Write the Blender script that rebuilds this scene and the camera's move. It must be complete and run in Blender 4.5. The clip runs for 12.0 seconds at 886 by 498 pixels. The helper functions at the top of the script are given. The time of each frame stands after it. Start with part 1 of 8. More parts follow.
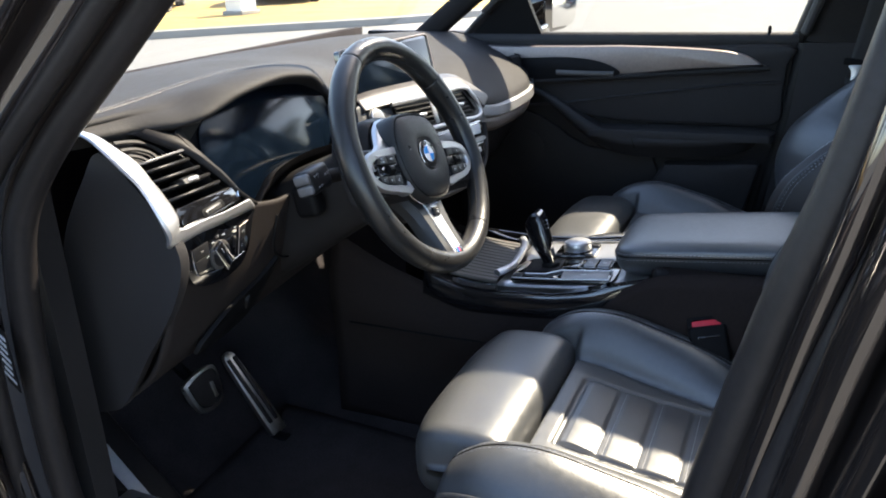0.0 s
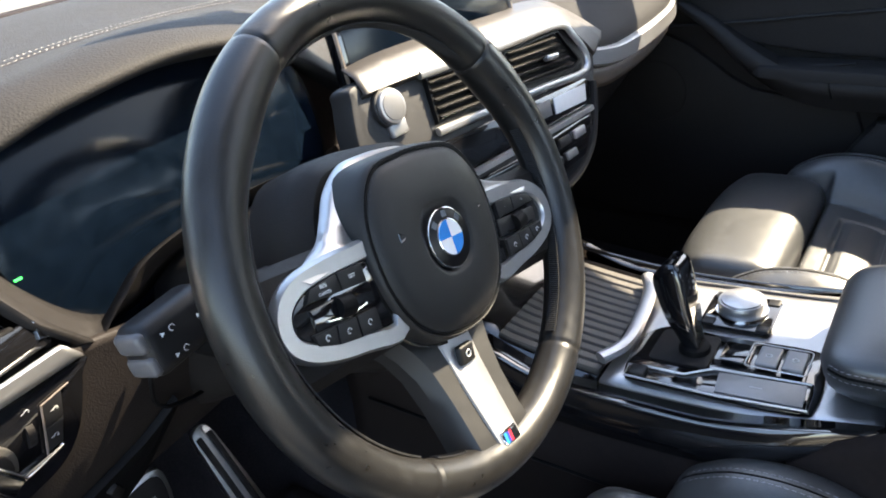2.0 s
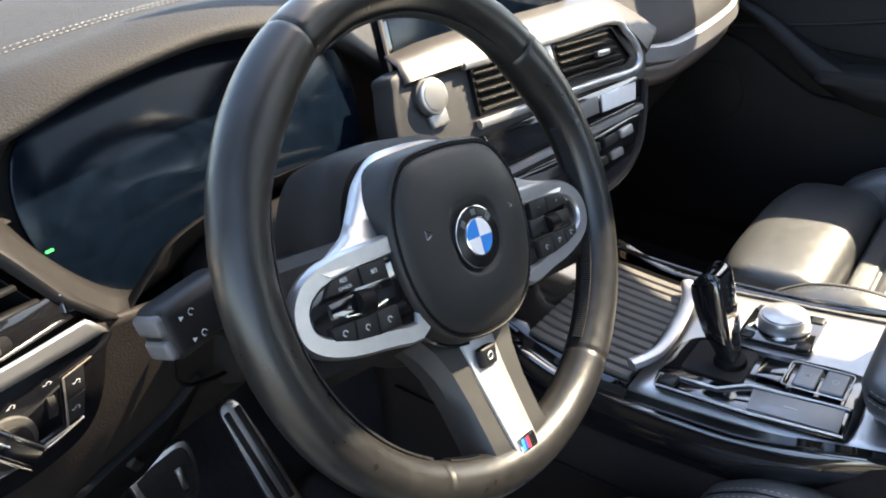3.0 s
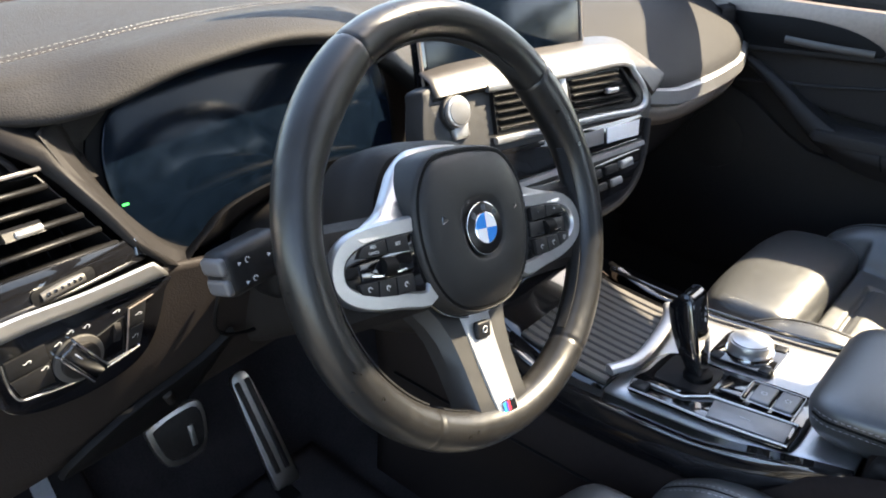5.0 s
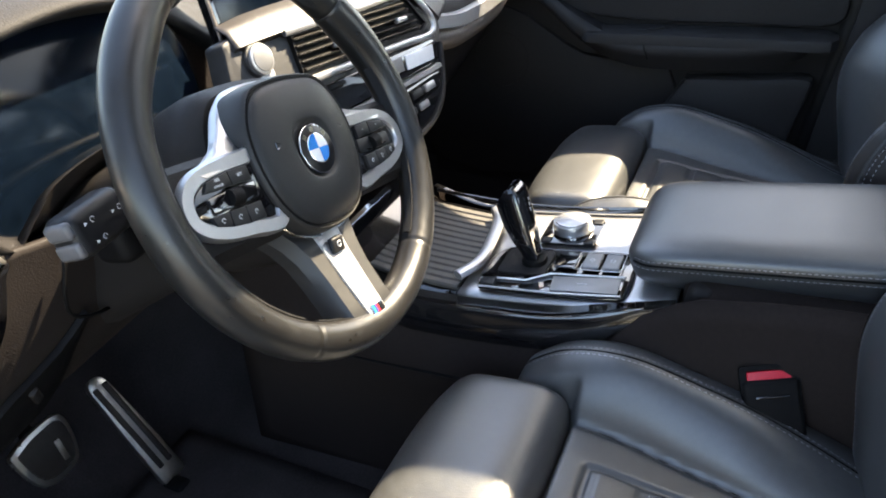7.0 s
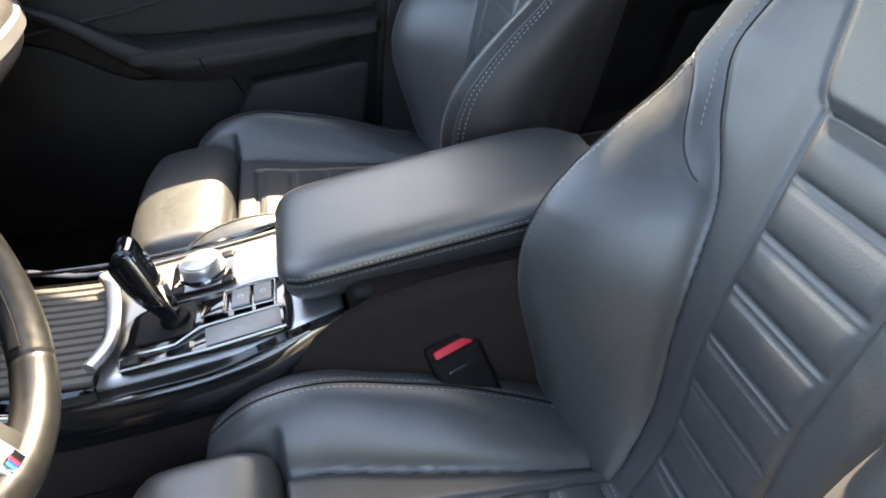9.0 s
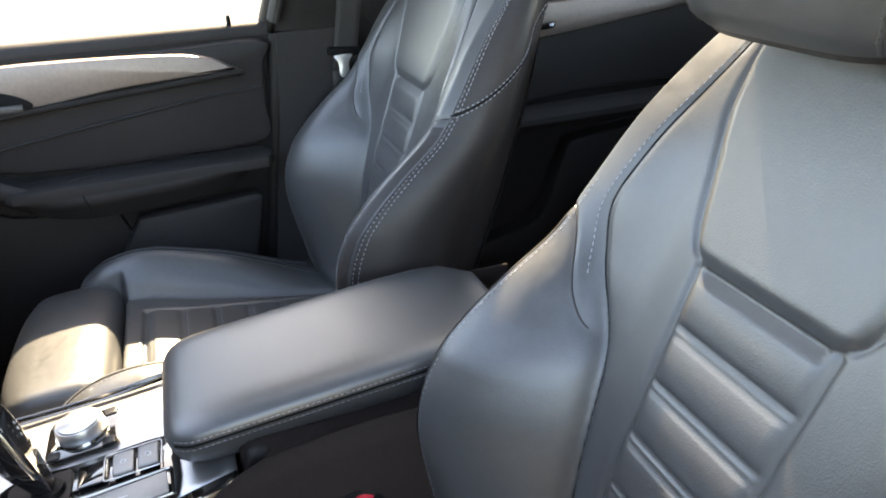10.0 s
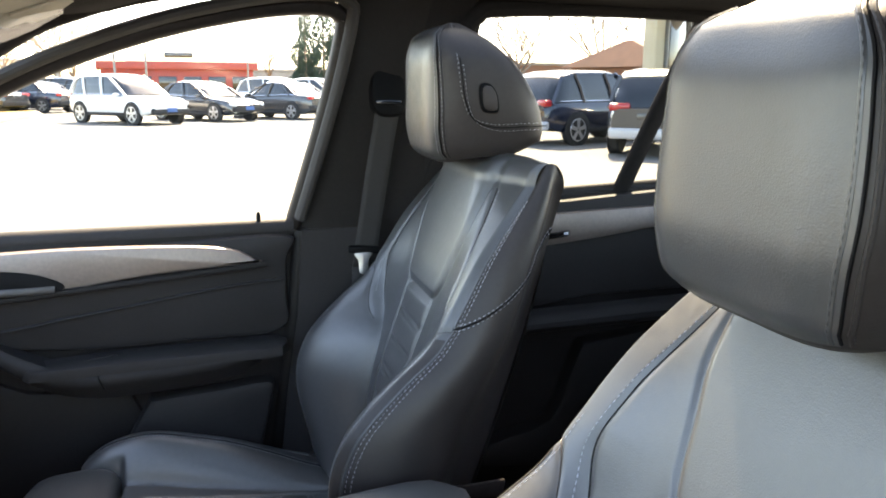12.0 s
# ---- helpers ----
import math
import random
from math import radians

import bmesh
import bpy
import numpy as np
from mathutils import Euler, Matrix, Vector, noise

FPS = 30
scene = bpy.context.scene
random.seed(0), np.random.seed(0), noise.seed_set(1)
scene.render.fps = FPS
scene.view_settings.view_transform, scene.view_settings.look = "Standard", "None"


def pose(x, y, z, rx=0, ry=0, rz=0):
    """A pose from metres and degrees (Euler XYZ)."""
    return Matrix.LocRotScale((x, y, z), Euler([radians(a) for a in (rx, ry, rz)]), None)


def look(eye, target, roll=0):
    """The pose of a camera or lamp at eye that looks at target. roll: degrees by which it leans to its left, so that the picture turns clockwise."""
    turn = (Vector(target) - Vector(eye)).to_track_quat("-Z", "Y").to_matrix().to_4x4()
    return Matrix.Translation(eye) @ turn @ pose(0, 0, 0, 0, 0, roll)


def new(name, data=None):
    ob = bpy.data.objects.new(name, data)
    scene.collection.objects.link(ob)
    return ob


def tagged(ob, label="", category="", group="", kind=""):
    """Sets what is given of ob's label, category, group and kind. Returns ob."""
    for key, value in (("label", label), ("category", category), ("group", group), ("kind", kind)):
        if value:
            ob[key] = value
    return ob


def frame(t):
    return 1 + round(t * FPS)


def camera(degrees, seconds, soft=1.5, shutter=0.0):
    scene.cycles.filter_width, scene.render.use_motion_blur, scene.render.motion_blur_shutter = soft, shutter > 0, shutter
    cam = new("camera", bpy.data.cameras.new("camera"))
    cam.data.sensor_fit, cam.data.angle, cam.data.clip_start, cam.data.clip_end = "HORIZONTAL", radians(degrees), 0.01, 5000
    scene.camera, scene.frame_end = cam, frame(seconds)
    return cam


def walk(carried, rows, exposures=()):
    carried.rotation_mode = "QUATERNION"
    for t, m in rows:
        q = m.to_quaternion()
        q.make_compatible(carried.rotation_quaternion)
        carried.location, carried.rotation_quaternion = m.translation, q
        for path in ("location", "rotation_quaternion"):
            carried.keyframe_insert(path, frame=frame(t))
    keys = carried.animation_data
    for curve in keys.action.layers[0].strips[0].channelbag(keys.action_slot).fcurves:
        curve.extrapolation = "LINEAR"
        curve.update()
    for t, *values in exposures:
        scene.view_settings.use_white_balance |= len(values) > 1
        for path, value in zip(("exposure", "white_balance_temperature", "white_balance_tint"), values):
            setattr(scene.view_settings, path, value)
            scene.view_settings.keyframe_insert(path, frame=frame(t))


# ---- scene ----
cam = camera(60.0, 12.0, soft=1.9)
METRES, EYE, TILT, LEAN, TURN = 1.1232, 1.3094, -21.25, 2.0, -65.5
ROWS = [
    (0.0, 0.0, 0.0, 0.0, 0.0, 0.0, -0.0),
    (0.5, 0.0137, 0.2085, 0.0601, 1.73, -2.1, -0.01),
    (1.0, 0.0422, 0.4137, 0.1425, 3.92, -4.67, 0.2),
    (1.5, 0.0423, 0.5043, 0.1756, 6.33, -7.1, -0.01),
    (2.0, 0.0443, 0.533, 0.1847, 8.67, -8.97, -0.75),
    (2.5, 0.0491, 0.5438, 0.19, 10.77, -9.91, -2.02),
    (3.0, 0.0518, 0.5451, 0.1912, 12.53, -10.23, -3.8),
    (5.0, 0.0691, 0.4552, 0.1808, 13.85, -8.65, -9.66),
    (5.5, 0.0638, 0.4152, 0.1746, 12.37, -7.83, -9.09),
    (6.0, 0.0655, 0.3834, 0.1624, 9.68, -7.49, -7.0),
    (6.5, 0.0644, 0.3856, 0.1524, 5.37, -8.12, -3.43),
    (7.0, 0.0651, 0.4106, 0.14, -0.86, -9.62, 1.39),
    (9.0, 0.0433, 0.4966, 0.1499, -33.6, -13.55, 14.4),
    (9.5, 0.0513, 0.4943, 0.1667, -38.52, -11.16, 15.15),
    (10.0, 0.0615, 0.4969, 0.1858, -41.49, -7.7, 15.22),
    (10.5, 0.0721, 0.4934, 0.2031, -43.1, -3.93, 14.83),
    (11.0, 0.0785, 0.4842, 0.2151, -43.35, -0.29, 14.12),
    (11.5, 0.0831, 0.468, 0.2232, -42.17, 2.82, 13.22),
    (12.0, 0.0861, 0.4532, 0.2245, -38.99, 5.61, 11.98),
]
walk(cam, [(t, pose(-1.3438, -0.4691, EYE, TILT, LEAN, TURN) @ pose(METRES * x, METRES * y, METRES * z, 90 + pitch, roll, yaw)) for t, x, y, z, yaw, pitch, roll in ROWS],
     exposures=((0.0, 2.10, 6900, 10), (1.0, 2.3, 7100, 10), (2.5, 2.5, 7400, 10), (5.5, 2.55, 7500, 10), (7.0, 2.75, 7800, 10), (9.0, 3.1, 8300, 11), (10.0, 3.35, 8800, 12), (11.0, 3.2, 8600, 12), (12.0, 3.12, 8400, 12)))

# ---- sun, sky and exposure ----
SUN_EL, SUN_AZ = 46.5, 113.0          # degrees above the horizon; degrees to the right of the car's nose
sun_way = Vector((math.cos(radians(SUN_EL)) * math.sin(radians(SUN_AZ)), math.cos(radians(SUN_EL)) * math.cos(radians(SUN_AZ)), math.sin(radians(SUN_EL))))
sun_data = bpy.data.lights.new("sun", "SUN")
sun_data.energy, sun_data.angle, sun_data.color = 5.0, radians(0.6), (1.0, 0.91, 0.75)
sun = new("sun", sun_data)
sun.matrix_world = look(sun_way * 30, (0, 0, 0))
world = bpy.data.worlds.new("sky")
scene.world = world
world.use_nodes = True
wn = world.node_tree.nodes
sky = wn.new("ShaderNodeTexSky")
sky.sky_type, sky.sun_disc = "NISHITA", False
sky.sun_elevation, sky.sun_rotation = radians(SUN_EL), math.atan2(sun_way.x, sun_way.y)
sky.air_density, sky.dust_density, sky.ozone_density = 0.8, 1.0, 0.5
wn["Background"].inputs["Strength"].default_value = 0.22
world.node_tree.links.new(sky.outputs[0], wn["Background"].inputs[0])

# ---- materials ----
def material(name, color, rough=0.5, metal=0.0, var=0.12, grain=0.0, grain_scale=400.0, cells=False, coat=0.0, spots=6.0, spec=0.5, rough_var=0.1, sheen=0.0):
    """A surface with colour varied at two scales, a varied gloss and a fine relief."""
    m = bpy.data.materials.new(name)
    m.use_nodes = True
    nt = m.node_tree
    n, link = nt.nodes, nt.links.new
    b = n["Principled BSDF"]
    tc = n.new("ShaderNodeTexCoord")
    big = n.new("ShaderNodeTexNoise")
    big.inputs["Scale"].default_value, big.inputs["Detail"].default_value = spots, 5.0
    small = n.new("ShaderNodeTexNoise")
    small.inputs["Scale"].default_value, small.inputs["Detail"].default_value = spots * 22, 3.0
    link(tc.outputs["Object"], big.inputs["Vector"])
    link(tc.outputs["Object"], small.inputs["Vector"])
    add = n.new("ShaderNodeMath")
    add.operation = "ADD"
    link(big.outputs["Fac"], add.inputs[0])
    link(small.outputs["Fac"], add.inputs[1])
    ramp = n.new("ShaderNodeMapRange")
    ramp.inputs["From Min"].default_value, ramp.inputs["From Max"].default_value = 0.7, 1.3
    link(add.outputs[0], ramp.inputs["Value"])
    mix = n.new("ShaderNodeMix")
    mix.data_type = "RGBA"
    mix.inputs["A"].default_value = (*[c * (1 - var) for c in color], 1)
    mix.inputs["B"].default_value = (*[min(1, c * (1 + var)) for c in color], 1)
    link(ramp.outputs[0], mix.inputs["Factor"])
    link(mix.outputs["Result"], b.inputs["Base Color"])
    rr = n.new("ShaderNodeMapRange")
    rr.inputs["From Min"].default_value, rr.inputs["From Max"].default_value = 0.7, 1.3
    rr.inputs["To Min"].default_value, rr.inputs["To Max"].default_value = max(0.02, rough * (1 - rough_var)), min(1, rough * (1 + rough_var))
    link(add.outputs[0], rr.inputs["Value"])
    link(rr.outputs[0], b.inputs["Roughness"])
    b.inputs["Metallic"].default_value = metal
    b.inputs["Specular IOR Level"].default_value = spec
    if coat:
        b.inputs["Coat Weight"].default_value, b.inputs["Coat Roughness"].default_value = coat, 0.03
    if sheen:
        b.inputs["Sheen Weight"].default_value, b.inputs["Sheen Roughness"].default_value = sheen, 0.4
    if grain:
        if cells:
            g = n.new("ShaderNodeTexVoronoi")
            g.feature = "SMOOTH_F1"
            out = g.outputs["Distance"]
        else:
            g = n.new("ShaderNodeTexNoise")
            g.inputs["Detail"].default_value = 3.0
            out = g.outputs["Fac"]
        g.inputs["Scale"].default_value = grain_scale
        link(tc.outputs["Object"], g.inputs["Vector"])
        bump = n.new("ShaderNodeBump")
        bump.inputs["Strength"].default_value, bump.inputs["Distance"].default_value = grain, 0.001
        link(out, bump.inputs["Height"])
        link(bump.outputs[0], b.inputs["Normal"])
    return m


def glass(name, tint, gloss=1.0):
    m = bpy.data.materials.new(name)
    m.use_nodes = True
    n, link = m.node_tree.nodes, m.node_tree.links.new
    n.remove(n["Principled BSDF"])
    t, g, f, mx = n.new("ShaderNodeBsdfTransparent"), n.new("ShaderNodeBsdfGlossy"), n.new("ShaderNodeLayerWeight"), n.new("ShaderNodeMixShader")
    t.inputs[0].default_value = (*tint, 1)
    g.inputs["Roughness"].default_value = 0.02
    p, q = n.new("ShaderNodeMath"), n.new("ShaderNodeMath")
    p.operation, q.operation = "POWER", "MULTIPLY_ADD"
    p.inputs[1].default_value, q.inputs[1].default_value, q.inputs[2].default_value = 5.0, 0.5 * gloss, 0.04 * gloss
    link(f.outputs["Facing"], p.inputs[0])
    link(p.outputs[0], q.inputs[0])
    link(q.outputs[0], mx.inputs[0])
    link(t.outputs[0], mx.inputs[1])
    link(g.outputs[0], mx.inputs[2])
    link(mx.outputs[0], n["Material Output"].inputs[0])
    return m


def glow(name, color, strength):
    m = bpy.data.materials.new(name)
    m.use_nodes = True
    b = m.node_tree.nodes["Principled BSDF"]
    b.inputs["Base Color"].default_value = (*color, 1)
    b.inputs["Emission Color"].default_value = (*color, 1)
    b.inputs["Emission Strength"].default_value = strength
    return m


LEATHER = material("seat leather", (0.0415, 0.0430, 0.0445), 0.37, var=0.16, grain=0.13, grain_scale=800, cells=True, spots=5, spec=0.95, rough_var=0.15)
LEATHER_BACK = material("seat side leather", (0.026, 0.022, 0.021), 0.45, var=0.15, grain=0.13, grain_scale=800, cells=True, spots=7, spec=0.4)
SOFT = material("dashboard soft skin", (0.0265, 0.0255, 0.0258), 0.7, var=0.14, grain=0.4, grain_scale=620, cells=True, spots=7, spec=0.12)
# Warm tint stands in for the satin reflection along the window frame.
FRAME_GLINT = material("window frame lining, warmed for a glint", (0.020, 0.018, 0.017), 0.7, var=0.12, grain=0.4, grain_scale=1100)
DOOR_SKIN = material("soft door lining skin", (0.025, 0.0235, 0.024), 0.6, var=0.14, grain=0.35, grain_scale=620, cells=True, spots=7, spec=0.2)
# Brown tints of the next three put warm bounced light into the colour.
PLASTIC = material("black trim plastic", (0.0160, 0.0145, 0.0142), 0.55, var=0.15, grain=0.3, grain_scale=900, spots=8, spec=0.14)
KNEE = material("lower dashboard skin, browned for warm bounce", (0.020, 0.0165, 0.0155), 0.62, var=0.15, grain=0.3, grain_scale=800, cells=True, spots=8, spec=0.15)
CONSOLE_SIDE = material("matt console lining, browned for warm bounce", (0.0215, 0.0165, 0.0150), 0.75, var=0.15, grain=0.3, grain_scale=900, spots=8, spec=0.06)
# Trim plastic darkened to paint in hood shade that the vents lack here.
VENT = material("black plastic darkened for shade", (0.0065, 0.0062, 0.0064), 0.45, var=0.15, grain=0.15, grain_scale=900, spec=0.25)
DARK = material("matt black plastic", (0.004, 0.004, 0.0045), 0.6, var=0.2, grain=0.2, grain_scale=700, spec=0.12)
WHEEL_LEATHER = material("steering wheel leather", (0.0115, 0.0110, 0.0105), 0.33, var=0.25, grain=0.10, grain_scale=1300, cells=True, spec=0.5, rough_var=0.2)
SPOKE = material("satin black spoke", (0.022, 0.0215, 0.021), 0.42, var=0.10, grain=0.08, grain_scale=1500, spec=0.45)
PAD = material("airbag cover skin", (0.0150, 0.0150, 0.0152), 0.5, var=0.08, grain=0.14, grain_scale=1500, spec=0.35)
GLOSS = material("piano black", (0.006, 0.006, 0.007), 0.08, var=0.2, coat=1.0, rough_var=0.3)
SILVER = material("satin silver trim", (0.46, 0.46, 0.465), 0.36, metal=0.85, var=0.05, grain=0.05, grain_scale=1500)
PALE_TRIM = material("pale satin fascia skin", (0.040, 0.0365, 0.036), 0.5, metal=0.1, var=0.08, grain=0.15, grain_scale=900)
WARM_TRIM = material("brushed warm aluminium trim", (0.22, 0.185, 0.165), 0.42, metal=0.55, var=0.12, grain=0.1, grain_scale=900)
ROLLER = material("grey-brown roller slat", (0.075, 0.068, 0.060), 0.5, metal=0.1, var=0.1, grain=0.1, grain_scale=900)
HANDLE = material("dull nickel", (0.07, 0.067, 0.064), 0.5, metal=0.35, var=0.06)
KEY_GREY = material("satin grey switch", (0.20, 0.20, 0.205), 0.42, metal=0.5, var=0.06, grain=0.05, grain_scale=1500)
END_GREY = material("grey switch plastic", (0.09, 0.088, 0.092), 0.4, var=0.08)
STACK = material("grained grey-black fascia", (0.030, 0.029, 0.029), 0.5, var=0.12, grain=0.3, grain_scale=800)
CHROME = material("bright chrome", (0.82, 0.82, 0.83), 0.12, metal=1.0, var=0.04)
# Pale and mostly non-metal, so the foot rest strips look sunlit in shade.
STEEL = material("brushed steel, paled for sunlight", (0.62, 0.62, 0.63), 0.4, metal=0.25, var=0.06, grain=0.05, grain_scale=1500)
PEDAL = material("pedal steel", (0.55, 0.53, 0.50), 0.3, metal=1.0, var=0.1)
RUBBER = material("door seal rubber", (0.018, 0.0155, 0.0150), 0.42, var=0.2, grain=0.2, grain_scale=300, spec=0.2)
# Carpet lightened in place of light bouncing about the footwell.
CARPET = material("floor carpet", (0.034, 0.030, 0.031), 0.95, var=0.3, grain=1.0, grain_scale=900, spots=14, spec=0.03)
HEADLINER = material("anthracite headliner cloth", (0.020, 0.0185, 0.0185), 0.95, var=0.12, grain=0.5, grain_scale=1200, spec=0.06)
VISOR = material("pale visor cloth", (0.34, 0.31, 0.245), 0.85, var=0.08, grain=0.3, grain_scale=1000)
# Brown metallic base brightens the pillars in place of warm reflections.
PAINT = material("dark car paint, browned for warm reflections", (0.030, 0.024, 0.022), 0.05, metal=0.6, var=0.2, coat=1.0, rough_var=0.5, grain=0.22, grain_scale=9, spec=1.0)
SCREEN = material("dark display glass", (0.002, 0.0045, 0.009), 0.14, var=0.3, spots=4, rough_var=0.3, spec=0.33)
BUTTON = material("rubbered button", (0.010, 0.010, 0.011), 0.45, var=0.1, spec=0.3)
MARK = material("white button marking", (0.62, 0.63, 0.64), 0.5, var=0.05)
THREAD = material("light grey thread", (0.36, 0.36, 0.39), 0.7, var=0.15)
DARK_THREAD = material("dark thread", (0.014, 0.014, 0.015), 0.7, var=0.15)
RED = material("red buckle plastic", (0.55, 0.012, 0.03), 0.4, var=0.08)
COPPER = material("copper coloured cap", (0.62, 0.36, 0.24), 0.35, metal=0.7, var=0.1)
STRAP = material("pale grey woven cloth", (0.115, 0.118, 0.135), 0.8, var=0.2, grain=0.5, grain_scale=600)
BELT = material("seat belt webbing", (0.018,0.017,0.017), 0.75, var=0.15, grain=0.6, grain_scale=700)
BLUE = material("badge blue enamel", (0.02, 0.22, 0.62), 0.2, var=0.05, coat=0.8)
WHITE = material("badge white enamel", (0.80, 0.81, 0.82), 0.2, var=0.03, coat=0.8)
BADGE_BLACK = material("black badge enamel", (0.004, 0.004, 0.005), 0.3, var=0.1, spec=0.3)
NAVY = material("navy stripe", (0.015, 0.03, 0.20), 0.3, var=0.05)
STRIPE_RED = material("red stripe", (0.60, 0.02, 0.03), 0.3, var=0.05)
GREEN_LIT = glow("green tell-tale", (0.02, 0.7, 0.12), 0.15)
WINDOW = glass("window glass", (0.93, 0.95, 0.94))
WINDOW_TINT = glass("tinted side glass", (0.64, 0.66, 0.65))
PRIVACY = glass("dark privacy glass", (0.40, 0.42, 0.42))

# ---- shapes ----
def join(*parts):
    v, f = [], []
    for pv, pf in parts:
        k = len(v)
        v += list(pv)
        f += [tuple(i + k for i in q) for q in pf]
    return v, f


def moved(g, m):
    return [m @ Vector(p) for p in g[0]], g[1]


def loft(rings, closed=True, caps=True):
    n = len(rings[0])
    v = [Vector(p) for r in rings for p in r]
    f = []
    for i in range(len(rings) - 1):
        for j in range(n if closed else n - 1):
            k = (j + 1) % n
            f.append((i * n + j, i * n + k, (i + 1) * n + k, (i + 1) * n + j))
    if caps and closed:
        f.append(tuple(reversed(range(n))))
        f.append(tuple(range((len(rings) - 1) * n, len(rings) * n)))
    return v, f


def grid(fn, nu, nv):
    v = [Vector(fn(i / nu, j / nv)) for j in range(nv + 1) for i in range(nu + 1)]
    f = [(j * (nu + 1) + i, j * (nu + 1) + i + 1, (j + 1) * (nu + 1) + i + 1, (j + 1) * (nu + 1) + i) for j in range(nv) for i in range(nu)]
    return v, f


def rrect(w, h, r, n=4):
    """A rectangle with round corners, counter-clockwise."""
    out = []
    r = min(r, w / 2 - 1e-4, h / 2 - 1e-4)
    for cx, cy, a in ((w / 2 - r, h / 2 - r, 0), (-w / 2 + r, h / 2 - r, 90), (-w / 2 + r, -h / 2 + r, 180), (w / 2 - r, -h / 2 + r, 270)):
        for k in range(n + 1):
            t = radians(a + 90 * k / n)
            out.append((cx + r * math.cos(t), cy + r * math.sin(t)))
    return out


def inset(poly, d):
    """The outline drawn in by d."""
    n, out = len(poly), []
    area = sum(poly[i][0] * poly[(i + 1) % n][1] - poly[(i + 1) % n][0] * poly[i][1] for i in range(n))
    s = 1 if area > 0 else -1
    for i in range(n):
        a, b, c = Vector(poly[i - 1]), Vector(poly[i]), Vector(poly[(i + 1) % n])
        e1, e2 = (b - a), (c - b)
        e1 = e1.normalized() if e1.length > 1e-9 else e2.normalized()
        e2 = e2.normalized() if e2.length > 1e-9 else e1
        nn = Vector((-(e1.y + e2.y), e1.x + e2.x)) * s
        nn = nn.normalized() if nn.length > 1e-6 else Vector((-e1.y, e1.x)) * s
        k = max(0.5, nn.dot(Vector((-e1.y, e1.x)) * s))
        out.append(tuple(b + nn * (d / k)))
    return out


def plate(poly, t, bevel=0.001):
    """An outline in the x-y plane, raised to z = t, with a rounded upper edge."""
    rings = [[(*p, 0) for p in poly], [(*p, t - bevel) for p in poly]]
    if bevel:
        rings.append([(*p, t - bevel * 0.3) for p in inset(poly, bevel * 0.3)])
        rings.append([(*p, t) for p in inset(poly, bevel)])
    return loft(rings)


def smooth(pts, n=6, closed=True):
    """Catmull-Rom through points of any dimension."""
    pts = [Vector(p) for p in pts]
    m, out = len(pts), []
    for i in range(m if closed else m - 1):
        p = [pts[(i + k) % m] if closed else pts[min(max(i + k, 0), m - 1)] for k in (-1, 0, 1, 2)]
        for s in range(n):
            t = s / n
            out.append(0.5 * (2 * p[1] + (p[2] - p[0]) * t + (2 * p[0] - 5 * p[1] + 4 * p[2] - p[3]) * t * t + (3 * p[1] - p[0] - 3 * p[2] + p[3]) * t ** 3))
    if not closed:
        out.append(pts[-1].copy())
    return out


def tube(path, r, n=10, closed=False, wide=1.0):
    """A round bar along a path; r is a number or a function of 0..1; wide stretches the section sideways."""
    path = [Vector(p) for p in path]
    m, rings = len(path), []
    side = None
    for i, p in enumerate(path):
        a = path[i - 1] if (closed or i) else p
        b = path[(i + 1) % m] if (closed or i < m - 1) else p
        d = (b - a).normalized()
        if side is None:
            up = Vector((0, 0, 1)) if abs(d.z) < 0.9 else Vector((0, 1, 0))
            side = d.cross(up).normalized()
        side = (side - d * side.dot(d)).normalized()
        up = side.cross(d)
        k = r(i / max(1, m - 1)) if callable(r) else r
        rings.append([p + side * (k * wide * math.cos(2 * math.pi * j / n)) + up * (k * math.sin(2 * math.pi * j / n)) for j in range(n)])
    if closed:
        rings.append(rings[0])
    return loft(rings, caps=not closed)


def rbox(size, r, n=3, m=None):
    """A box with rounded edges about its centre."""
    sx, sy, sz = size
    rings = []
    for k in range(n + 1):
        a = math.pi / 2 * k / n
        rings.append([(x, y, -sz / 2 + r - r * math.cos(a)) for x, y in rrect(sx - 2 * r * (1 - math.sin(a)), sy - 2 * r * (1 - math.sin(a)), max(r * math.sin(a), 1e-4), n)])
    for k in range(n + 1):
        a = math.pi / 2 * k / n
        rings.append([(x, y, sz / 2 - r + r * math.sin(a)) for x, y in rrect(sx - 2 * r * (1 - math.cos(a)), sy - 2 * r * (1 - math.cos(a)), max(r * math.cos(a), 1e-4), n)])
    g = loft(rings)
    return moved(g, m) if m else g


def disc(r, t, n=32, bevel=0.001):
    return plate([(r * math.cos(2 * math.pi * k / n), r * math.sin(2 * math.pi * k / n)) for k in range(n)], t, bevel)


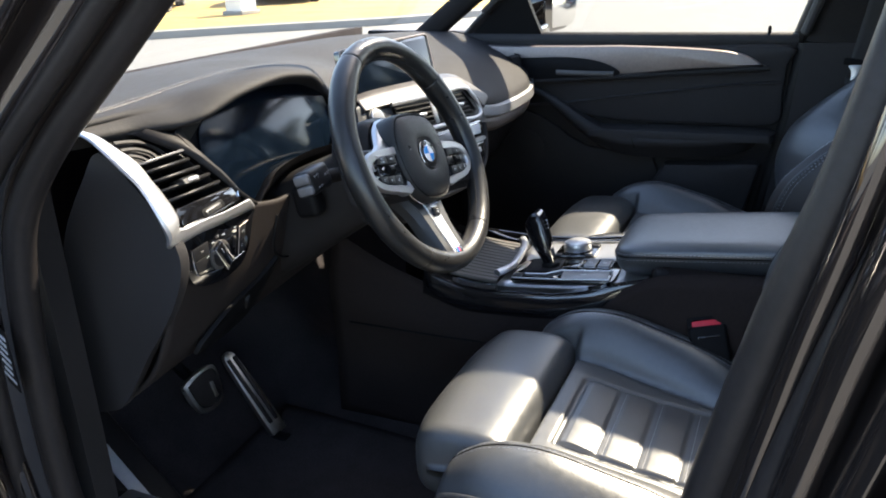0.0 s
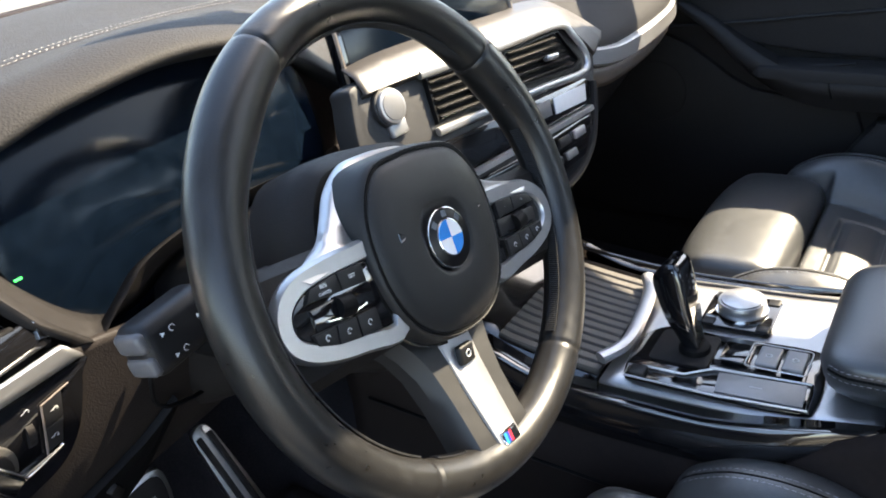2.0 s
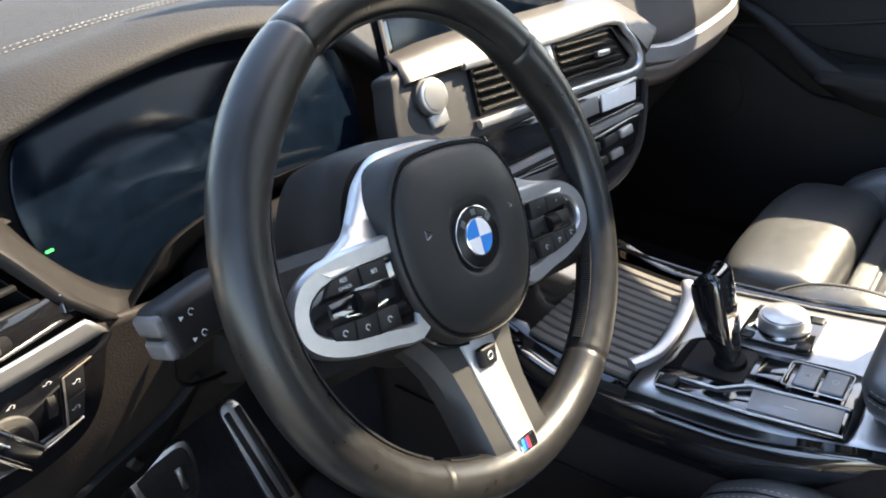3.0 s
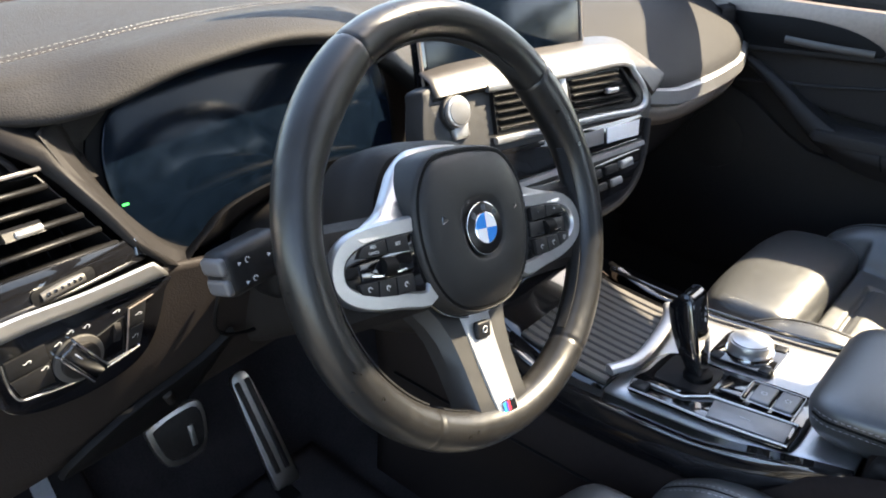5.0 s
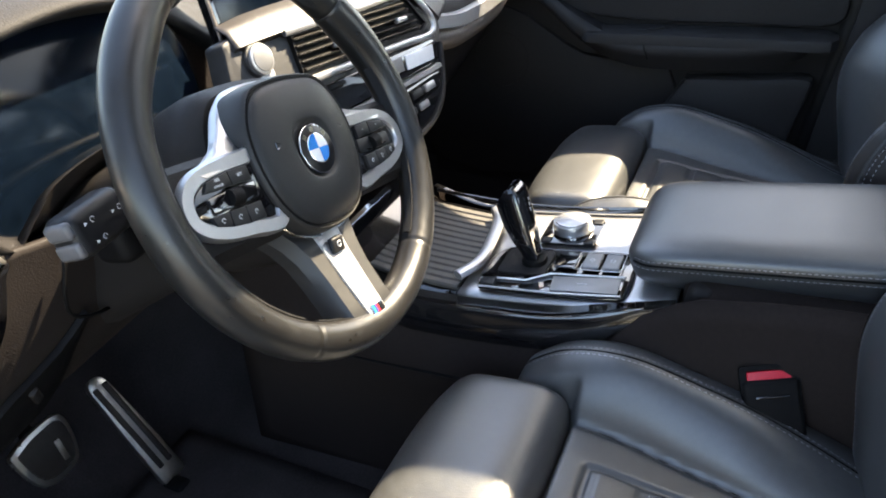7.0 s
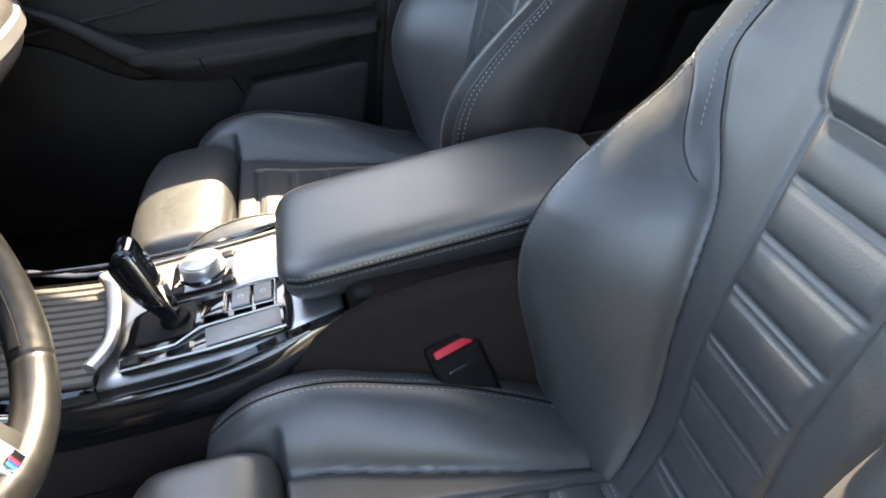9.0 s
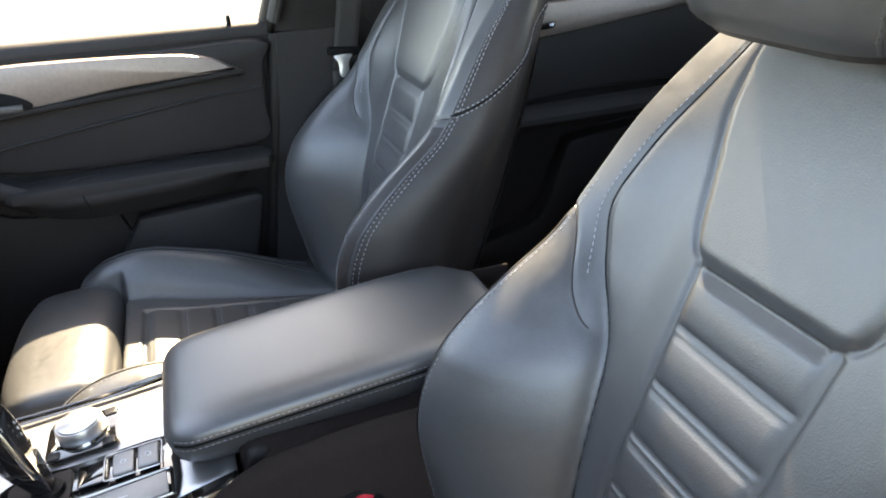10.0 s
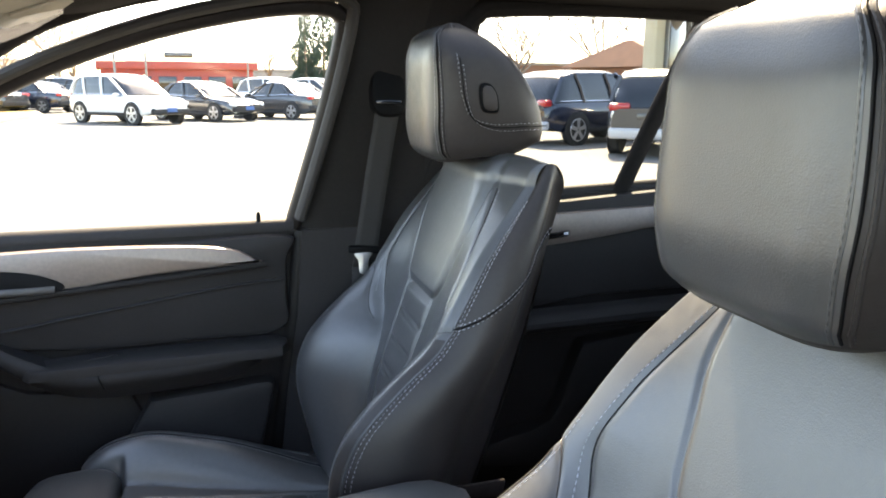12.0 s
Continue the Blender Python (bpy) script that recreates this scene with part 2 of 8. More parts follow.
def dashes(path, seg=0.0035, gap=0.0016, r=0.00045):
    """Stitches along a path."""
    path = [Vector(p) for p in path]
    v, f, carry, on = [], [], 0.0, True
    out = []
    start = path[0]
    for a, b in zip(path, path[1:]):
        d = b - a
        ln = d.length
        if ln < 1e-9:
            continue
        pos = 0.0
        while True:
            want = (seg if on else gap) - carry
            if pos + want > ln:
                carry += ln - pos
                break
            pos += want
            carry = 0.0
            p = a + d * (pos / ln)
            if on:
                out.append((start, p))
            start = p
            on = not on
    for a, b in out:
        d = (b - a).normalized()
        up = Vector((0, 0, 1)) if abs(d.z) < 0.9 else Vector((0, 1, 0))
        s = d.cross(up).normalized()
        u = s.cross(d)
        k = len(v)
        mid = (a + b) / 2
        v += [a + s * r * 0.5, a - s * r * 0.5, mid + s * r, mid + u * r, mid - s * r, mid - u * r, b + s * r * 0.5, b - s * r * 0.5]
        f += [(k, k + 1, k + 4, k + 3), (k, k + 3, k + 2), (k, k + 2, k + 5, k + 1), (k + 1, k + 5, k + 4), (k + 6, k + 2, k + 3), (k + 6, k + 3, k + 4, k + 7), (k + 7, k + 4, k + 5), (k + 6, k + 7, k + 5, k + 2)]
    return v, f


def lerp(x, table):
    """A smooth curve through rows of (x, value) that never swings past them."""
    n = len(table)
    if x <= table[0][0]:
        return table[0][1]
    if x >= table[-1][0]:
        return table[-1][1]
    i = 0
    while x > table[i + 1][0]:
        i += 1

    def slope(k):
        return (table[k + 1][1] - table[k][1]) / (table[k + 1][0] - table[k][0])

    def tangent(k):
        if k == 0:
            return slope(0)
        if k == n - 1:
            return slope(n - 2)
        p, q = slope(k - 1), slope(k)
        return 0.0 if p * q <= 0 else 2 * p * q / (p + q)
    (x0, y0), (x1, y1) = table[i], table[i + 1]
    h = x1 - x0
    t = (x - x0) / h
    return y0 * (1 + 2 * t) * (1 - t) ** 2 + h * tangent(i) * t * (1 - t) ** 2 + y1 * t * t * (3 - 2 * t) + h * tangent(i + 1) * t * t * (t - 1)


def bell(x, mid, width):
    return math.exp(-((x - mid) / width) ** 2)


def step(a, b, x):
    t = min(1.0, max(0.0, (x - a) / (b - a)))
    return t * t * (3 - 2 * t)


def facing(origin, right, up):
    """The pose of a flat piece: its x along right, its y along up, its z towards the viewer."""
    r = Vector(right).normalized()
    u = Vector(up)
    u = (u - r * u.dot(r)).normalized()
    n = r.cross(u)
    return Matrix(((r.x, u.x, n.x, origin[0]), (r.y, u.y, n.y, origin[1]), (r.z, u.z, n.z, origin[2]), (0, 0, 0, 1)))


def part(name, g, mat, parent=None, label="", solid=0.0, flat=False, angle=38):
    """One mesh object, under a thing or under a part."""
    me = bpy.data.meshes.new(name)
    me.from_pydata([tuple(p) for p in g[0]], [], g[1])
    me.validate()
    bm = bmesh.new()
    bm.from_mesh(me)
    bmesh.ops.recalc_face_normals(bm, faces=bm.faces)
    bm.to_mesh(me)
    bm.free()
    if not flat:
        me.shade_smooth()
        me.set_sharp_from_angle(angle=radians(angle))
    me.materials.append(mat)
    ob = new(name, me)
    if solid:
        s = ob.modifiers.new("thickness", "SOLIDIFY")
        s.thickness, s.offset = solid, 0.0
    if parent:
        ob.parent = parent
    if label:
        tagged(ob, label)
    return ob


def thing(name, label, category, at=None, group="", kind=""):
    ob = new(name)
    ob.empty_display_size = 0.05
    if at:
        ob.matrix_basis = at
    return tagged(ob, label, category, group, kind)


def writing(text, size, m, mat, name, parent, label="", depth=0.0002):
    """Raised letters in the built-in font, centred on the pose m."""
    cu = bpy.data.curves.new(name, "FONT")
    cu.body, cu.size, cu.extrude, cu.align_x, cu.align_y = text, size, depth, "CENTER", "CENTER"
    tmp = new(name, cu)
    me = bpy.data.meshes.new_from_object(tmp.evaluated_get(bpy.context.evaluated_depsgraph_get()))
    bpy.data.objects.remove(tmp)
    me.transform(m)
    me.materials.clear()
    me.materials.append(mat)
    ob = new(name, me)
    ob.parent = parent
    if label:
        tagged(ob, label)
    return ob

# ---- the car's shell: floor, pillars, roof, glass ----
def right_side(x):
    """The pose for flat pieces on the passenger side, seen from inside: local x runs to the rear, y up, z inwards."""
    return facing((x, 0, 0), (0, -1, 0), (0, 0, 1))


def yz(*pts):
    return [(-y, z) for y, z in pts]


def lean(y, z, s=1):
    """A point of the side glass, which leans inwards above the belt line."""
    return (s * (0.765 - max(0.0, z - 1.06) * 0.27), y, z)


shell = thing("car_shell", "black sport utility vehicle body shell with dark cabin lining", "car body", kind="structure")
part("floor_carpet", join(
    grid(lambda u, v: (-0.78 + 1.56 * u, 0.85 - 2.6 * v, 0.375 + 0.012 * math.sin(9 * u) * math.sin(14 * v) + 0.10 * bell(u, 0.5, 0.09) + 0.35 * step(0.86, 1.0, 1 - v) * 0.9), 60, 80)), CARPET, shell, "black carpet", solid=0.012)
part("firewall", grid(lambda u, v: (-0.78 + 1.56 * u, 0.84 - 0.05 * v, 0.40 + 0.70 * v), 20, 12), CARPET, shell, solid=0.02)
PANO_X, PANO_Y0, PANO_Y1 = 0.415, -0.22, -1.10


def roof_z(u, v):
    return 0.05 * (1 - (2 * u - 1) ** 2) - 0.06 * (1 - step(0, 0.15, v)) - 0.03 * v


def roof_sheet(wide, y0, long_, z):
    """A bowed roof sheet with the opening of the glass roof cut out."""
    us = sorted({k / 24 for k in range(25)} | {0.5 - PANO_X / wide, 0.5 + PANO_X / wide})
    vs = sorted({k / 30 for k in range(31)} | {(y0 - PANO_Y0) / long_, (y0 - PANO_Y1) / long_})
    verts = [Vector(((u - 0.5) * wide, y0 - long_ * v, z + roof_z(u, v))) for v in vs for u in us]
    n, faces = len(us), []
    for b in range(len(vs) - 1):
        for a in range(n - 1):
            x, y = ((us[a] + us[a + 1]) / 2 - 0.5) * wide, y0 - long_ * (vs[b] + vs[b + 1]) / 2
            if not (abs(x) < PANO_X and PANO_Y1 < y < PANO_Y0):
                faces.append((b * n + a, b * n + a + 1, (b + 1) * n + a + 1, (b + 1) * n + a))
    return verts, faces


part("headliner", roof_sheet(1.24, -0.085, 1.645, 1.535), HEADLINER, shell, "anthracite cloth headliner", solid=0.02)
part("roof_skin", roof_sheet(1.36, -0.070, 1.720, 1.59), PAINT, shell, "black roof", solid=0.006)
glass_roof = part("glass_roof", grid(lambda u, v: ((u - 0.5) * 2 * (PANO_X + 0.01), PANO_Y0 + 0.01 + (PANO_Y1 - PANO_Y0 - 0.02) * v, 1.588 + 0.05 * (1 - ((2 * u - 1) * 0.55) ** 2) - 0.02 * v), 12, 16), WINDOW_TINT, shell, "tinted panoramic glass roof", solid=0.005)
glass_roof.visible_shadow = False
tail = part("tail_wall", loft([[(-0.78, -1.72, 0.40), (0.78, -1.72, 0.40), (0.78, -1.75, 1.08), (-0.78, -1.75, 1.08)], [(-0.78, -1.78, 0.40), (0.78, -1.78, 0.40), (0.78, -1.80, 1.08), (-0.78, -1.80, 1.08)]]), PLASTIC, shell)


def beam(path, w, d, n=14):
    """A pillar along a path, an oval w deep along the car and d across it."""
    path = smooth(path, 6, False)
    rings = []
    for p in path:
        rings.append([p + Vector((d / 2 * math.copysign(abs(math.cos(a)) ** 0.7, math.cos(a)), w / 2 * math.copysign(abs(math.sin(a)) ** 0.7, math.sin(a)), 0)) for a in [2 * math.pi * k / n for k in range(n)]])
    return loft(rings)


for s, nm in ((-1, "driver"), (1, "passenger")):
    part("a_pillar", beam([(s * 0.745, 0.62, 1.02), (s * 0.725, 0.42, 1.17), (s * 0.69, 0.18, 1.33), (s * 0.655, -0.02, 1.45), (s * 0.625, -0.22, 1.515)], 0.10, 0.06), HEADLINER, shell, "dark cloth covered windscreen pillar")
    part("roof_rail", tube(smooth([(s * 0.655, 0.02, 1.44), (s * 0.64, -0.25, 1.52), (s * 0.635, -0.7, 1.545), (s * 0.645, -1.3, 1.53), (s * 0.66, -1.75, 1.47)], 6, False), 0.024, 12, wide=1.2), HEADLINER, shell)
part("windscreen_header", rbox((1.26, 0.10, 0.045), 0.018, 3, pose(0, -0.122, 1.512, -13)), HEADLINER, shell)
wind = part("windscreen", grid(lambda u, v: ((u - 0.5) * (1.46 - 0.195 * v), 0.92 - 1.045 * v - 0.16 * (2 * u - 1) ** 2 * (1 - 0.6 * v), 1.06 + 0.45 * v), 20, 10), WINDOW, shell, "clear windscreen")
wind.visible_shadow = False
part("cowl", grid(lambda u, v: ((u - 0.5) * 1.6, 0.90 + 0.12 * v - 0.16 * (2 * u - 1) ** 2, 1.030 - 0.05 * v), 16, 4), DARK, shell, solid=0.01)
hood = part("bonnet", grid(lambda u, v: ((u - 0.5) * 1.7, 0.98 + 1.15 * v - 0.12 * (2 * u - 1) ** 2, 0.955 + 0.02 * math.sin(math.pi * u) - 0.20 * v - 0.14 * v * v - 0.10 * (2 * u - 1) ** 4), 20, 16), PAINT, shell, "black bonnet", solid=0.01)

for s in (-1, 1):
    part("kick_panel", loft([[(s * 0.77, 0.30 if s < 0 else 0.40, 0.36), (s * 0.77, 1.0, 0.36), (s * 0.80, 1.0, 0.36), (s * 0.80, 0.30 if s < 0 else 0.40, 0.36)], [(s * 0.765, 0.30 if s < 0 else 0.40, 1.09), (s * 0.765, 0.75, 1.09), (s * 0.80, 0.75, 1.09), (s * 0.80, 0.30 if s < 0 else 0.40, 1.09)]]), PLASTIC, shell, "black footwell side lining")
    part("wing", grid(lambda u, v: (s * (0.93 - 0.12 * v * v), 0.42 + 1.7 * u, 0.45 + 0.55 * v - 0.12 * u * v), 16, 8), PAINT, shell, "black front wing", solid=0.01)

# driver's side: the open door aperture, its rubber seal and the painted pillars
seal_path = [(-0.80, -0.30, 1.50), (-0.815, -0.15, 1.43), (-0.825, -0.02, 1.33), (-0.832, 0.10, 1.225), (-0.836, 0.195, 1.14), (-0.838, 0.258, 1.06), (-0.838, 0.288, 0.95), (-0.836, 0.302, 0.82), (-0.832, 0.306, 0.68), (-0.828, 0.28, 0.56), (-0.825, 0.20, 0.49), (-0.825, 0.0, 0.475), (-0.825, -0.25, 0.48), (-0.825, -0.37, 0.53), (-0.826, -0.405, 0.66), (-0.828, -0.435, 0.88), (-0.828, -0.475, 1.07), (-0.822, -0.51, 1.20), (-0.80, -0.54, 1.38), (-0.785, -0.52, 1.47), (-0.785, -0.42, 1.51)]
part("door_seal", tube(smooth(seal_path, 6), 0.0165, 12, closed=True), RUBBER, shell, "black rubber door seal")
part("door_seal", tube([(p[0] - 0.03, p[1] * 1.03 + (0.022 if p[1] > 0 else -0.020), p[2]) for p in smooth(seal_path, 6)], 0.011, 10, closed=True), RUBBER, shell, "black rubber lip")


def flange(a, b):
    """A painted strip of the aperture between two scaled copies of the seal line."""
    base = smooth(seal_path, 6)
    mid = Vector((-0.82, -0.1, 1.0))
    ra = [Vector((p[0] - a[1], mid.y + (p[1] - mid.y) * a[0], mid.z + (p[2] - mid.z) * a[0])) for p in base]
    rb = [Vector((p[0] - b[1], mid.y + (p[1] - mid.y) * b[0], mid.z + (p[2] - mid.z) * b[0])) for p in base]
    return loft([ra, rb], caps=False)


part("aperture_frame", flange((1.0, 0.004), (1.16, 0.045)), PAINT, shell, "glossy black painted door aperture", solid=0.006)
part("aperture_return", flange((1.16, 0.045), (1.20, 0.09)), PAINT, shell, solid=0.006)
part("b_pillar_outer", grid(lambda u, v: (-0.845 - 0.075 * u + 0.13 * step(0.5, 1, v) * v, -0.515 - 0.30 * u - 0.06 * v - 0.02 * v, 0.46 + 1.02 * v), 10, 30), PAINT, shell, "glossy black centre pillar", solid=0.01)
rear_edge = smooth([(-0.83, -0.385, 0.58), (-0.83, -0.402, 0.70), (-0.83, -0.432, 0.90), (-0.83, -0.457, 1.043), (-0.83, -0.475, 1.129), (-0.828, -0.491, 1.211), (-0.815, -0.512, 1.32), (-0.79, -0.53, 1.46)], 6, False)
# Added convex beads: their curve draws the sky out into bright streaks.
for dx, dy, r, squash in ((-0.020, -0.030, 0.009, 1.0), (-0.034, -0.056, 0.016, 1.5), (-0.058, -0.088, 0.013, 1.0), (-0.094, -0.126, 0.034, 1.3), (-0.120, -0.205, 0.050, 1.6)):
    part("streak_bead", tube([p + Vector((dx, dy, 0)) for p in rear_edge], r, 16, wide=squash), PAINT, shell, "glossy black bead added to streak the pillar's reflections")
front_edge = smooth([(-0.835, 0.300, 0.62), (-0.838, 0.310, 0.82), (-0.840, 0.292, 0.973), (-0.840, 0.262, 1.065), (-0.840, 0.215, 1.145), (-0.838, 0.141, 1.220), (-0.830, 0.049, 1.285), (-0.815, -0.08, 1.38)], 6, False)
# Same added beads for reflection streaks on the front pillar.
for dx, dy, dz, r, squash in ((-0.026, 0.030, 0.030, 0.010, 1.0), (-0.052, 0.062, 0.050, 0.026, 1.3), (-0.075, 0.110, 0.085, 0.022, 1.2)):
    part("streak_bead", tube([p + Vector((dx, dy, dz)) for p in front_edge], r, 16, wide=squash), PAINT, shell, "glossy black bead added to streak the pillar's reflections")
part("inner_sill", rbox((0.13, 0.95, 0.16), 0.02, 3, pose(-0.735, -0.05, 0.475)), PLASTIC, shell)
part("inner_sill", rbox((0.10, 2.6, 0.20), 0.02, 3, pose(0.785, -0.45, 0.40)), PLASTIC, shell)
# the driver's door, standing wide open
DD = pose(-0.915, 0.40, 0, 0, 0, -68)
ddoor = thing("driver_door", "wide open black driver's door with dark lining", "car door")
part("outer_skin", moved(grid(lambda u, v: (-0.045 - 0.03 * math.sin(math.pi * v), -1.10 * u, 0.36 + 0.72 * v), 12, 12), DD), PAINT, ddoor, solid=0.008)
part("lining", moved(plate([(0.02, 0.40), (0.02, 1.05), (1.06, 1.07), (1.08, 0.40)], 0.05, 0.012), DD @ facing((-0.035, 0, 0), (0, -1, 0), (0, 0, 1)) @ Matrix.Diagonal((1, 1, -1, 1))), PLASTIC, ddoor, "black grained lining")
part("armrest", moved(tube(smooth([(0.04, -0.25, 0.95), (0.06, -0.40, 0.86), (0.06, -0.60, 0.82), (0.06, -0.95, 0.85)], 5, False), 0.035, 10), DD), DOOR_SKIN, ddoor)
part("trim_strip", moved(tube(smooth([(0.022, -0.05, 1.0), (0.022, -0.5, 1.01), (0.022, -0.95, 1.035)], 5, False), 0.022, 8), DD), WARM_TRIM, ddoor, "brushed warm aluminium trim")
part("window_frame", moved(tube(smooth([(-0.03, -0.02, 1.06), (-0.07, -0.30, 1.27), (-0.13, -0.62, 1.44), (-0.16, -0.90, 1.50), (-0.15, -1.00, 1.47), (-0.03, -1.06, 1.06)], 6, False), 0.018, 10), DD), RUBBER, ddoor)
dpane = part("window_pane", moved(loft([[(-0.03, -0.05, 1.05), (-0.03, -0.40, 1.05), (-0.03, -0.80, 1.05), (-0.03, -1.05, 1.05)], [(-0.035, -0.07, 1.08), (-0.09, -0.40, 1.32), (-0.15, -0.80, 1.48), (-0.15, -1.00, 1.46)]], closed=False), DD), WINDOW, ddoor)
dpane.visible_shadow = False
sill = thing("sill_plate", "silver step plate on the driver's door sill", "sill plate")
part("plate", moved(plate(inset(rrect(0.045, 0.62, 0.006), 0), 0.004), pose(-0.700, 0.08, 0.5555)), SILVER, sill)
part("inlay", moved(plate(rrect(0.020, 0.56, 0.004), 0.0025), pose(-0.700, 0.08, 0.5595)), PLASTIC, sill)
part("plate", moved(plate(rrect(0.018, 0.62, 0.004), 0.004), pose(-0.752, 0.08, 0.5555)), SILVER, sill)
sticker = thing("tyre_sticker", "small black and white information sticker on the door pillar", "sticker")
part("sheet", moved(plate(rrect(0.052, 0.075, 0.003), 0.0006, 0), facing((-0.866, 0.300, 0.905), (0.35, 0.94, 0), (0, 0, 1))), DARK, sticker)
for k in range(7):
    part("line", moved(plate(rrect(0.040 - 0.006 * (k % 3), 0.004, 0.0008, 1), 0.0004, 0), facing((-0.8668, 0.3003, 0.932 - 0.009 * k), (0.35, 0.94, 0), (0, 0, 1))), MARK, sticker)
striker = thing("door_striker", "bright steel door lock striker on the pillar", "striker")
part("loop", tube(smooth([(-0.865, -0.545, 0.90), (-0.905, -0.55, 0.90), (-0.908, -0.575, 0.90), (-0.87, -0.575, 0.90)], 5, False), 0.006, 10), CHROME, striker)
part("base", moved(plate(rrect(0.06, 0.045, 0.006), 0.006), facing((-0.862, -0.56, 0.90), (0.2, -1, 0), (0, 0, 1))), CHROME, striker)

for x in (-0.80, 0.80):
    for y in (1.15, -1.72):
        at = facing((x, y, 0.37), (0, 1 if x > 0 else -1, 0), (0, 0, 1))
        tyre = part("wheel", moved(loft([[(r * math.cos(2 * math.pi * j / 36), r * math.sin(2 * math.pi * j / 36), z) for j in range(36)] for r, z in ((0.25, -0.11), (0.355, -0.10), (0.37, -0.07), (0.37, 0.07), (0.355, 0.10), (0.26, 0.11), (0.25, 0.09))]), at), RUBBER, shell, "black tyre")
        for q in range(5):
            part("spoke", moved(plate([(-0.03, 0.02), (0.03, 0.02), (0.045, 0.25), (-0.045, 0.25)], 0.02, 0.004), at @ pose(0, 0, 0.085, 0, 0, 72 * q)), SILVER, tyre)

# rear cabin
bench = thing("rear_bench", "dark leather rear bench seat", "rear seat")
part("cushion", rbox((1.30, 0.50, 0.20), 0.05, 4, pose(0, -1.30, 0.58, 6)), LEATHER, bench)
part("backrest", rbox((1.30, 0.16, 0.62), 0.05, 4, pose(0, -1.60, 0.88, -18)), LEATHER, bench)

bottle = thing("small_bottle", "small dark bottle with a copper cap on the rear floor", "bottle", pose(0.690, -0.857, 0.388))
part("body", loft([[(r * math.cos(2 * math.pi * j / 20), r * math.sin(2 * math.pi * j / 20), z) for j in range(20)] for r, z in ((0.020, 0.0), (0.022, 0.004), (0.022, 0.040), (0.013, 0.052), (0.011, 0.060))]), DARK, bottle)
part("cap", loft([[(r * math.cos(2 * math.pi * j / 20), r * math.sin(2 * math.pi * j / 20), z) for j in range(20)] for r, z in ((0.015, 0.058), (0.0160, 0.061), (0.0160, 0.082), (0.0140, 0.086))]), COPPER, bottle, "copper coloured cap")

# driver's side rear wall, with the rear door shut
left = pose(0, 0, 0) @ Matrix.Diagonal((-1, 1, 1, 1))
part("rear_door_inner", moved(plate(yz((-0.62, 0.45), (-0.62, 1.12), (-1.70, 1.15), (-1.70, 0.45)), 0.05, 0.01), left @ right_side(0.79)), PLASTIC, shell)
part("rear_side_glass", loft([[lean(-0.68, 1.10, -1), lean(-1.65, 1.12, -1)], [lean(-0.74, 1.50, -1), lean(-1.60, 1.47, -1)]], closed=False), PRIVACY, shell)
part("b_pillar_inner", beam([(-0.77, -0.56, 0.45), (-0.765, -0.58, 1.05), (-0.70, -0.63, 1.35), (-0.655, -0.66, 1.53)], 0.15, 0.06), PLASTIC, shell)
part("c_pillar", beam([(-0.77, -1.62, 1.05), (-0.66, -1.72, 1.50)], 0.20, 0.06), HEADLINER, shell)

# ---- passenger side: doors, pillar, belt ----
BELT_LINE = 1.078
door = thing("passenger_door", "shut front passenger door with dark lining and warm aluminium trim", "car door")
# lining below the window, with the padded upper part set proud
lining = yz((0.42, 0.46), (0.42, BELT_LINE), (-0.452, BELT_LINE + 0.004), (-0.43, 0.80), (-0.40, 0.46))
part("lining", moved(plate(lining, 0.045, 0.012), right_side(0.775)), PLASTIC, door, "black grained lining")
part("window_ledge", tube(smooth([(0.750, 0.44, BELT_LINE - 0.006), (0.750, 0.0, BELT_LINE - 0.004), (0.750, -0.452, BELT_LINE)], 8, False), 0.020, 12), DOOR_SKIN, door)
upper = smooth(yz((0.40, 1.055), (0.10, 1.060), (-0.20, 1.062), (-0.435, 1.068), (-0.435, 1.02), (-0.432, 0.95), (-0.42, 0.875), (-0.25, 0.868), (-0.05, 0.865), (0.10, 0.885), (0.22, 0.94), (0.40, 0.985)), 4)
part("door_seal", tube([(0.748, -0.372, 0.42), (0.748, -0.402, 0.62), (0.748, -0.436, 0.82), (0.748, -0.470, 1.072)], 0.024, 10), VENT, door, "black rubber door seal")
part("upper_pad", moved(plate([tuple(p) for p in upper], 0.022, 0.012), right_side(0.735)), DOOR_SKIN, door, "soft black upper pad with a stitched line")
ridge = smooth([(0.7130, 0.22, 0.897), (0.7130, 0.05, 0.918), (0.7130, -0.023, 0.930), (0.7130, -0.163, 0.950), (0.7130, -0.311, 0.972), (0.7130, -0.425, 0.982)], 10, False)
part("crease", tube(ridge, 0.0035, 8, wide=1.6), DOOR_SKIN, door)
strip = smooth(yz((0.41, 1.050), (0.25, 1.058), (0.05, 1.062), (-0.05, 1.064), (-0.225, 1.060), (-0.325, 1.050), (-0.376, 1.025), (-0.378, 1.019), (-0.267, 1.013), (-0.172, 1.006), (-0.035, 0.988), (0.05, 0.981), (0.22, 0.967), (0.41, 0.955)), 4)
trim = part("trim_strip", moved(plate([tuple(p) for p in strip], 0.016, 0.006), right_side(0.7135)), WARM_TRIM, door, "brushed warm aluminium trim")
edge = smooth([(0.696, 0.41, 0.951), (0.696, 0.22, 0.964), (0.696, 0.05, 0.978), (0.696, -0.12, 0.993), (0.696, -0.28, 1.007), (0.699, -0.395, 1.017)], 8, False)
part("trim_edge", tube(edge, 0.006, 8, wide=0.8), PLASTIC, door)
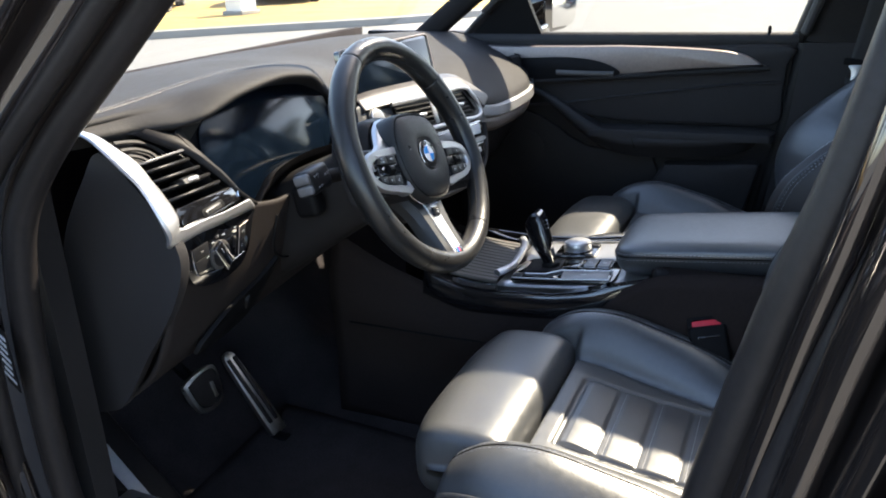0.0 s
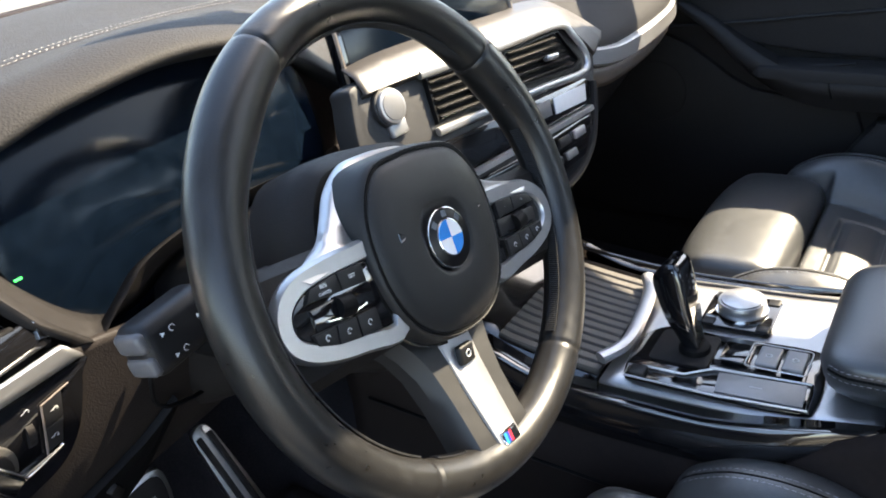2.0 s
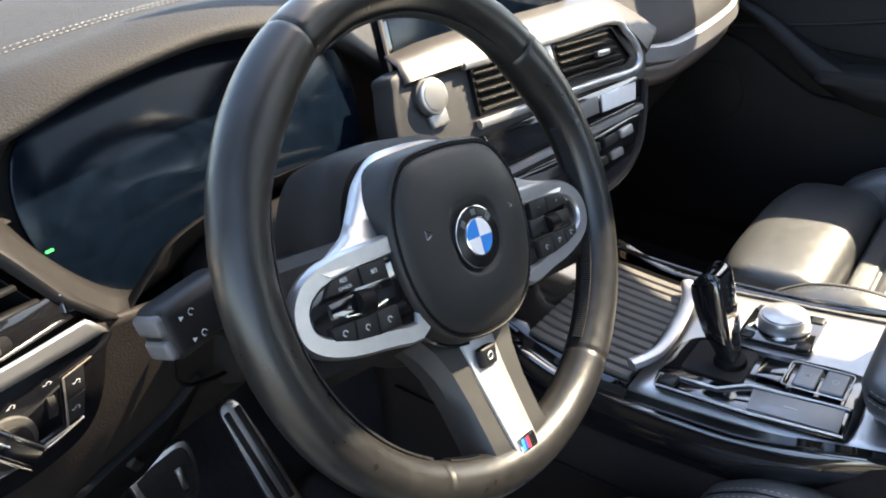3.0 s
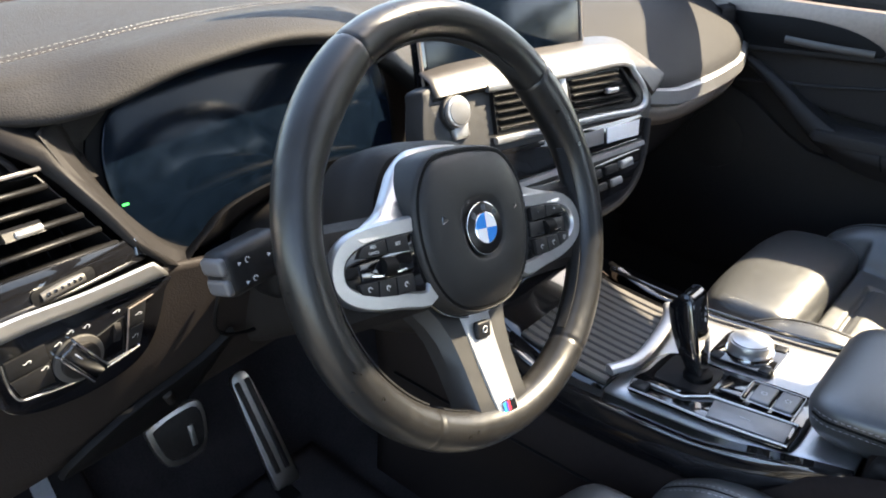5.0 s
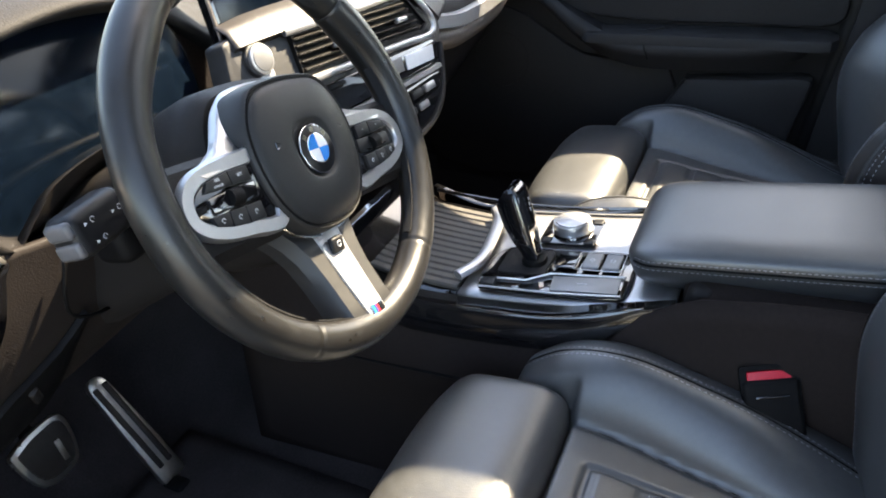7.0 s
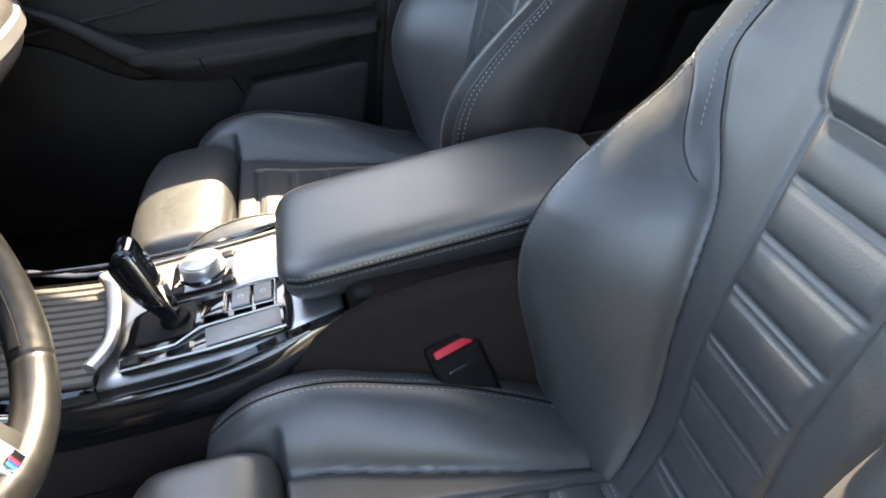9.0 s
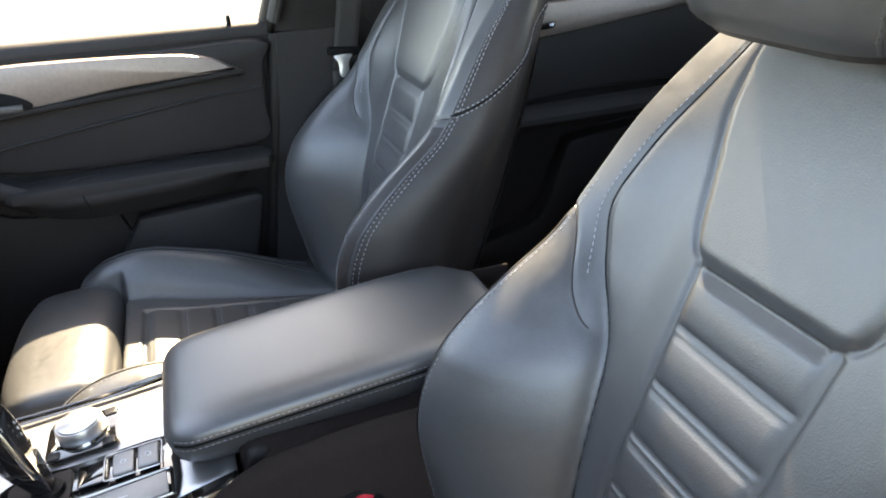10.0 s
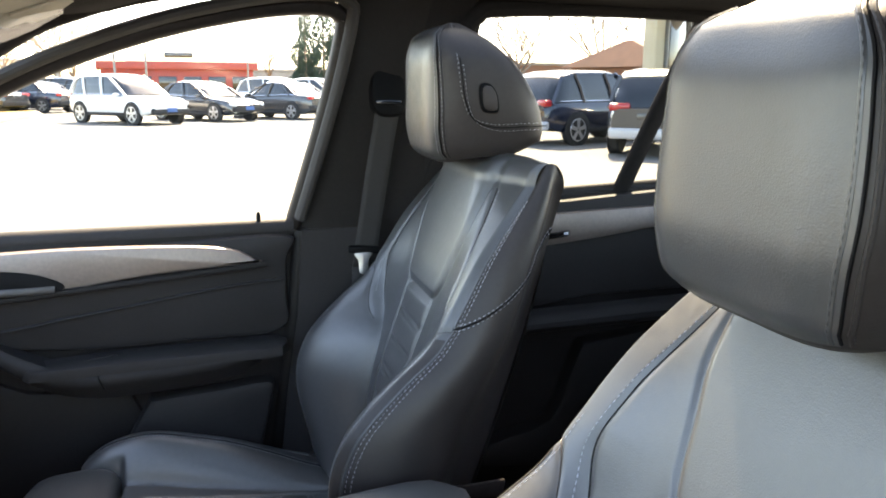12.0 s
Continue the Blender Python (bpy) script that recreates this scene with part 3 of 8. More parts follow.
cup = smooth(yz((0.29, 1.022), (0.20, 1.030), (0.10, 1.033), (0.02, 1.024), (-0.032, 1.002), (-0.022, 0.987), (0.06, 0.980), (0.20, 0.968), (0.27, 0.972)), 4)
handle = part("handle_recess", moved(plate([tuple(p) for p in cup], 0.003, 0.0015), right_side(0.6965)), DARK, door, "dark recess of the door handle")
part("handle", loft([[(0.692 - 0.004 * math.sin(a) - b, 0.135 - 0.155 * k / 8, 0.993 + 0.007 * math.cos(a)) for a, b in [(2 * math.pi * j / 10, 0.006 * math.sin(math.pi * k / 8)) for j in range(10)]] for k in range(9)]), HANDLE, handle, "dull nickel pull handle")
# armrest: sweeps down from the front and runs back
ARM_TOP = [(-0.41, 0.862), (-0.37, 0.861), (-0.26, 0.850), (-0.158, 0.843), (-0.108, 0.842), (-0.059, 0.842), (-0.014, 0.851), (0.029, 0.868), (0.068, 0.888), (0.106, 0.910), (0.16, 0.936), (0.205, 0.955)]
ARM_FACE = [(-0.41, 0.850), (-0.364, 0.842), (-0.256, 0.824), (-0.152, 0.818), (-0.082, 0.816), (-0.025, 0.821), (0.037, 0.838), (0.077, 0.859), (0.113, 0.886), (0.16, 0.914), (0.205, 0.938)]
ARM_UNDER = [(-0.41, 0.846), (-0.393, 0.835), (-0.368, 0.813), (-0.327, 0.796), (-0.25, 0.785), (-0.175, 0.779), (-0.092, 0.776), (-0.025, 0.786), (0.037, 0.812), (0.077, 0.838), (0.113, 0.866), (0.16, 0.898), (0.205, 0.926)]
ARM_OUT = [(-0.41, 0.668), (-0.37, 0.655), (-0.30, 0.651), (-0.05, 0.650), (0.03, 0.658), (0.10, 0.672), (0.16, 0.690), (0.205, 0.700)]
rings = []
for k in range(49):
    y = -0.41 + 0.615 * k / 48
    x, top, face, under = lerp(y, ARM_OUT), lerp(y, ARM_TOP), lerp(y, ARM_FACE), lerp(y, ARM_UNDER)
    rings.append([(0.725, y, top - 0.006), (x + 0.020, y, top - 0.001), (x + 0.010, y, top), (x + 0.003, y, top * 0.8 + face * 0.2), (x, y, (top + face) / 2), (x + 0.0015, y, face * 0.85 + top * 0.15), (x + 0.007, y, face * 0.9 + under * 0.1), (x + 0.022, y, (face + under) / 2), (x + 0.036, y, under + 0.003), (0.725, y, under)])
arm = part("armrest", loft(rings), DOOR_SKIN, door, "padded black armrest")
part("armrest_shelf", moved(plate([tuple(p) for p in smooth(yz((0.03, 0.0), (-0.10, 0.0), (-0.30, 0.0), (-0.415, 0.0), (-0.41, 0.07), (-0.25, 0.075), (-0.06, 0.07), (0.03, 0.05)), 3)], 0.02, 0.006), facing((0.652, 0, 0.835), (0, -1, 0.02), (1, 0, 0.05))), DOOR_SKIN, door)
part("seam", tube(smooth([(0.6555, -0.092, 0.808), (0.6500, -0.086, 0.828), (0.6590, -0.082, 0.8425)], 5, False), 0.0016, 6), DARK, arm)
part("switch_plate", tube([(0.668, 0.005, 0.850), (0.692, -0.115, 0.862)], 0.0020, 8, wide=2.0), DOOR_SKIN, arm, "thin aluminium strip")
# lower pocket
pocket = smooth(yz((-0.085, 0.62), (-0.126, 0.698), (-0.160, 0.754), (-0.174, 0.762), (-0.29, 0.770), (-0.390, 0.778), (-0.393, 0.738), (-0.366, 0.62), (-0.345, 0.50), (-0.06, 0.50)), 3)
part("map_pocket", moved(plate([tuple(p) for p in pocket], 0.040, 0.012), right_side(0.732)), DOOR_SKIN, door, "black plastic door pocket")
part("speaker_grille", moved(disc(0.062, 0.005, 40, 0.003), facing((0.722, 0.235, 0.765), (0, -1, 0), (0, 0, 1))), PLASTIC, door)
part("lower_dish", moved(plate([tuple(p) for p in smooth(yz((0.40, 0.50), (0.40, 0.86), (0.22, 0.88), (0.05, 0.79), (-0.13, 0.77), (-0.10, 0.55)), 4)], 0.012, 0.01), right_side(0.731)), PLASTIC, door)
part("lock_pin", tube([(0.742, -0.385, 1.08), (0.742, -0.385, 1.105), (0.742, -0.385, 1.112)], lambda t: 0.0045 if t < 0.9 else 0.003, 10), DARK, door)
# window frame and glass
frame_line = [(0.42, 1.075), (0.36, 1.13), (0.20, 1.255), (0.0, 1.365), (-0.20, 1.44), (-0.38, 1.482), (-0.50, 1.493), (-0.542, 1.48), (-0.548, 1.45), (-0.515, 1.30), (-0.452, 1.08)]
window_frame = part("window_frame", tube(smooth([lean(y, z) for y, z in frame_line], 6, False), 0.016, 10, wide=1.3), RUBBER, door, "black rubber window channel")
part("inner_frame", tube(smooth([(lean(y + 0.0, z)[0] - 0.03, y - 0.012, z + 0.018) for y, z in frame_line[1:]], 6, False), 0.011, 10, wide=1.4), FRAME_GLINT, door)
pane = part("window_pane", loft([[lean(*p) for p in smooth([(y, z) for y, z in frame_line[:8]], 3, False)], [lean(p[0] * 0.97 - 0.02, BELT_LINE - 0.01) for p in smooth([(y, z) for y, z in frame_line[:8]], 3, False)]], closed=False), WINDOW_TINT, door, "lightly tinted side window")
pane.visible_shadow = False
part("mirror_sail", loft([[lean(0.40, 1.08), lean(0.19, 1.08), lean(0.24, 1.225)], [Vector(lean(0.40, 1.08)) - Vector((0.02, 0, 0)), Vector(lean(0.19, 1.08)) - Vector((0.02, 0, 0)), Vector(lean(0.24, 1.225)) - Vector((0.02, 0, 0))]]), DARK, door)

mirror = thing("door_mirror", "black passenger side door mirror", "mirror")
part("housing", moved(loft([[(x * k, y * k, z) for x, y in rrect(0.20, 0.135, 0.05, 5)] for k, z in ((0.5, 0.11), (0.8, 0.09), (0.97, 0.04), (1.0, 0.0), (0.95, -0.004))]), facing((0.985, 0.222, 1.140), (1, -0.12, 0), (0, 0, 1)) @ pose(0, 0, 0, 0, 180, 0)), PAINT, mirror)
part("glass", moved(plate(rrect(0.172, 0.112, 0.045, 5), 0.002, 0.0005), facing((0.985, 0.212, 1.140), (1, -0.30, 0), (0, 0, 1))), CHROME, mirror, "mirror glass")
part("foot", rbox((0.12, 0.05, 0.03), 0.01, 3, pose(0.85, 0.245, 1.085)), PAINT, mirror)

# centre pillar with the belt
part("b_pillar_inner", beam([(0.768, -0.555, 0.45), (0.766, -0.57, 0.80), (0.762, -0.585, 1.05), (0.715, -0.635, 1.30), (0.665, -0.67, 1.53)], 0.25, 0.06), PLASTIC, shell, "dark centre pillar lining")
part("b_pillar_rear", beam([(0.758, -0.67, 1.06), (0.705, -0.715, 1.32), (0.66, -0.75, 1.53)], 0.15, 0.05), HEADLINER, shell)
part("b_pillar_cover", loft([[(0.722, -0.402 - 0.064 * step(0.5, 1.07, z0), z0), (0.726, -0.62, z0), (0.80, -0.62, z0), (0.80, -0.398 - 0.064 * step(0.5, 1.07, z0), z0)] for z0 in (0.40, 0.55, 0.75, 0.9, 1.075)]), DOOR_SKIN, shell)
belt = thing("seat_belt", "black passenger seat belt hanging on the centre pillar", "seat belt")
part("webbing", grid(lambda u, v: (0.700 - 0.055 * v * 0.9 + 0.008 * math.sin(3 * v), -0.585 - 0.045 * v - 0.046 * (u - 0.5) * 1.0, 1.00 + 0.325 * v), 4, 14), BELT, belt, solid=0.0014)
part("webbing", grid(lambda u, v: (0.704 + 0.02 * v, -0.585 - 0.046 * (u - 0.5), 1.00 - 0.50 * v), 4, 10), BELT, belt, solid=0.0014)
guide = part("belt_guide", moved(plate([tuple(p) for p in smooth([(-0.030, 0.0), (-0.028, 0.05), (-0.01, 0.075), (0.02, 0.075), (0.036, 0.05), (0.036, 0.0), (0.02, -0.02), (-0.015, -0.02)], 4)], 0.022, 0.008), facing((0.672, -0.628, 1.315), (0.1, -1, 0), (0.3, 0.1, 1))), DARK, belt, "black belt height guide")
part("slot", rbox((0.012, 0.050, 0.008), 0.003, 2, pose(0.648, -0.628, 1.325)), GLOSS, guide)
tongue = part("tongue", moved(plate([tuple(p) for p in smooth([(-0.008, -0.045), (0.008, -0.045), (0.010, -0.02), (0.017, -0.006), (-0.017, -0.006), (-0.010, -0.02)], 3)], 0.003, 0.0008), facing((0.690, -0.582, 1.035), (0, -1, 0), (0.15, 0, 1))), SILVER, belt, "steel latch tongue")
part("tongue_grip", rbox((0.012, 0.062, 0.016), 0.005, 3, pose(0.692, -0.584, 1.036, 4)), DARK, tongue)
part("slot", moved(plate(rrect(0.006, 0.012, 0.002, 2), 0.0036, 0), facing((0.690, -0.582, 1.001), (0, -1, 0), (0.15, 0, 1))), DARK, tongue)

# rear door on the passenger side
rdoor = thing("rear_door", "shut rear passenger door with dark lining", "car door")
part("lining", moved(plate(yz((-0.66, 0.45), (-0.655, 1.11), (-1.02, 1.125), (-1.70, 1.15), (-1.70, 0.45)), 0.04, 0.01), right_side(0.775)), PLASTIC, rdoor)
part("upper_pad", moved(plate([tuple(p) for p in smooth(yz((-0.68, 1.10), (-1.0, 1.112), (-1.65, 1.13), (-1.65, 0.92), (-1.1, 0.895), (-0.70, 0.87)), 3)], 0.020, 0.01), right_side(0.736)), DOOR_SKIN, rdoor)
part("trim_strip", moved(plate([tuple(p) for p in smooth(yz((-0.70, 1.068), (-1.0, 1.088), (-1.45, 1.10), (-1.50, 1.085), (-1.1, 1.03), (-0.80, 1.005), (-0.70, 1.0)), 3)], 0.014, 0.005), right_side(0.716)), WARM_TRIM, rdoor, "brushed warm aluminium trim")
part("pull_handle", tube(smooth([(0.700, -0.90, 1.040), (0.688, -0.93, 1.040), (0.688, -1.01, 1.045), (0.700, -1.03, 1.046)], 5, False), 0.007, 8), GLOSS, rdoor)
part("armrest", loft([[(0.700 - (0.045 * math.sin(a) if math.sin(a) > 0 else 0.01 * math.sin(a)), -0.72 - 0.9 * k / 10, 0.850 + 0.02 * k / 10 + 0.026 * math.cos(a)) for a in [2 * math.pi * j / 14 for j in range(14)]] for k in range(11)]), DOOR_SKIN, rdoor, "padded armrest")
part("map_pocket", moved(plate([tuple(p) for p in smooth(yz((-1.00, 0.62), (-1.06, 0.76), (-1.12, 0.80), (-1.5, 0.80), (-1.5, 0.52), (-0.86, 0.52), (-0.86, 0.58)), 3)], 0.045, 0.012), right_side(0.735)), PLASTIC, rdoor)
rline = [(-0.70, 1.115), (-0.735, 1.28), (-0.775, 1.44), (-0.80, 1.485), (-0.86, 1.502), (-1.2, 1.505), (-1.6, 1.48), (-1.68, 1.46), (-1.66, 1.15)]
part("window_frame", tube(smooth([lean(y, z) for y, z in rline], 6, False), 0.018, 10, wide=1.3), HEADLINER, rdoor)
part("window_ledge", tube([(0.757, -0.68, 1.112), (0.757, -1.02, 1.124), (0.757, -1.68, 1.15)], 0.016, 10), DOOR_SKIN, rdoor)
part("window_pane", loft([[lean(*p) for p in smooth(rline[:8], 3, False)], [lean(p[0] * 0.99 - 0.01, 1.10) for p in smooth(rline[:8], 3, False)]], closed=False), PRIVACY, rdoor, "dark privacy glass")
part("window_divider", beam([lean(-1.175, 1.12), lean(-1.24, 1.33), lean(-1.31, 1.52)], 0.040, 0.03), HEADLINER, rdoor, "dark window divider")
part("c_pillar", beam([(0.76, -1.74, 1.05), (0.66, -1.80, 1.50)], 0.16, 0.06), HEADLINER, shell)

# Out of view; hung left of centre so its shadow reaches the pad.
rear_mirror = thing("rear_view_mirror", "black framed rear view mirror under the windscreen", "mirror")
MF = facing((-0.120, 0.200, 1.330), (1, -0.18, 0), (0, -0.10, 1))
case = part("housing", moved(loft([[(x * k, y * k, z) for x, y in rrect(0.255, 0.078, 0.034, 6)] for k, z in ((0.72, -0.030), (0.93, -0.022), (1.0, -0.006), (0.985, 0.002), (0.95, 0.002))]), MF), PLASTIC, rear_mirror)
part("glass", moved(plate(rrect(0.240, 0.064, 0.028, 6), 0.0016, 0.0005), MF @ pose(0, 0, 0.0022)), CHROME, case, "mirror glass")
part("stalk", tube(smooth([(-0.110, 0.220, 1.334), (-0.090, 0.240, 1.348), (-0.070, 0.256, 1.344)], 5, False), 0.012, 12), DARK, rear_mirror)

visor = thing("sun_visor", "pale cloth sun visor folded up under the roof", "sun visor")
part("panel", moved(rbox((0.36, 0.17, 0.014), 0.006, 4), pose(0.50, -0.075, 1.476, -20)), VISOR, visor)
part("lid", moved(plate(rrect(0.15, 0.085, 0.008), 0.003, 0.001), pose(0.56, -0.078, 1.4685, 160)), VISOR, visor, "pale vanity mirror lid")
part("clip", rbox((0.03, 0.02, 0.02), 0.005, 3, pose(0.35, -0.02, 1.478)), DARK, visor)

# ---- dashboard ----
dash = thing("dashboard", "black stitched dashboard with satin silver trim", "dashboard")
PAD_LINES = [  # rows of (x, y, z) from the windscreen to the driver
    [(-0.74, 0.66, 1.085), (-0.4, 0.80, 1.085), (0.0, 0.86, 1.085), (0.4, 0.80, 1.085), (0.74, 0.66, 1.085)],
    [(-0.74, 0.48, 1.122), (-0.4, 0.58, 1.128), (0.0, 0.62, 1.115), (0.4, 0.60, 1.11), (0.74, 0.48, 1.09)],
    [(-0.74, 0.330, 1.128), (-0.62, 0.335, 1.132), (-0.41, 0.358, 1.140), (-0.15, 0.405, 1.122), (0.1, 0.42, 1.085), (0.4, 0.42, 1.085), (0.74, 0.36, 1.065)],
    [(-0.74, 0.318, 1.124), (-0.64, 0.310, 1.122), (-0.58, 0.284, 1.124), (-0.50, 0.275, 1.143), (-0.385, 0.288, 1.151), (-0.25, 0.295, 1.135), (-0.15, 0.33, 1.085), (0.0, 0.34, 1.045), (0.15, 0.30, 1.045), (0.40, 0.26, 1.050), (0.74, 0.30, 1.035)],
    [(-0.74, 0.308, 1.116), (-0.64, 0.296, 1.111), (-0.59, 0.264, 1.110), (-0.55, 0.246, 1.117), (-0.47, 0.243, 1.134), (-0.385, 0.246, 1.140), (-0.30, 0.250, 1.130), (-0.21, 0.275, 1.085), (-0.12, 0.285, 1.035), (0.0, 0.27, 1.022), (0.12, 0.22, 1.018), (0.30, 0.17, 0.998), (0.55, 0.185, 0.988), (0.74, 0.24, 1.0)],
    [(-0.74, 0.316, 1.106), (-0.62, 0.302, 1.100), (-0.55, 0.278, 1.106), (-0.47, 0.284, 1.120), (-0.385, 0.29, 1.124), (-0.30, 0.294, 1.116), (-0.21, 0.30, 1.080), (-0.12, 0.30, 1.02), (0.0, 0.27, 1.004), (0.15, 0.20, 0.985), (0.30, 0.155, 0.962), (0.55, 0.172, 0.952), (0.74, 0.225, 0.960)],
]


def pad_point(x, v):
    rows = [Vector((x, lerp(x, [(a, b) for a, b, c in r]), lerp(x, [(a, c) for a, b, c in r]))) for r in PAD_LINES]
    k = v * (len(rows) - 1)
    i = min(int(k), len(rows) - 2)
    t = k - i
    p = [rows[min(max(i + d, 0), len(rows) - 1)] for d in (-1, 0, 1, 2)]
    return 0.5 * (2 * p[1] + (p[2] - p[0]) * t + (2 * p[0] - 5 * p[1] + 4 * p[2] - p[3]) * t * t + (3 * p[1] - p[0] - 3 * p[2] + p[3]) * t ** 3)


def pad_surface(u, v):
    x = -0.735 + 1.47 * u
    p = pad_point(x, v)
    seam = bell(v, 0.4, 0.006) * (1 if x < -0.02 else 0)
    return p - Vector((0, 0, 0.0022 * seam))


pad = part("top_pad", grid(pad_surface, 150, 150), SOFT, dash, "soft black stitched pad", solid=0.006)
for dv in (-0.010, 0.010):
    part("stitching", dashes([pad_point(-0.66 + 0.56 * k / 60, 0.4 + dv) + Vector((0, 0, 0.0046)) for k in range(61)], 0.0038, 0.002, 0.0003), END_GREY, pad, "grey stitching")
part("defroster_slot", tube([pad_point(-0.66 + 1.32 * k / 40, 0.1) + Vector((0, 0, -0.001)) for k in range(41)], 0.004, 8, wide=2.2), DARK, dash, "dark defroster grille")

# instrument cluster under the hood
CL = facing((-0.385, 0.262, 1.036), (1, 0.0, 0), (0, 0.30, 0.95))
cluster = thing("instrument_cluster", "dark switched-off instrument display in a black hood", "instrument cluster")
cl_out = [tuple(p) for p in smooth([(-0.158, 0.045), (-0.125, 0.075), (-0.03, 0.090), (0.09, 0.090), (0.145, 0.066), (0.160, 0.02), (0.150, -0.045), (0.12, -0.075), (0.0, -0.085), (-0.10, -0.083), (-0.138, -0.058), (-0.163, -0.008)], 5)]
part("housing", moved(loft([[(x * 1.06, y * 1.06, -0.10) for x, y in cl_out], [(x * 1.06, y * 1.06, -0.004) for x, y in cl_out], [(x, y, -0.001) for x, y in cl_out]]), CL), DARK, cluster)
part("display", moved(plate(cl_out, 0.004, 0.0015), CL), SCREEN, cluster, "dark glossy display glass")
part("warning_light", moved(plate(rrect(0.006, 0.002, 0.0006, 2), 0.0005, 0), CL @ pose(-0.156, -0.010, 0.004)), GREEN_LIT, cluster, "small green tell-tale")
inner = smooth([(-0.564, 0.292, 1.102), (-0.560, 0.272, 1.06), (-0.543, 0.255, 1.02), (-0.514, 0.243, 0.985), (-0.480, 0.238, 0.972), (-0.44, 0.240, 0.985), (-0.385, 0.244, 0.995), (-0.30, 0.247, 0.99), (-0.215, 0.26, 0.975)], 6, False)
outer = smooth([(-0.594, 0.264, 1.101), (-0.584, 0.236, 1.067), (-0.560, 0.212, 1.025), (-0.537, 0.196, 0.990), (-0.507, 0.197, 1.005), (-0.472, 0.200, 1.024), (-0.395, 0.205, 1.030), (-0.30, 0.21, 1.022), (-0.215, 0.225, 1.0)], 6, False)
lowed = [p + Vector((0, 0.016, -0.009)) for p in outer]
part("bezel", loft([inner, [(a + b) / 2 + Vector((0, -0.004, 0.004)) for a, b in zip(inner, outer)], outer, lowed], closed=False), PLASTIC, cluster, "grey-black cluster surround", solid=0.003)
part("hood_cheek", loft([[(-0.563, 0.30, 1.104), (-0.592, 0.270, 1.100), (-0.585, 0.240, 1.064)], [(-0.555, 0.31, 1.104), (-0.548, 0.30, 1.06), (-0.545, 0.275, 1.05)]]), PLASTIC, cluster)

ve = [Vector((-0.640, 0.290, 1.106)), Vector((-0.606, 0.262, 1.081)), Vector((-0.598, 0.240, 1.071)), Vector((-0.584, 0.220, 1.048)), Vector((-0.571, 0.203, 1.024)), Vector((-0.548, 0.192, 0.998))]
vo = [Vector((-0.605, 0.285, 1.110)), Vector((-0.588, 0.254, 1.090)), Vector((-0.580, 0.232, 1.066)), Vector((-0.568, 0.216, 1.043)), Vector((-0.553, 0.203, 1.012)), Vector((-0.533, 0.194, 0.989))]
part("surround_strip", loft([ve, [(a + b) / 2 + Vector((0, -0.003, 0.002)) for a, b in zip(ve, vo)], vo], closed=False), PLASTIC, cluster, "grey strip beside the display", solid=0.003)
part("corner_panel", loft([[(-0.660, 0.306, 1.114), (-0.605, 0.284, 1.112), (-0.53, 0.268, 1.112)], [(-0.635, 0.290, 1.104), (-0.598, 0.270, 1.094), (-0.555, 0.280, 1.080)], [(-0.606, 0.264, 1.083), (-0.586, 0.254, 1.078), (-0.560, 0.280, 1.058)]], closed=False), SOFT, cluster, "soft corner panel under the hood", solid=0.003)

# outer air vent
VF = facing((-0.6388, 0.213, 1.0482), (1, 0.13, -0.04), (0, 0.65, 0.76))
vent = thing("side_air_vent", "black slatted air vent with silver thumb slider beside the wheel", "air vent")
mouth = [(-0.054, -0.031), (0.064, -0.033), (0.034, 0.042), (-0.056, 0.046)]
part("box", moved(loft([[(x, y, -0.050) for x, y in inset(mouth, 0.003)], [(x, y, -0.012) for x, y in inset(mouth, -0.002)], [(x, y, -0.005) for x, y in inset(mouth, -0.001)], [(x, y, -0.005) for x, y in mouth], [(x, y, -0.045) for x, y in inset(mouth, 0.004)]], caps=False), VF), VENT, vent)
part("back", moved(plate(inset(mouth, 0.003), 0.002, 0), VF @ pose(0, 0, -0.046)), DARK, vent)
for k in range(5):
    y = 0.0320 - 0.0145 * k
    left, right = -0.053, 0.0350 + 0.0065 * k
    part("slat", moved(loft([[(left, y + 0.010, -0.024), (right, y + 0.008, -0.024)], [(left, y + 0.003, 0.000), (right, y + 0.0012, 0.000)], [(left, y + 0.001, 0.0022), (right, y - 0.0008, 0.0022)], [(left, y - 0.0010, 0.0010), (right, y - 0.0028, 0.0010)], [(left, y + 0.005, -0.024), (right, y + 0.003, -0.024)]], closed=False), VF), VENT, vent, solid=0.0008)
for k in range(6):
    part("fin", moved(rbox((0.0016, 0.066, 0.012), 0.0006, 1), VF @ pose(-0.043 + 0.017 * k, 0.004, -0.034)), DARK, vent)
slider = part("slider", moved(loft([[(-0.017, 0.012, -0.006), (0.014, 0.011, -0.006), (0.014, 0.004, -0.006), (-0.017, 0.005, -0.006)], [(-0.0165, 0.0085, 0.006), (0.0145, 0.0080, 0.006), (0.0145, -0.0015, 0.006), (-0.0165, -0.0005, 0.006)], [(-0.0150, 0.0050, 0.0095), (0.0130, 0.0045, 0.0095), (0.0130, -0.0025, 0.0095), (-0.0150, -0.0018, 0.0095)]]), VF), VENT, vent)
part("slider_insert", moved(rbox((0.021, 0.0056, 0.005), 0.0018, 2), VF @ pose(0.0025, 0.0010, 0.0090, 20)), SILVER, slider, "silver grip")
LIPF = facing((-0.6320, 0.1895, 1.0160), (1, 0.16, -0.03), (0, 0.35, 0.94))
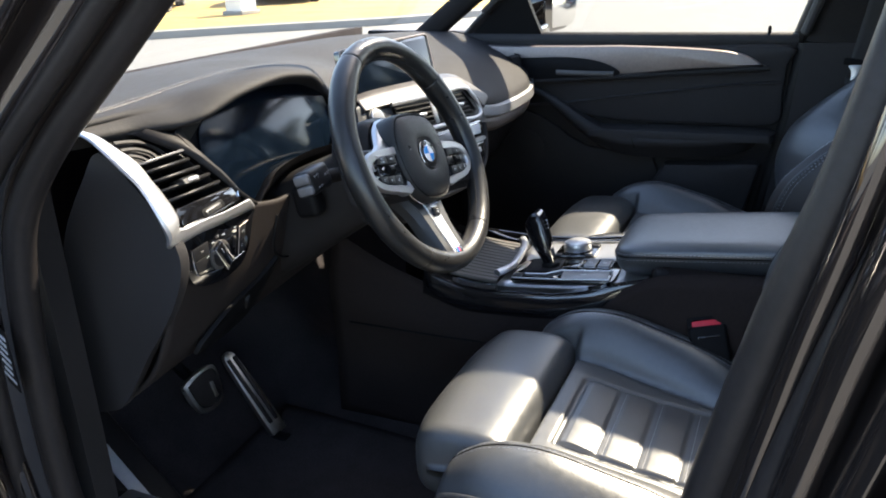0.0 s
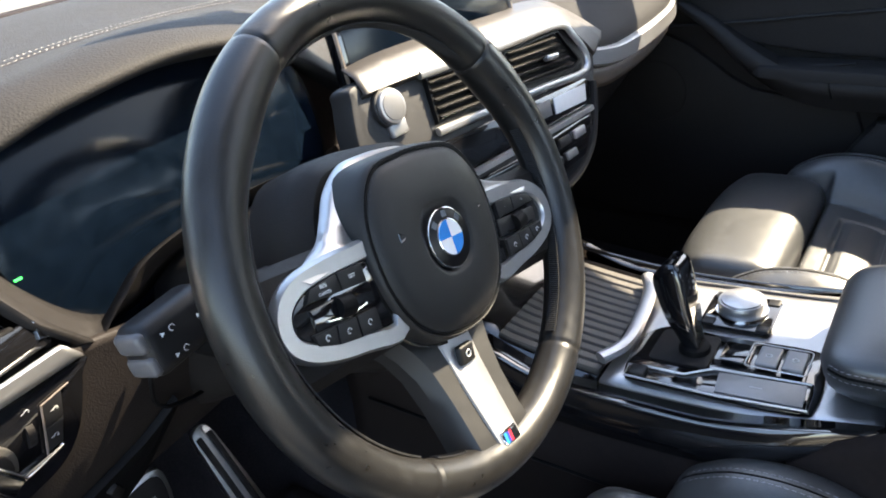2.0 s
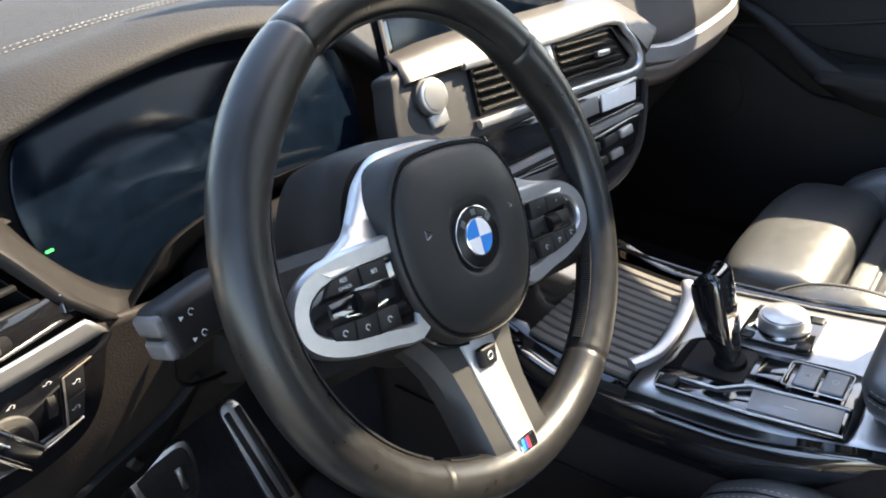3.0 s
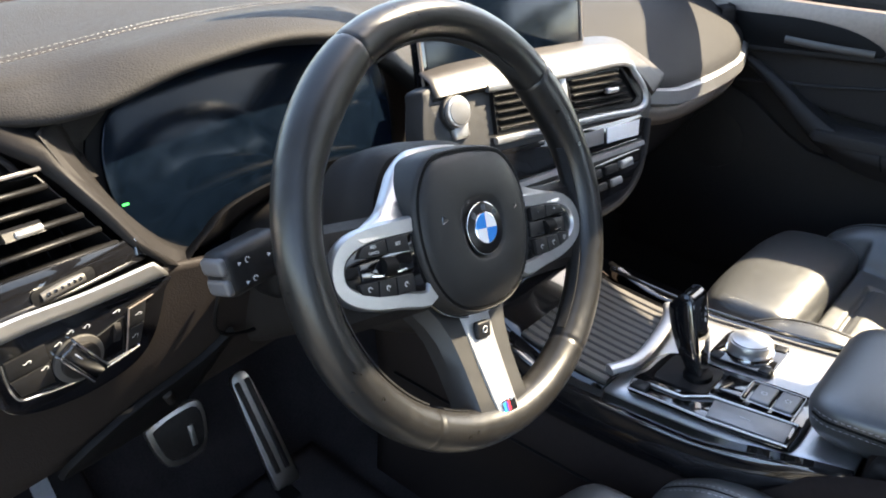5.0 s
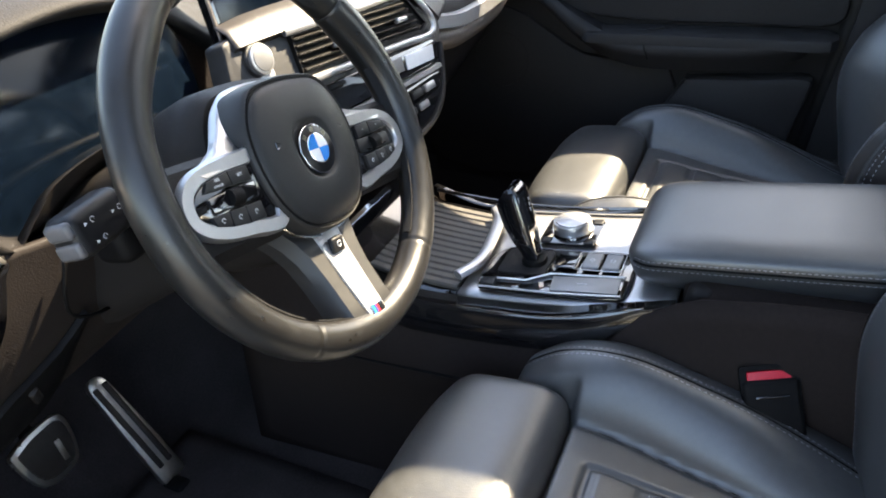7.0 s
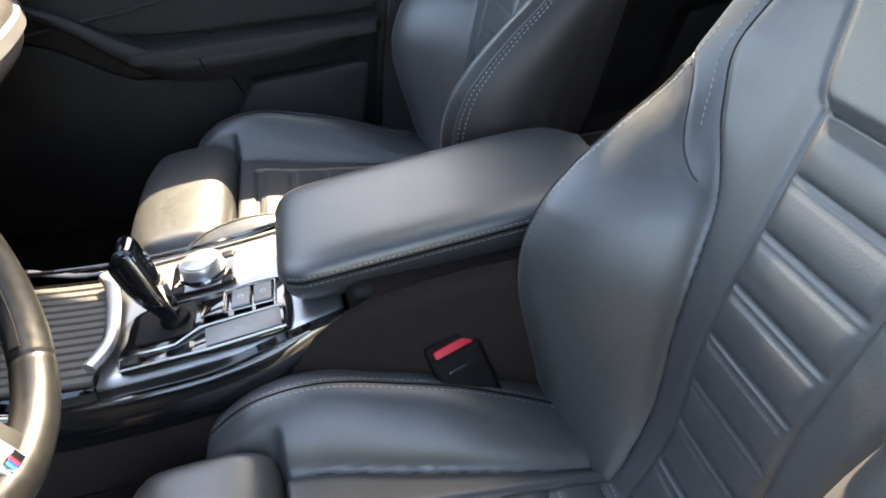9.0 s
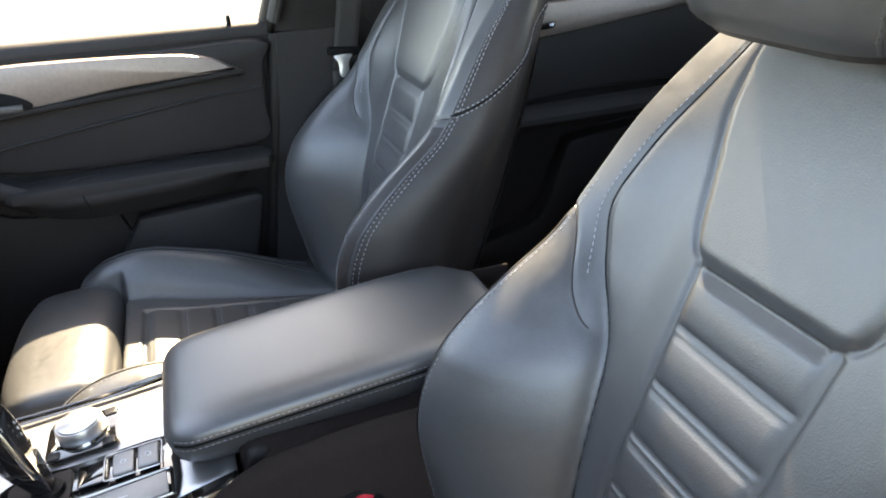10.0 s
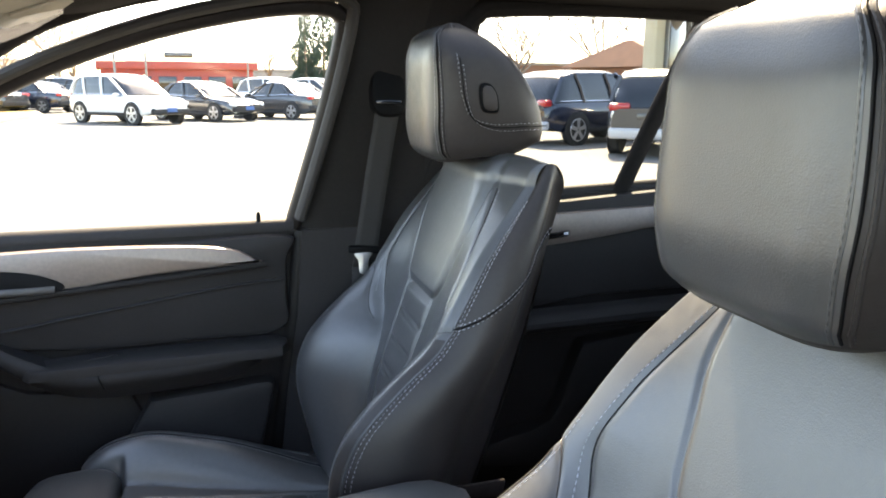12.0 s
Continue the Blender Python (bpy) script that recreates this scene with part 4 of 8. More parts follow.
lower = part("gloss_strip", moved(plate([(-0.062, -0.010), (0.074, -0.008), (0.074, 0.006), (0.066, 0.012), (-0.056, 0.018), (-0.062, 0.012)], 0.005, 0.0015), LIPF @ pose(0, 0, -0.004)), GLOSS, vent, "glossy black strip")
part("dial_slot", moved(plate(rrect(0.050, 0.011, 0.0045), 0.0012, 0.0004), LIPF @ pose(0.004, -0.001, 0.0012, 0, 0, 2)), DARK, vent)
dial = part("dial", moved(tube(smooth([(-0.0165, -0.0006, -0.001), (0, 0, 0.001), (0.0165, -0.0006, -0.001)], 5, False), 0.0042, 18), LIPF @ pose(0.003, -0.001, 0.0012, 0, 0, 3)), HANDLE, vent, "knurled temperature dial")
for k in range(6):
    part("tick", moved(rbox((0.0026, 0.0026, 0.0016), 0.0005, 1), LIPF @ pose(-0.0095 + 0.005 * k, -0.0013 + 0.00025 * k, 0.0058 - 0.00006 * (k - 2.5) ** 2)), GLOSS, dial)
part("corner_chrome", moved(plate([(0.066, -0.002), (0.078, -0.006), (0.076, 0.001), (0.068, 0.012)], 0.004, 0.001), LIPF @ pose(0, 0, -0.001)), CHROME, vent, "small polished corner piece")
# curved demister slots above the vent
grille = thing("demister_grille", "curved black demister grille on the dashboard end", "grille")
GF = facing((-0.615, 0.262, 1.073), (1, 0.10, -0.10), (0, 0.70, 0.70))
part("plate", moved(plate([(-0.064, -0.006), (0.010, -0.003), (0.006, 0.014), (-0.006, 0.030), (-0.028, 0.040), (-0.064, 0.044)], 0.003, 0.001), GF @ pose(0, 0, -0.010)), DARK, grille)
for line in ([(-0.064, 0.0372), (-0.050, 0.0365), (-0.028, 0.0335), (-0.012, 0.0255), (-0.002, 0.0140), (0.002, 0.001)], [(-0.064, 0.0250), (-0.048, 0.0245), (-0.034, 0.0215), (-0.020, 0.0130), (-0.0155, -0.001)], [(-0.064, 0.0150), (-0.052, 0.0140), (-0.040, 0.0080), (-0.0345, -0.002)], [(-0.064, 0.0065), (-0.055, 0.0045), (-0.051, -0.002)]):
    part("rib", moved(tube(smooth([(x, y, -0.002) for x, y in line], 5, False), 0.0021, 8, wide=1.5), GF), PLASTIC, grille)
shelf = [[VF @ Vector((x, y, z)) for x in (-0.058, -0.02, 0.018, 0.037)] for y, z in ((0.043, 0.0015), (0.0455, 0.0012))]
shelf.append([GF @ Vector((x, -0.001, 0.001)) for x in (-0.066, -0.030, 0.000, 0.014)])
shelf.append([GF @ Vector((x, -0.002, -0.008)) for x in (-0.066, -0.030, 0.000, 0.014)])
part("front_lip", loft(shelf, closed=False), END_GREY, grille, "satin grey lip below the slots", solid=0.0015)

# satin silver trim that runs down the dashboard's end and under the vent
outer_edge = smooth([(-0.733, 0.300, 1.136), (-0.733, 0.265, 1.125), (-0.734, 0.242, 1.111), (-0.735, 0.217, 1.092), (-0.735, 0.192, 1.071), (-0.734, 0.174, 1.040), (-0.730, 0.167, 1.016), (-0.723, 0.1695, 1.0005), (-0.664, 0.1765, 0.9985), (-0.618, 0.1815, 0.9950), (-0.548, 0.1890, 0.9915)], 8, False)
inner_edge = smooth([(-0.704, 0.318, 1.124), (-0.700, 0.284, 1.118), (-0.694, 0.262, 1.103), (-0.693, 0.235, 1.088), (-0.692, 0.218, 1.068), (-0.692, 0.198, 1.045), (-0.696, 0.182, 1.027), (-0.704, 0.1715, 1.0160), (-0.661, 0.1760, 1.0125), (-0.615, 0.1808, 1.0085), (-0.560, 0.1870, 1.0075)], 8, False)
rows = []
for i, (a, b) in enumerate(zip(outer_edge, inner_edge)):
    t = i / (len(outer_edge) - 1)
    out = Vector((-0.62, -0.60, 0.50)).lerp(Vector((0.0, -0.88, 0.47)), step(0.45, 0.72, t)).normalized()
    lift = 0.0065 - 0.0035 * step(0.5, 0.75, t)
    rows.append([a - out * 0.006, a, a.lerp(b, 0.12) + out * lift * 0.75, a.lerp(b, 0.5) + out * lift, a.lerp(b, 0.88) + out * lift * 0.75, b, b - out * 0.006])
silver = part("silver_trim", loft(rows, closed=False), SILVER, dash, "satin silver trim", solid=0.001)

# end cap of the dashboard, beside the open door
cap = [tuple(p) for p in smooth([(-0.262, 1.104), (-0.214, 1.066), (-0.176, 1.018), (-0.164, 0.975), (-0.190, 0.914), (-0.248, 0.836), (-0.300, 0.762), (-0.335, 0.738), (-0.390, 0.738), (-0.392, 0.85), (-0.374, 0.925), (-0.345, 1.00), (-0.296, 1.070)], 8)]
LS = facing((-0.722, 0, 0), (0, -1, 0), (0, 0, 1)) @ Matrix.Diagonal((1, 1, -1, 1))
# The lighter door skin paints in the sky's sheen on this end.
end = part("end_cap", moved(plate(cap, 0.016, 0.003), LS), DOOR_SKIN, dash, "black end cover", angle=60)
cover_line = [tuple(p) for p in smooth([(-0.262, 1.088), (-0.222, 1.040), (-0.206, 0.995), (-0.216, 0.955), (-0.268, 0.870), (-0.340, 0.756), (-0.376, 0.748), (-0.378, 0.85), (-0.362, 0.925), (-0.334, 0.995), (-0.298, 1.050)], 8)]
part("fuse_cover", moved(plate(cover_line, 0.0035, 0.0022), LS @ pose(0, 0, 0.0155)), DOOR_SKIN, end, "black cover with a fine joint round it", angle=60)
part("cap_seam", moved(tube([(x, y, 0.0158) for x, y in inset(cover_line, -0.0010)], 0.0011, 6, closed=True), LS), DARK, end)


def knee(u, v):
    x = -0.715 + 0.50 * u
    y = lerp(v, [(0, 0.187), (0.25, 0.200), (0.55, 0.235), (0.8, 0.30), (1, 0.42)]) + 0.02 * u
    z = lerp(v, [(0, 1.0 - 0.016 * step(0.28, 0.48, u)), (0.25, 0.925), (0.55, 0.835), (0.8, 0.765), (1, 0.725)]) + 0.028 * u * step(0.3, 1, v)
    return x, y, z


part("knee_panel", grid(knee, 40, 40), KNEE, dash, "black lower dashboard", solid=0.006)
flap = part("storage_flap", moved(plate([tuple(p) for p in smooth([(-0.085, -0.035), (0.03, -0.04), (0.075, 0.02), (0.085, 0.052), (0.05, 0.03), (-0.03, 0.01)], 3)], 0.007, 0.003), facing((-0.565, 0.232, 0.845), (1, 0.04, 0.08), (0, -0.45, 0.9))), DARK, dash, "flush storage flap")
part("flap_pull", moved(rbox((0.01, 0.03, 0.008), 0.003, 2), facing((-0.545, 0.228, 0.842), (1, 0.04, 0.5), (0, -0.45, 0.9))), PLASTIC, flap)
part("panel_gap", tube(smooth([(-0.50, 0.190, 0.965), (-0.505, 0.198, 0.91), (-0.44, 0.215, 0.88), (-0.36, 0.225, 0.905)], 5, False), 0.002, 6), DARK, dash)

# light switch panel
LP = facing((-0.632, 0.193, 0.956), (1, 0.06, 0.0), (0, -0.05, 1))
lights = thing("light_switch_panel", "glossy black headlamp switch panel with a rotary knob", "switch panel")
lp = smooth([(-0.072, 0.042), (-0.02, 0.042), (0.080, 0.035), (0.080, 0.020), (0.068, -0.012), (0.052, -0.030), (0.030, -0.037), (0.0, -0.0385), (-0.033, -0.0325), (-0.054, -0.020), (-0.064, 0.010)], 5)
body = part("body", moved(plate([tuple(p) for p in lp], 0.012, 0.0012), LP @ pose(0, 0, -0.0065)), GLOSS, lights)
part("chrome_line", moved(tube(smooth([(-0.0505, 0.0225, 0.0066), (-0.0495, 0.004, 0.0066), (-0.0445, -0.0125, 0.0068), (-0.030, -0.0165, 0.0070), (-0.012, -0.0195, 0.0070), (0.016, -0.0215, 0.0070), (0.038, -0.0190, 0.0068), (0.051, -0.0165, 0.0066)], 6, False), 0.0009, 6), LP), CHROME, lights, "thin chrome line below the keys")
part("chrome_wedge", moved(plate([(-0.012, -0.0190), (0.006, -0.0185), (0.020, -0.0175), (0.051, -0.0160), (0.030, -0.0205), (0.010, -0.0220)], 0.002, 0.0005), LP @ pose(0, 0, 0.0055)), CHROME, lights, "chrome wedge under the knob")
knob = part("knob_ring", moved(disc(0.0195, 0.003, 36), LP @ pose(0.002, -0.002, 0.0055)), HANDLE, lights, "satin silver ring")
part("knob", moved(disc(0.0150, 0.004, 36, 0.0015), LP @ pose(0.002, -0.002, 0.0080)), PLASTIC, lights)
grip = part("grip", moved(rbox((0.042, 0.0150, 0.008), 0.003, 3), LP @ pose(0.003, -0.003, 0.0105, 0, 0, -58)), GLOSS, knob, "black grip bar")
for d in (-0.0078, 0.0078):
    part("grip_edge", moved(rbox((0.040, 0.0022, 0.0085), 0.0009, 2), LP @ pose(0.003, -0.003, 0.0106, 0, 0, -58) @ pose(0, d, 0)), CHROME, knob, "bright grip edge")
part("pointer", moved(rbox((0.008, 0.0010, 0.0005), 0.0002, 1), LP @ pose(0.003, -0.003, 0.0147, 0, 0, -58) @ pose(-0.010, 0.001, 0)), MARK, knob)
for cell in ([(-0.0488, 0.0225), (-0.0195, 0.0240), (-0.0190, 0.0080), (-0.0480, 0.0060)], [(-0.0478, 0.0048), (-0.0188, 0.0068), (-0.0180, -0.0120), (-0.0425, -0.0110)], [(0.0478, 0.0200), (0.0620, 0.0215), (0.0580, 0.0040), (0.0450, 0.0030)], [(0.0448, 0.0018), (0.0576, 0.0028), (0.0520, -0.0140), (0.0410, -0.0150)]):
    part("button", moved(plate(cell[::-1], 0.0020, 0.0006), LP @ pose(0, 0, 0.0052)), BUTTON, lights)
part("button_edge", moved(tube([(0.0466, 0.0205, 0.0070), (0.0432, 0.0020, 0.0070), (0.0395, -0.0165, 0.0070)], 0.0008, 6), LP), WARM_TRIM, lights)
part("button_edge", moved(tube([(0.0466, 0.0205, 0.0070), (0.0680, 0.0235, 0.0068)], 0.0006, 6), LP), WARM_TRIM, lights)
part("dimmer", moved(tube([(-0.0025, 0, 0), (0.0025, 0, 0)], 0.012, 20), LP @ pose(0.0345, 0.004, -0.0030, 0, 0, -10)), PLASTIC, lights)
for x, y in ((-0.033, 0.0150), (-0.0225, 0.0040), (-0.010, 0.0185), (0.000, 0.0240), (0.0125, 0.0225), (0.037, 0.0235), (0.0545, 0.0125), (0.049, -0.0060)):
    part("marking", moved(tube([(0.0017 * math.cos(a), 0.0014 * math.sin(a), 0) for a in [k * math.pi / 5 for k in range(-2, 6)]], 0.00022, 4), LP @ pose(x, y, 0.0075)), MARK, lights)
    part("marking", moved(rbox((0.002, 0.0004, 0.0003), 0.0001, 1), LP @ pose(x - 0.0028, y, 0.0075)), MARK, lights)

# steering column and stalk
column = thing("steering_column", "black plastic steering column shroud", "steering column")
CF = facing((-0.383, 0.05, 1.022), (1, 0, 0), (0, 0.42, 0.908))
part("shroud", moved(loft([[(x * k, y * k - dy, z) for x, y in rrect(0.125, 0.105, 0.035, 5)] for k, z, dy in ((0.55, 0.030, 0), (0.92, 0.022, 0), (1.0, 0.0, 0), (1.08, -0.07, 0.005), (1.25, -0.16, 0.01), (1.35, -0.24, 0.015))]), CF), PLASTIC, column)
part("gap", moved(loft([[(x, y - 0.004, z) for x, y in rrect(0.131, 0.008, 0.002, 2)] for z in (0.0, -0.06)]), CF), DARK, column)
stalk = thing("indicator_stalk", "black indicator stalk with grey end buttons", "stalk")
SF = facing((-0.538, 0.0955, 1.036), (0.93, 0.10, 0.02), (0, 0.30, 0.95))
head = part("head", moved(rbox((0.056, 0.034, 0.028), 0.008, 4), SF), BUTTON, stalk)
part("arm", tube([(-0.515, 0.097, 1.033), (-0.43, 0.095, 1.020)], 0.010, 12), PLASTIC, stalk)
for dy in (-0.0075, 0.0075):
    part("end_button", moved(rbox((0.008, 0.0130, 0.023), 0.0035, 3), SF @ pose(-0.026, dy, 0.001)), END_GREY, head, "grey end button")
for k, (x, y) in enumerate(((-0.012, 0.006), (-0.010, -0.009), (0.014, 0.002))):
    part("marking", moved(tube([(0.0019 * math.cos(a), 0.0019 * math.sin(a), 0) for a in [q * math.pi / 4 for q in range(7)]], 0.00025, 4), SF @ pose(x + 0.004, y, 0.0142)), MARK, head)
    part("marking", moved(plate([(-0.0012, -0.0014), (0.0015, 0), (-0.0012, 0.0014)], 0.0003, 0), SF @ pose(x - 0.003, y, 0.0140)), MARK, head)
part("side_bracket", rbox((0.03, 0.04, 0.05), 0.01, 3, pose(-0.475, 0.150, 0.985, -12)), DARK, column)

# pedals
brake = thing("brake_pedal", "brake pedal with a bright steel edged rubber pad", "pedal")
BF = facing((-0.428, 0.465, 0.575), (1, 0.0, -0.05), (0, 0.36, 0.93))
part("pad", moved(plate([tuple(p) for p in smooth([(-0.042, 0.014), (-0.025, -0.038), (0.026, -0.040), (0.042, -0.010), (0.040, 0.030), (0.0, 0.033), (-0.034, 0.026)], 4)], 0.010, 0.003), BF), PEDAL, brake, "bright steel pedal plate")
part("rubber", moved(plate([tuple(p) for p in smooth([(-0.034, 0.012), (-0.020, -0.030), (0.022, -0.032), (0.035, -0.008), (0.033, 0.024), (0.0, 0.026), (-0.027, 0.020)], 4)], 0.0035, 0.001), BF @ pose(0, 0, 0.009)), RUBBER, brake)
part("slot", moved(rbox((0.008, 0.030, 0.003), 0.001, 2), BF @ pose(0.016, -0.010, 0.013)), PEDAL, brake)
part("arm", tube(smooth([(-0.42, 0.48, 0.575), (-0.41, 0.55, 0.62), (-0.40, 0.60, 0.75)], 5, False), 0.011, 8), DARK, brake)
gas = thing("accelerator_pedal", "long accelerator pedal with bright steel ribs", "pedal")
AF = facing((-0.285, 0.475, 0.478), (1, 0.0, 0.0), (0.10, 0.56, 0.80))
part("pad", moved(plate([tuple(p) for p in smooth([(-0.013, 0.095), (0.013, 0.095), (0.019, 0.05), (0.022, -0.06), (0.018, -0.098), (-0.018, -0.098), (-0.022, -0.06), (-0.018, 0.05)], 4)], 0.009, 0.003), AF), PEDAL, gas, "bright steel pedal plate")
for dx in (-0.009, 0.009):
    part("rubber_rib", moved(rbox((0.0095, 0.155, 0.005), 0.0022, 2), AF @ pose(dx, 0.008, 0.010)), RUBBER, gas)
part("hinge", rbox((0.03, 0.04, 0.03), 0.008, 3, pose(-0.296, 0.405, 0.392)), DARK, gas)
rest = thing("foot_rest", "black rubber foot rest in the footwell", "foot rest")
FR = pose(-0.582, 0.555, 0.485, 38, 0, -6)
part("pad", rbox((0.12, 0.26, 0.03), 0.01, 3, FR), RUBBER, rest)
for dx, dy, wd, ln in ((0.003, 0.0, 0.024, 0.23), (-0.036, -0.040, 0.012, 0.14)):
    part("steel_strip", rbox((wd, ln, 0.005), 0.002, 2, FR @ pose(dx, dy, 0.0165)), STEEL, rest, "steel strip paled as if sunlit")
mat_floor = thing("floor_mat", "black carpet floor mat in the driver's footwell", "floor mat")
part("mat", grid(lambda u, v: (-0.66 + 0.46 * u, 0.02 + 0.44 * v, 0.398 + 0.006 * math.sin(5 * u + 3 * v)), 20, 20), CARPET, mat_floor, solid=0.008)

# ---- centre stack, passenger dashboard, console ----
CS = facing((0.0, 0.170, 1.0), (1, -0.10, 0), (0, 0.34, 0.94))
stack = thing("centre_stack", "black centre stack with vents and climate controls in silver frames", "centre stack")
face = [tuple(p) for p in smooth([(-0.236, 0.010), (-0.226, 0.055), (-0.212, 0.072), (-0.12, 0.070), (0.13, 0.060), (0.185, 0.030), (0.196, -0.010), (0.176, -0.050), (0.152, -0.088), (0.118, -0.122), (0.06, -0.142), (-0.06, -0.142), (-0.14, -0.120), (-0.185, -0.060), (-0.225, -0.020)], 6)]
part("panel", moved(plate(face, 0.030, 0.005), CS @ pose(0, 0, -0.030)), STACK, stack)
vent_left = [(-0.130, 0.003), (-0.012, -0.003), (-0.008, 0.044), (-0.126, 0.053)]
vent_right = [(0.008, -0.002), (0.136, -0.014), (0.154, -0.006), (0.124, 0.040), (0.006, 0.043)]
for out, x0, x1 in ((vent_left, -0.126, -0.012), (vent_right, 0.012, 0.134)):
    vent_frame = part("vent", moved(loft([[(x, y, 0.0) for x, y in out], [(x, y, 0.006) for x, y in out], [(x, y, 0.006) for x, y in inset(out, 0.003)], [(x, y, -0.028) for x, y in inset(out, 0.004)]], caps=False), CS), VENT, stack, "slatted centre air vent")
    part("vent_back", moved(plate(inset(out, 0.002), 0.0015, 0), CS @ pose(0, 0, 0.0005)), DARK, vent_frame)
    for k in range(5):
        y = 0.006 + 0.0092 * k - (0.006 if x0 > 0 else 0.0)
        far = x1 - (0.0055 * k if x0 > 0 else 0.0)
        part("slat", moved(rbox((far - x0, 0.0024, 0.009), 0.0009, 2), CS @ pose((x0 + far) / 2, y, 0.0050, 24, 0, -4)), VENT, vent_frame)
    part("slider", moved(rbox((0.024, 0.0075, 0.010), 0.003, 3), CS @ pose((x0 + x1) / 2 + 0.016, 0.020 - (0.006 if x0 > 0 else 0), 0.0095, 0, 0, -4)), SILVER, vent_frame, "silver slider")
part("vent_divider", moved(plate([(-0.008, -0.006), (0.006, -0.006), (0.006, 0.046), (-0.007, 0.047)], 0.006, 0.002), CS), SILVER, stack, "silver bar between the vents")
# pale satin band above the vents, running out into a wedge beside them
band_front = smooth([(-0.212, 0.060, 0.004), (-0.13, 0.0585, 0.008), (0.0, 0.052, 0.009), (0.125, 0.046, 0.009), (0.162, 0.022, 0.008), (0.196, -0.008, 0.002)], 6, False)
band_back = smooth([(-0.208, 0.088, -0.018), (-0.13, 0.092, -0.022), (0.0, 0.090, -0.026), (0.14, 0.082, -0.028), (0.200, 0.055, -0.024), (0.248, 0.012, -0.012)], 6, False)
part("top_band", moved(loft([[a + Vector((0, -0.004, -0.006)) for a in band_front], band_front, [a.lerp(b, 0.5) + Vector((0, 0.002, 0.005)) for a, b in zip(band_front, band_back)], band_back], closed=False), CS), PALE_TRIM, stack, "pale satin band above the vents", solid=0.002)
edge_line = smooth([(-0.135, 0.0565, 0.007), (0.0, 0.050, 0.009), (0.122, 0.045, 0.009), (0.148, 0.026, 0.009), (0.166, -0.004, 0.008), (0.148, -0.022, 0.008), (0.06, -0.016, 0.007), (-0.135, -0.004, 0.006)], 8, False)
part("silver_edge", moved(tube(edge_line, 0.0038, 8, wide=1.3), CS), SILVER, stack, "satin silver frame")
start = part("start_button_ring", moved(disc(0.0200, 0.006, 40, 0.002), CS @ pose(-0.186, 0.040, 0.0)), STACK, stack)
part("start_button", moved(disc(0.0175, 0.006, 40, 0.002), CS @ pose(-0.186, 0.040, 0.005)), SILVER, start, "brushed silver start button")
part("start_face", moved(disc(0.0140, 0.001, 36, 0.0004), CS @ pose(-0.186, 0.040, 0.0108)), KEY_GREY, start)
part("stop_rocker", moved(rbox((0.024, 0.016, 0.008), 0.003, 3), CS @ pose(-0.183, 0.018, 0.002)), SILVER, stack, "silver rocker under the start button")
clim = part("climate_panel", moved(plate([(-0.135, -0.016), (0.150, -0.030), (0.160, -0.036), (0.148, -0.062), (-0.118, -0.056)], 0.006, 0.002), CS), GLOSS, stack, "glossy climate panel")
part("climate_display", moved(plate([(0.072, -0.032), (0.146, -0.036), (0.138, -0.056), (0.068, -0.052)], 0.001, 0.0002), CS @ pose(0, 0, 0.0062)), WHITE, clim, "pale climate display")
part("climate_display", moved(plate([(-0.02, -0.028), (0.064, -0.031), (0.060, -0.050), (-0.02, -0.047)], 0.001, 0.0002), CS @ pose(0, 0, 0.0062)), KEY_GREY, clim)
part("silver_bar", moved(loft([[(x, y - 0.0045, 0.003), (x, y - 0.003, 0.010), (x, y + 0.003, 0.010), (x, y + 0.0045, 0.003)] for x, y in ((-0.115, -0.062), (0.0, -0.065), (0.10, -0.068), (0.146, -0.068))]), CS), SILVER, stack, "silver button row")
lower = part("control_panel", moved(plate([tuple(p) for p in smooth([(-0.120, -0.074), (0.0, -0.076), (0.140, -0.076), (0.122, -0.104), (0.092, -0.124), (0.04, -0.133), (-0.05, -0.133), (-0.10, -0.112)], 4)], 0.005, 0.001), CS), GLOSS, stack, "glossy panel with radio controls")
for k in range(6):
    part("radio_button", moved(rbox((0.026, 0.011, 0.004), 0.0015, 2), CS @ pose(-0.075 + 0.036 * k, -0.087, 0.006)), SILVER if k in (0, 5) else BUTTON, lower)
for k in range(5):
    part("radio_button", moved(rbox((0.024, 0.010, 0.004), 0.0015, 2), CS @ pose(-0.060 + 0.034 * k, -0.106, 0.006)), KEY_GREY if k == 4 else BUTTON, lower)
part("volume_dial", moved(tube([(0, 0, 0), (0, 0, 0.009)], 0.0115, 24), CS @ pose(0.010, -0.112, 0.004)), SILVER, lower, "silver volume dial")
part("lower_frame", moved(tube(smooth([(0.172, -0.040, 0.002), (0.152, -0.082, 0.002), (0.120, -0.117, 0.002), (0.06, -0.138, 0.002), (-0.06, -0.138, 0.002), (-0.125, -0.116, 0.002)], 6, False), 0.0055, 8), CS), PLASTIC, stack)

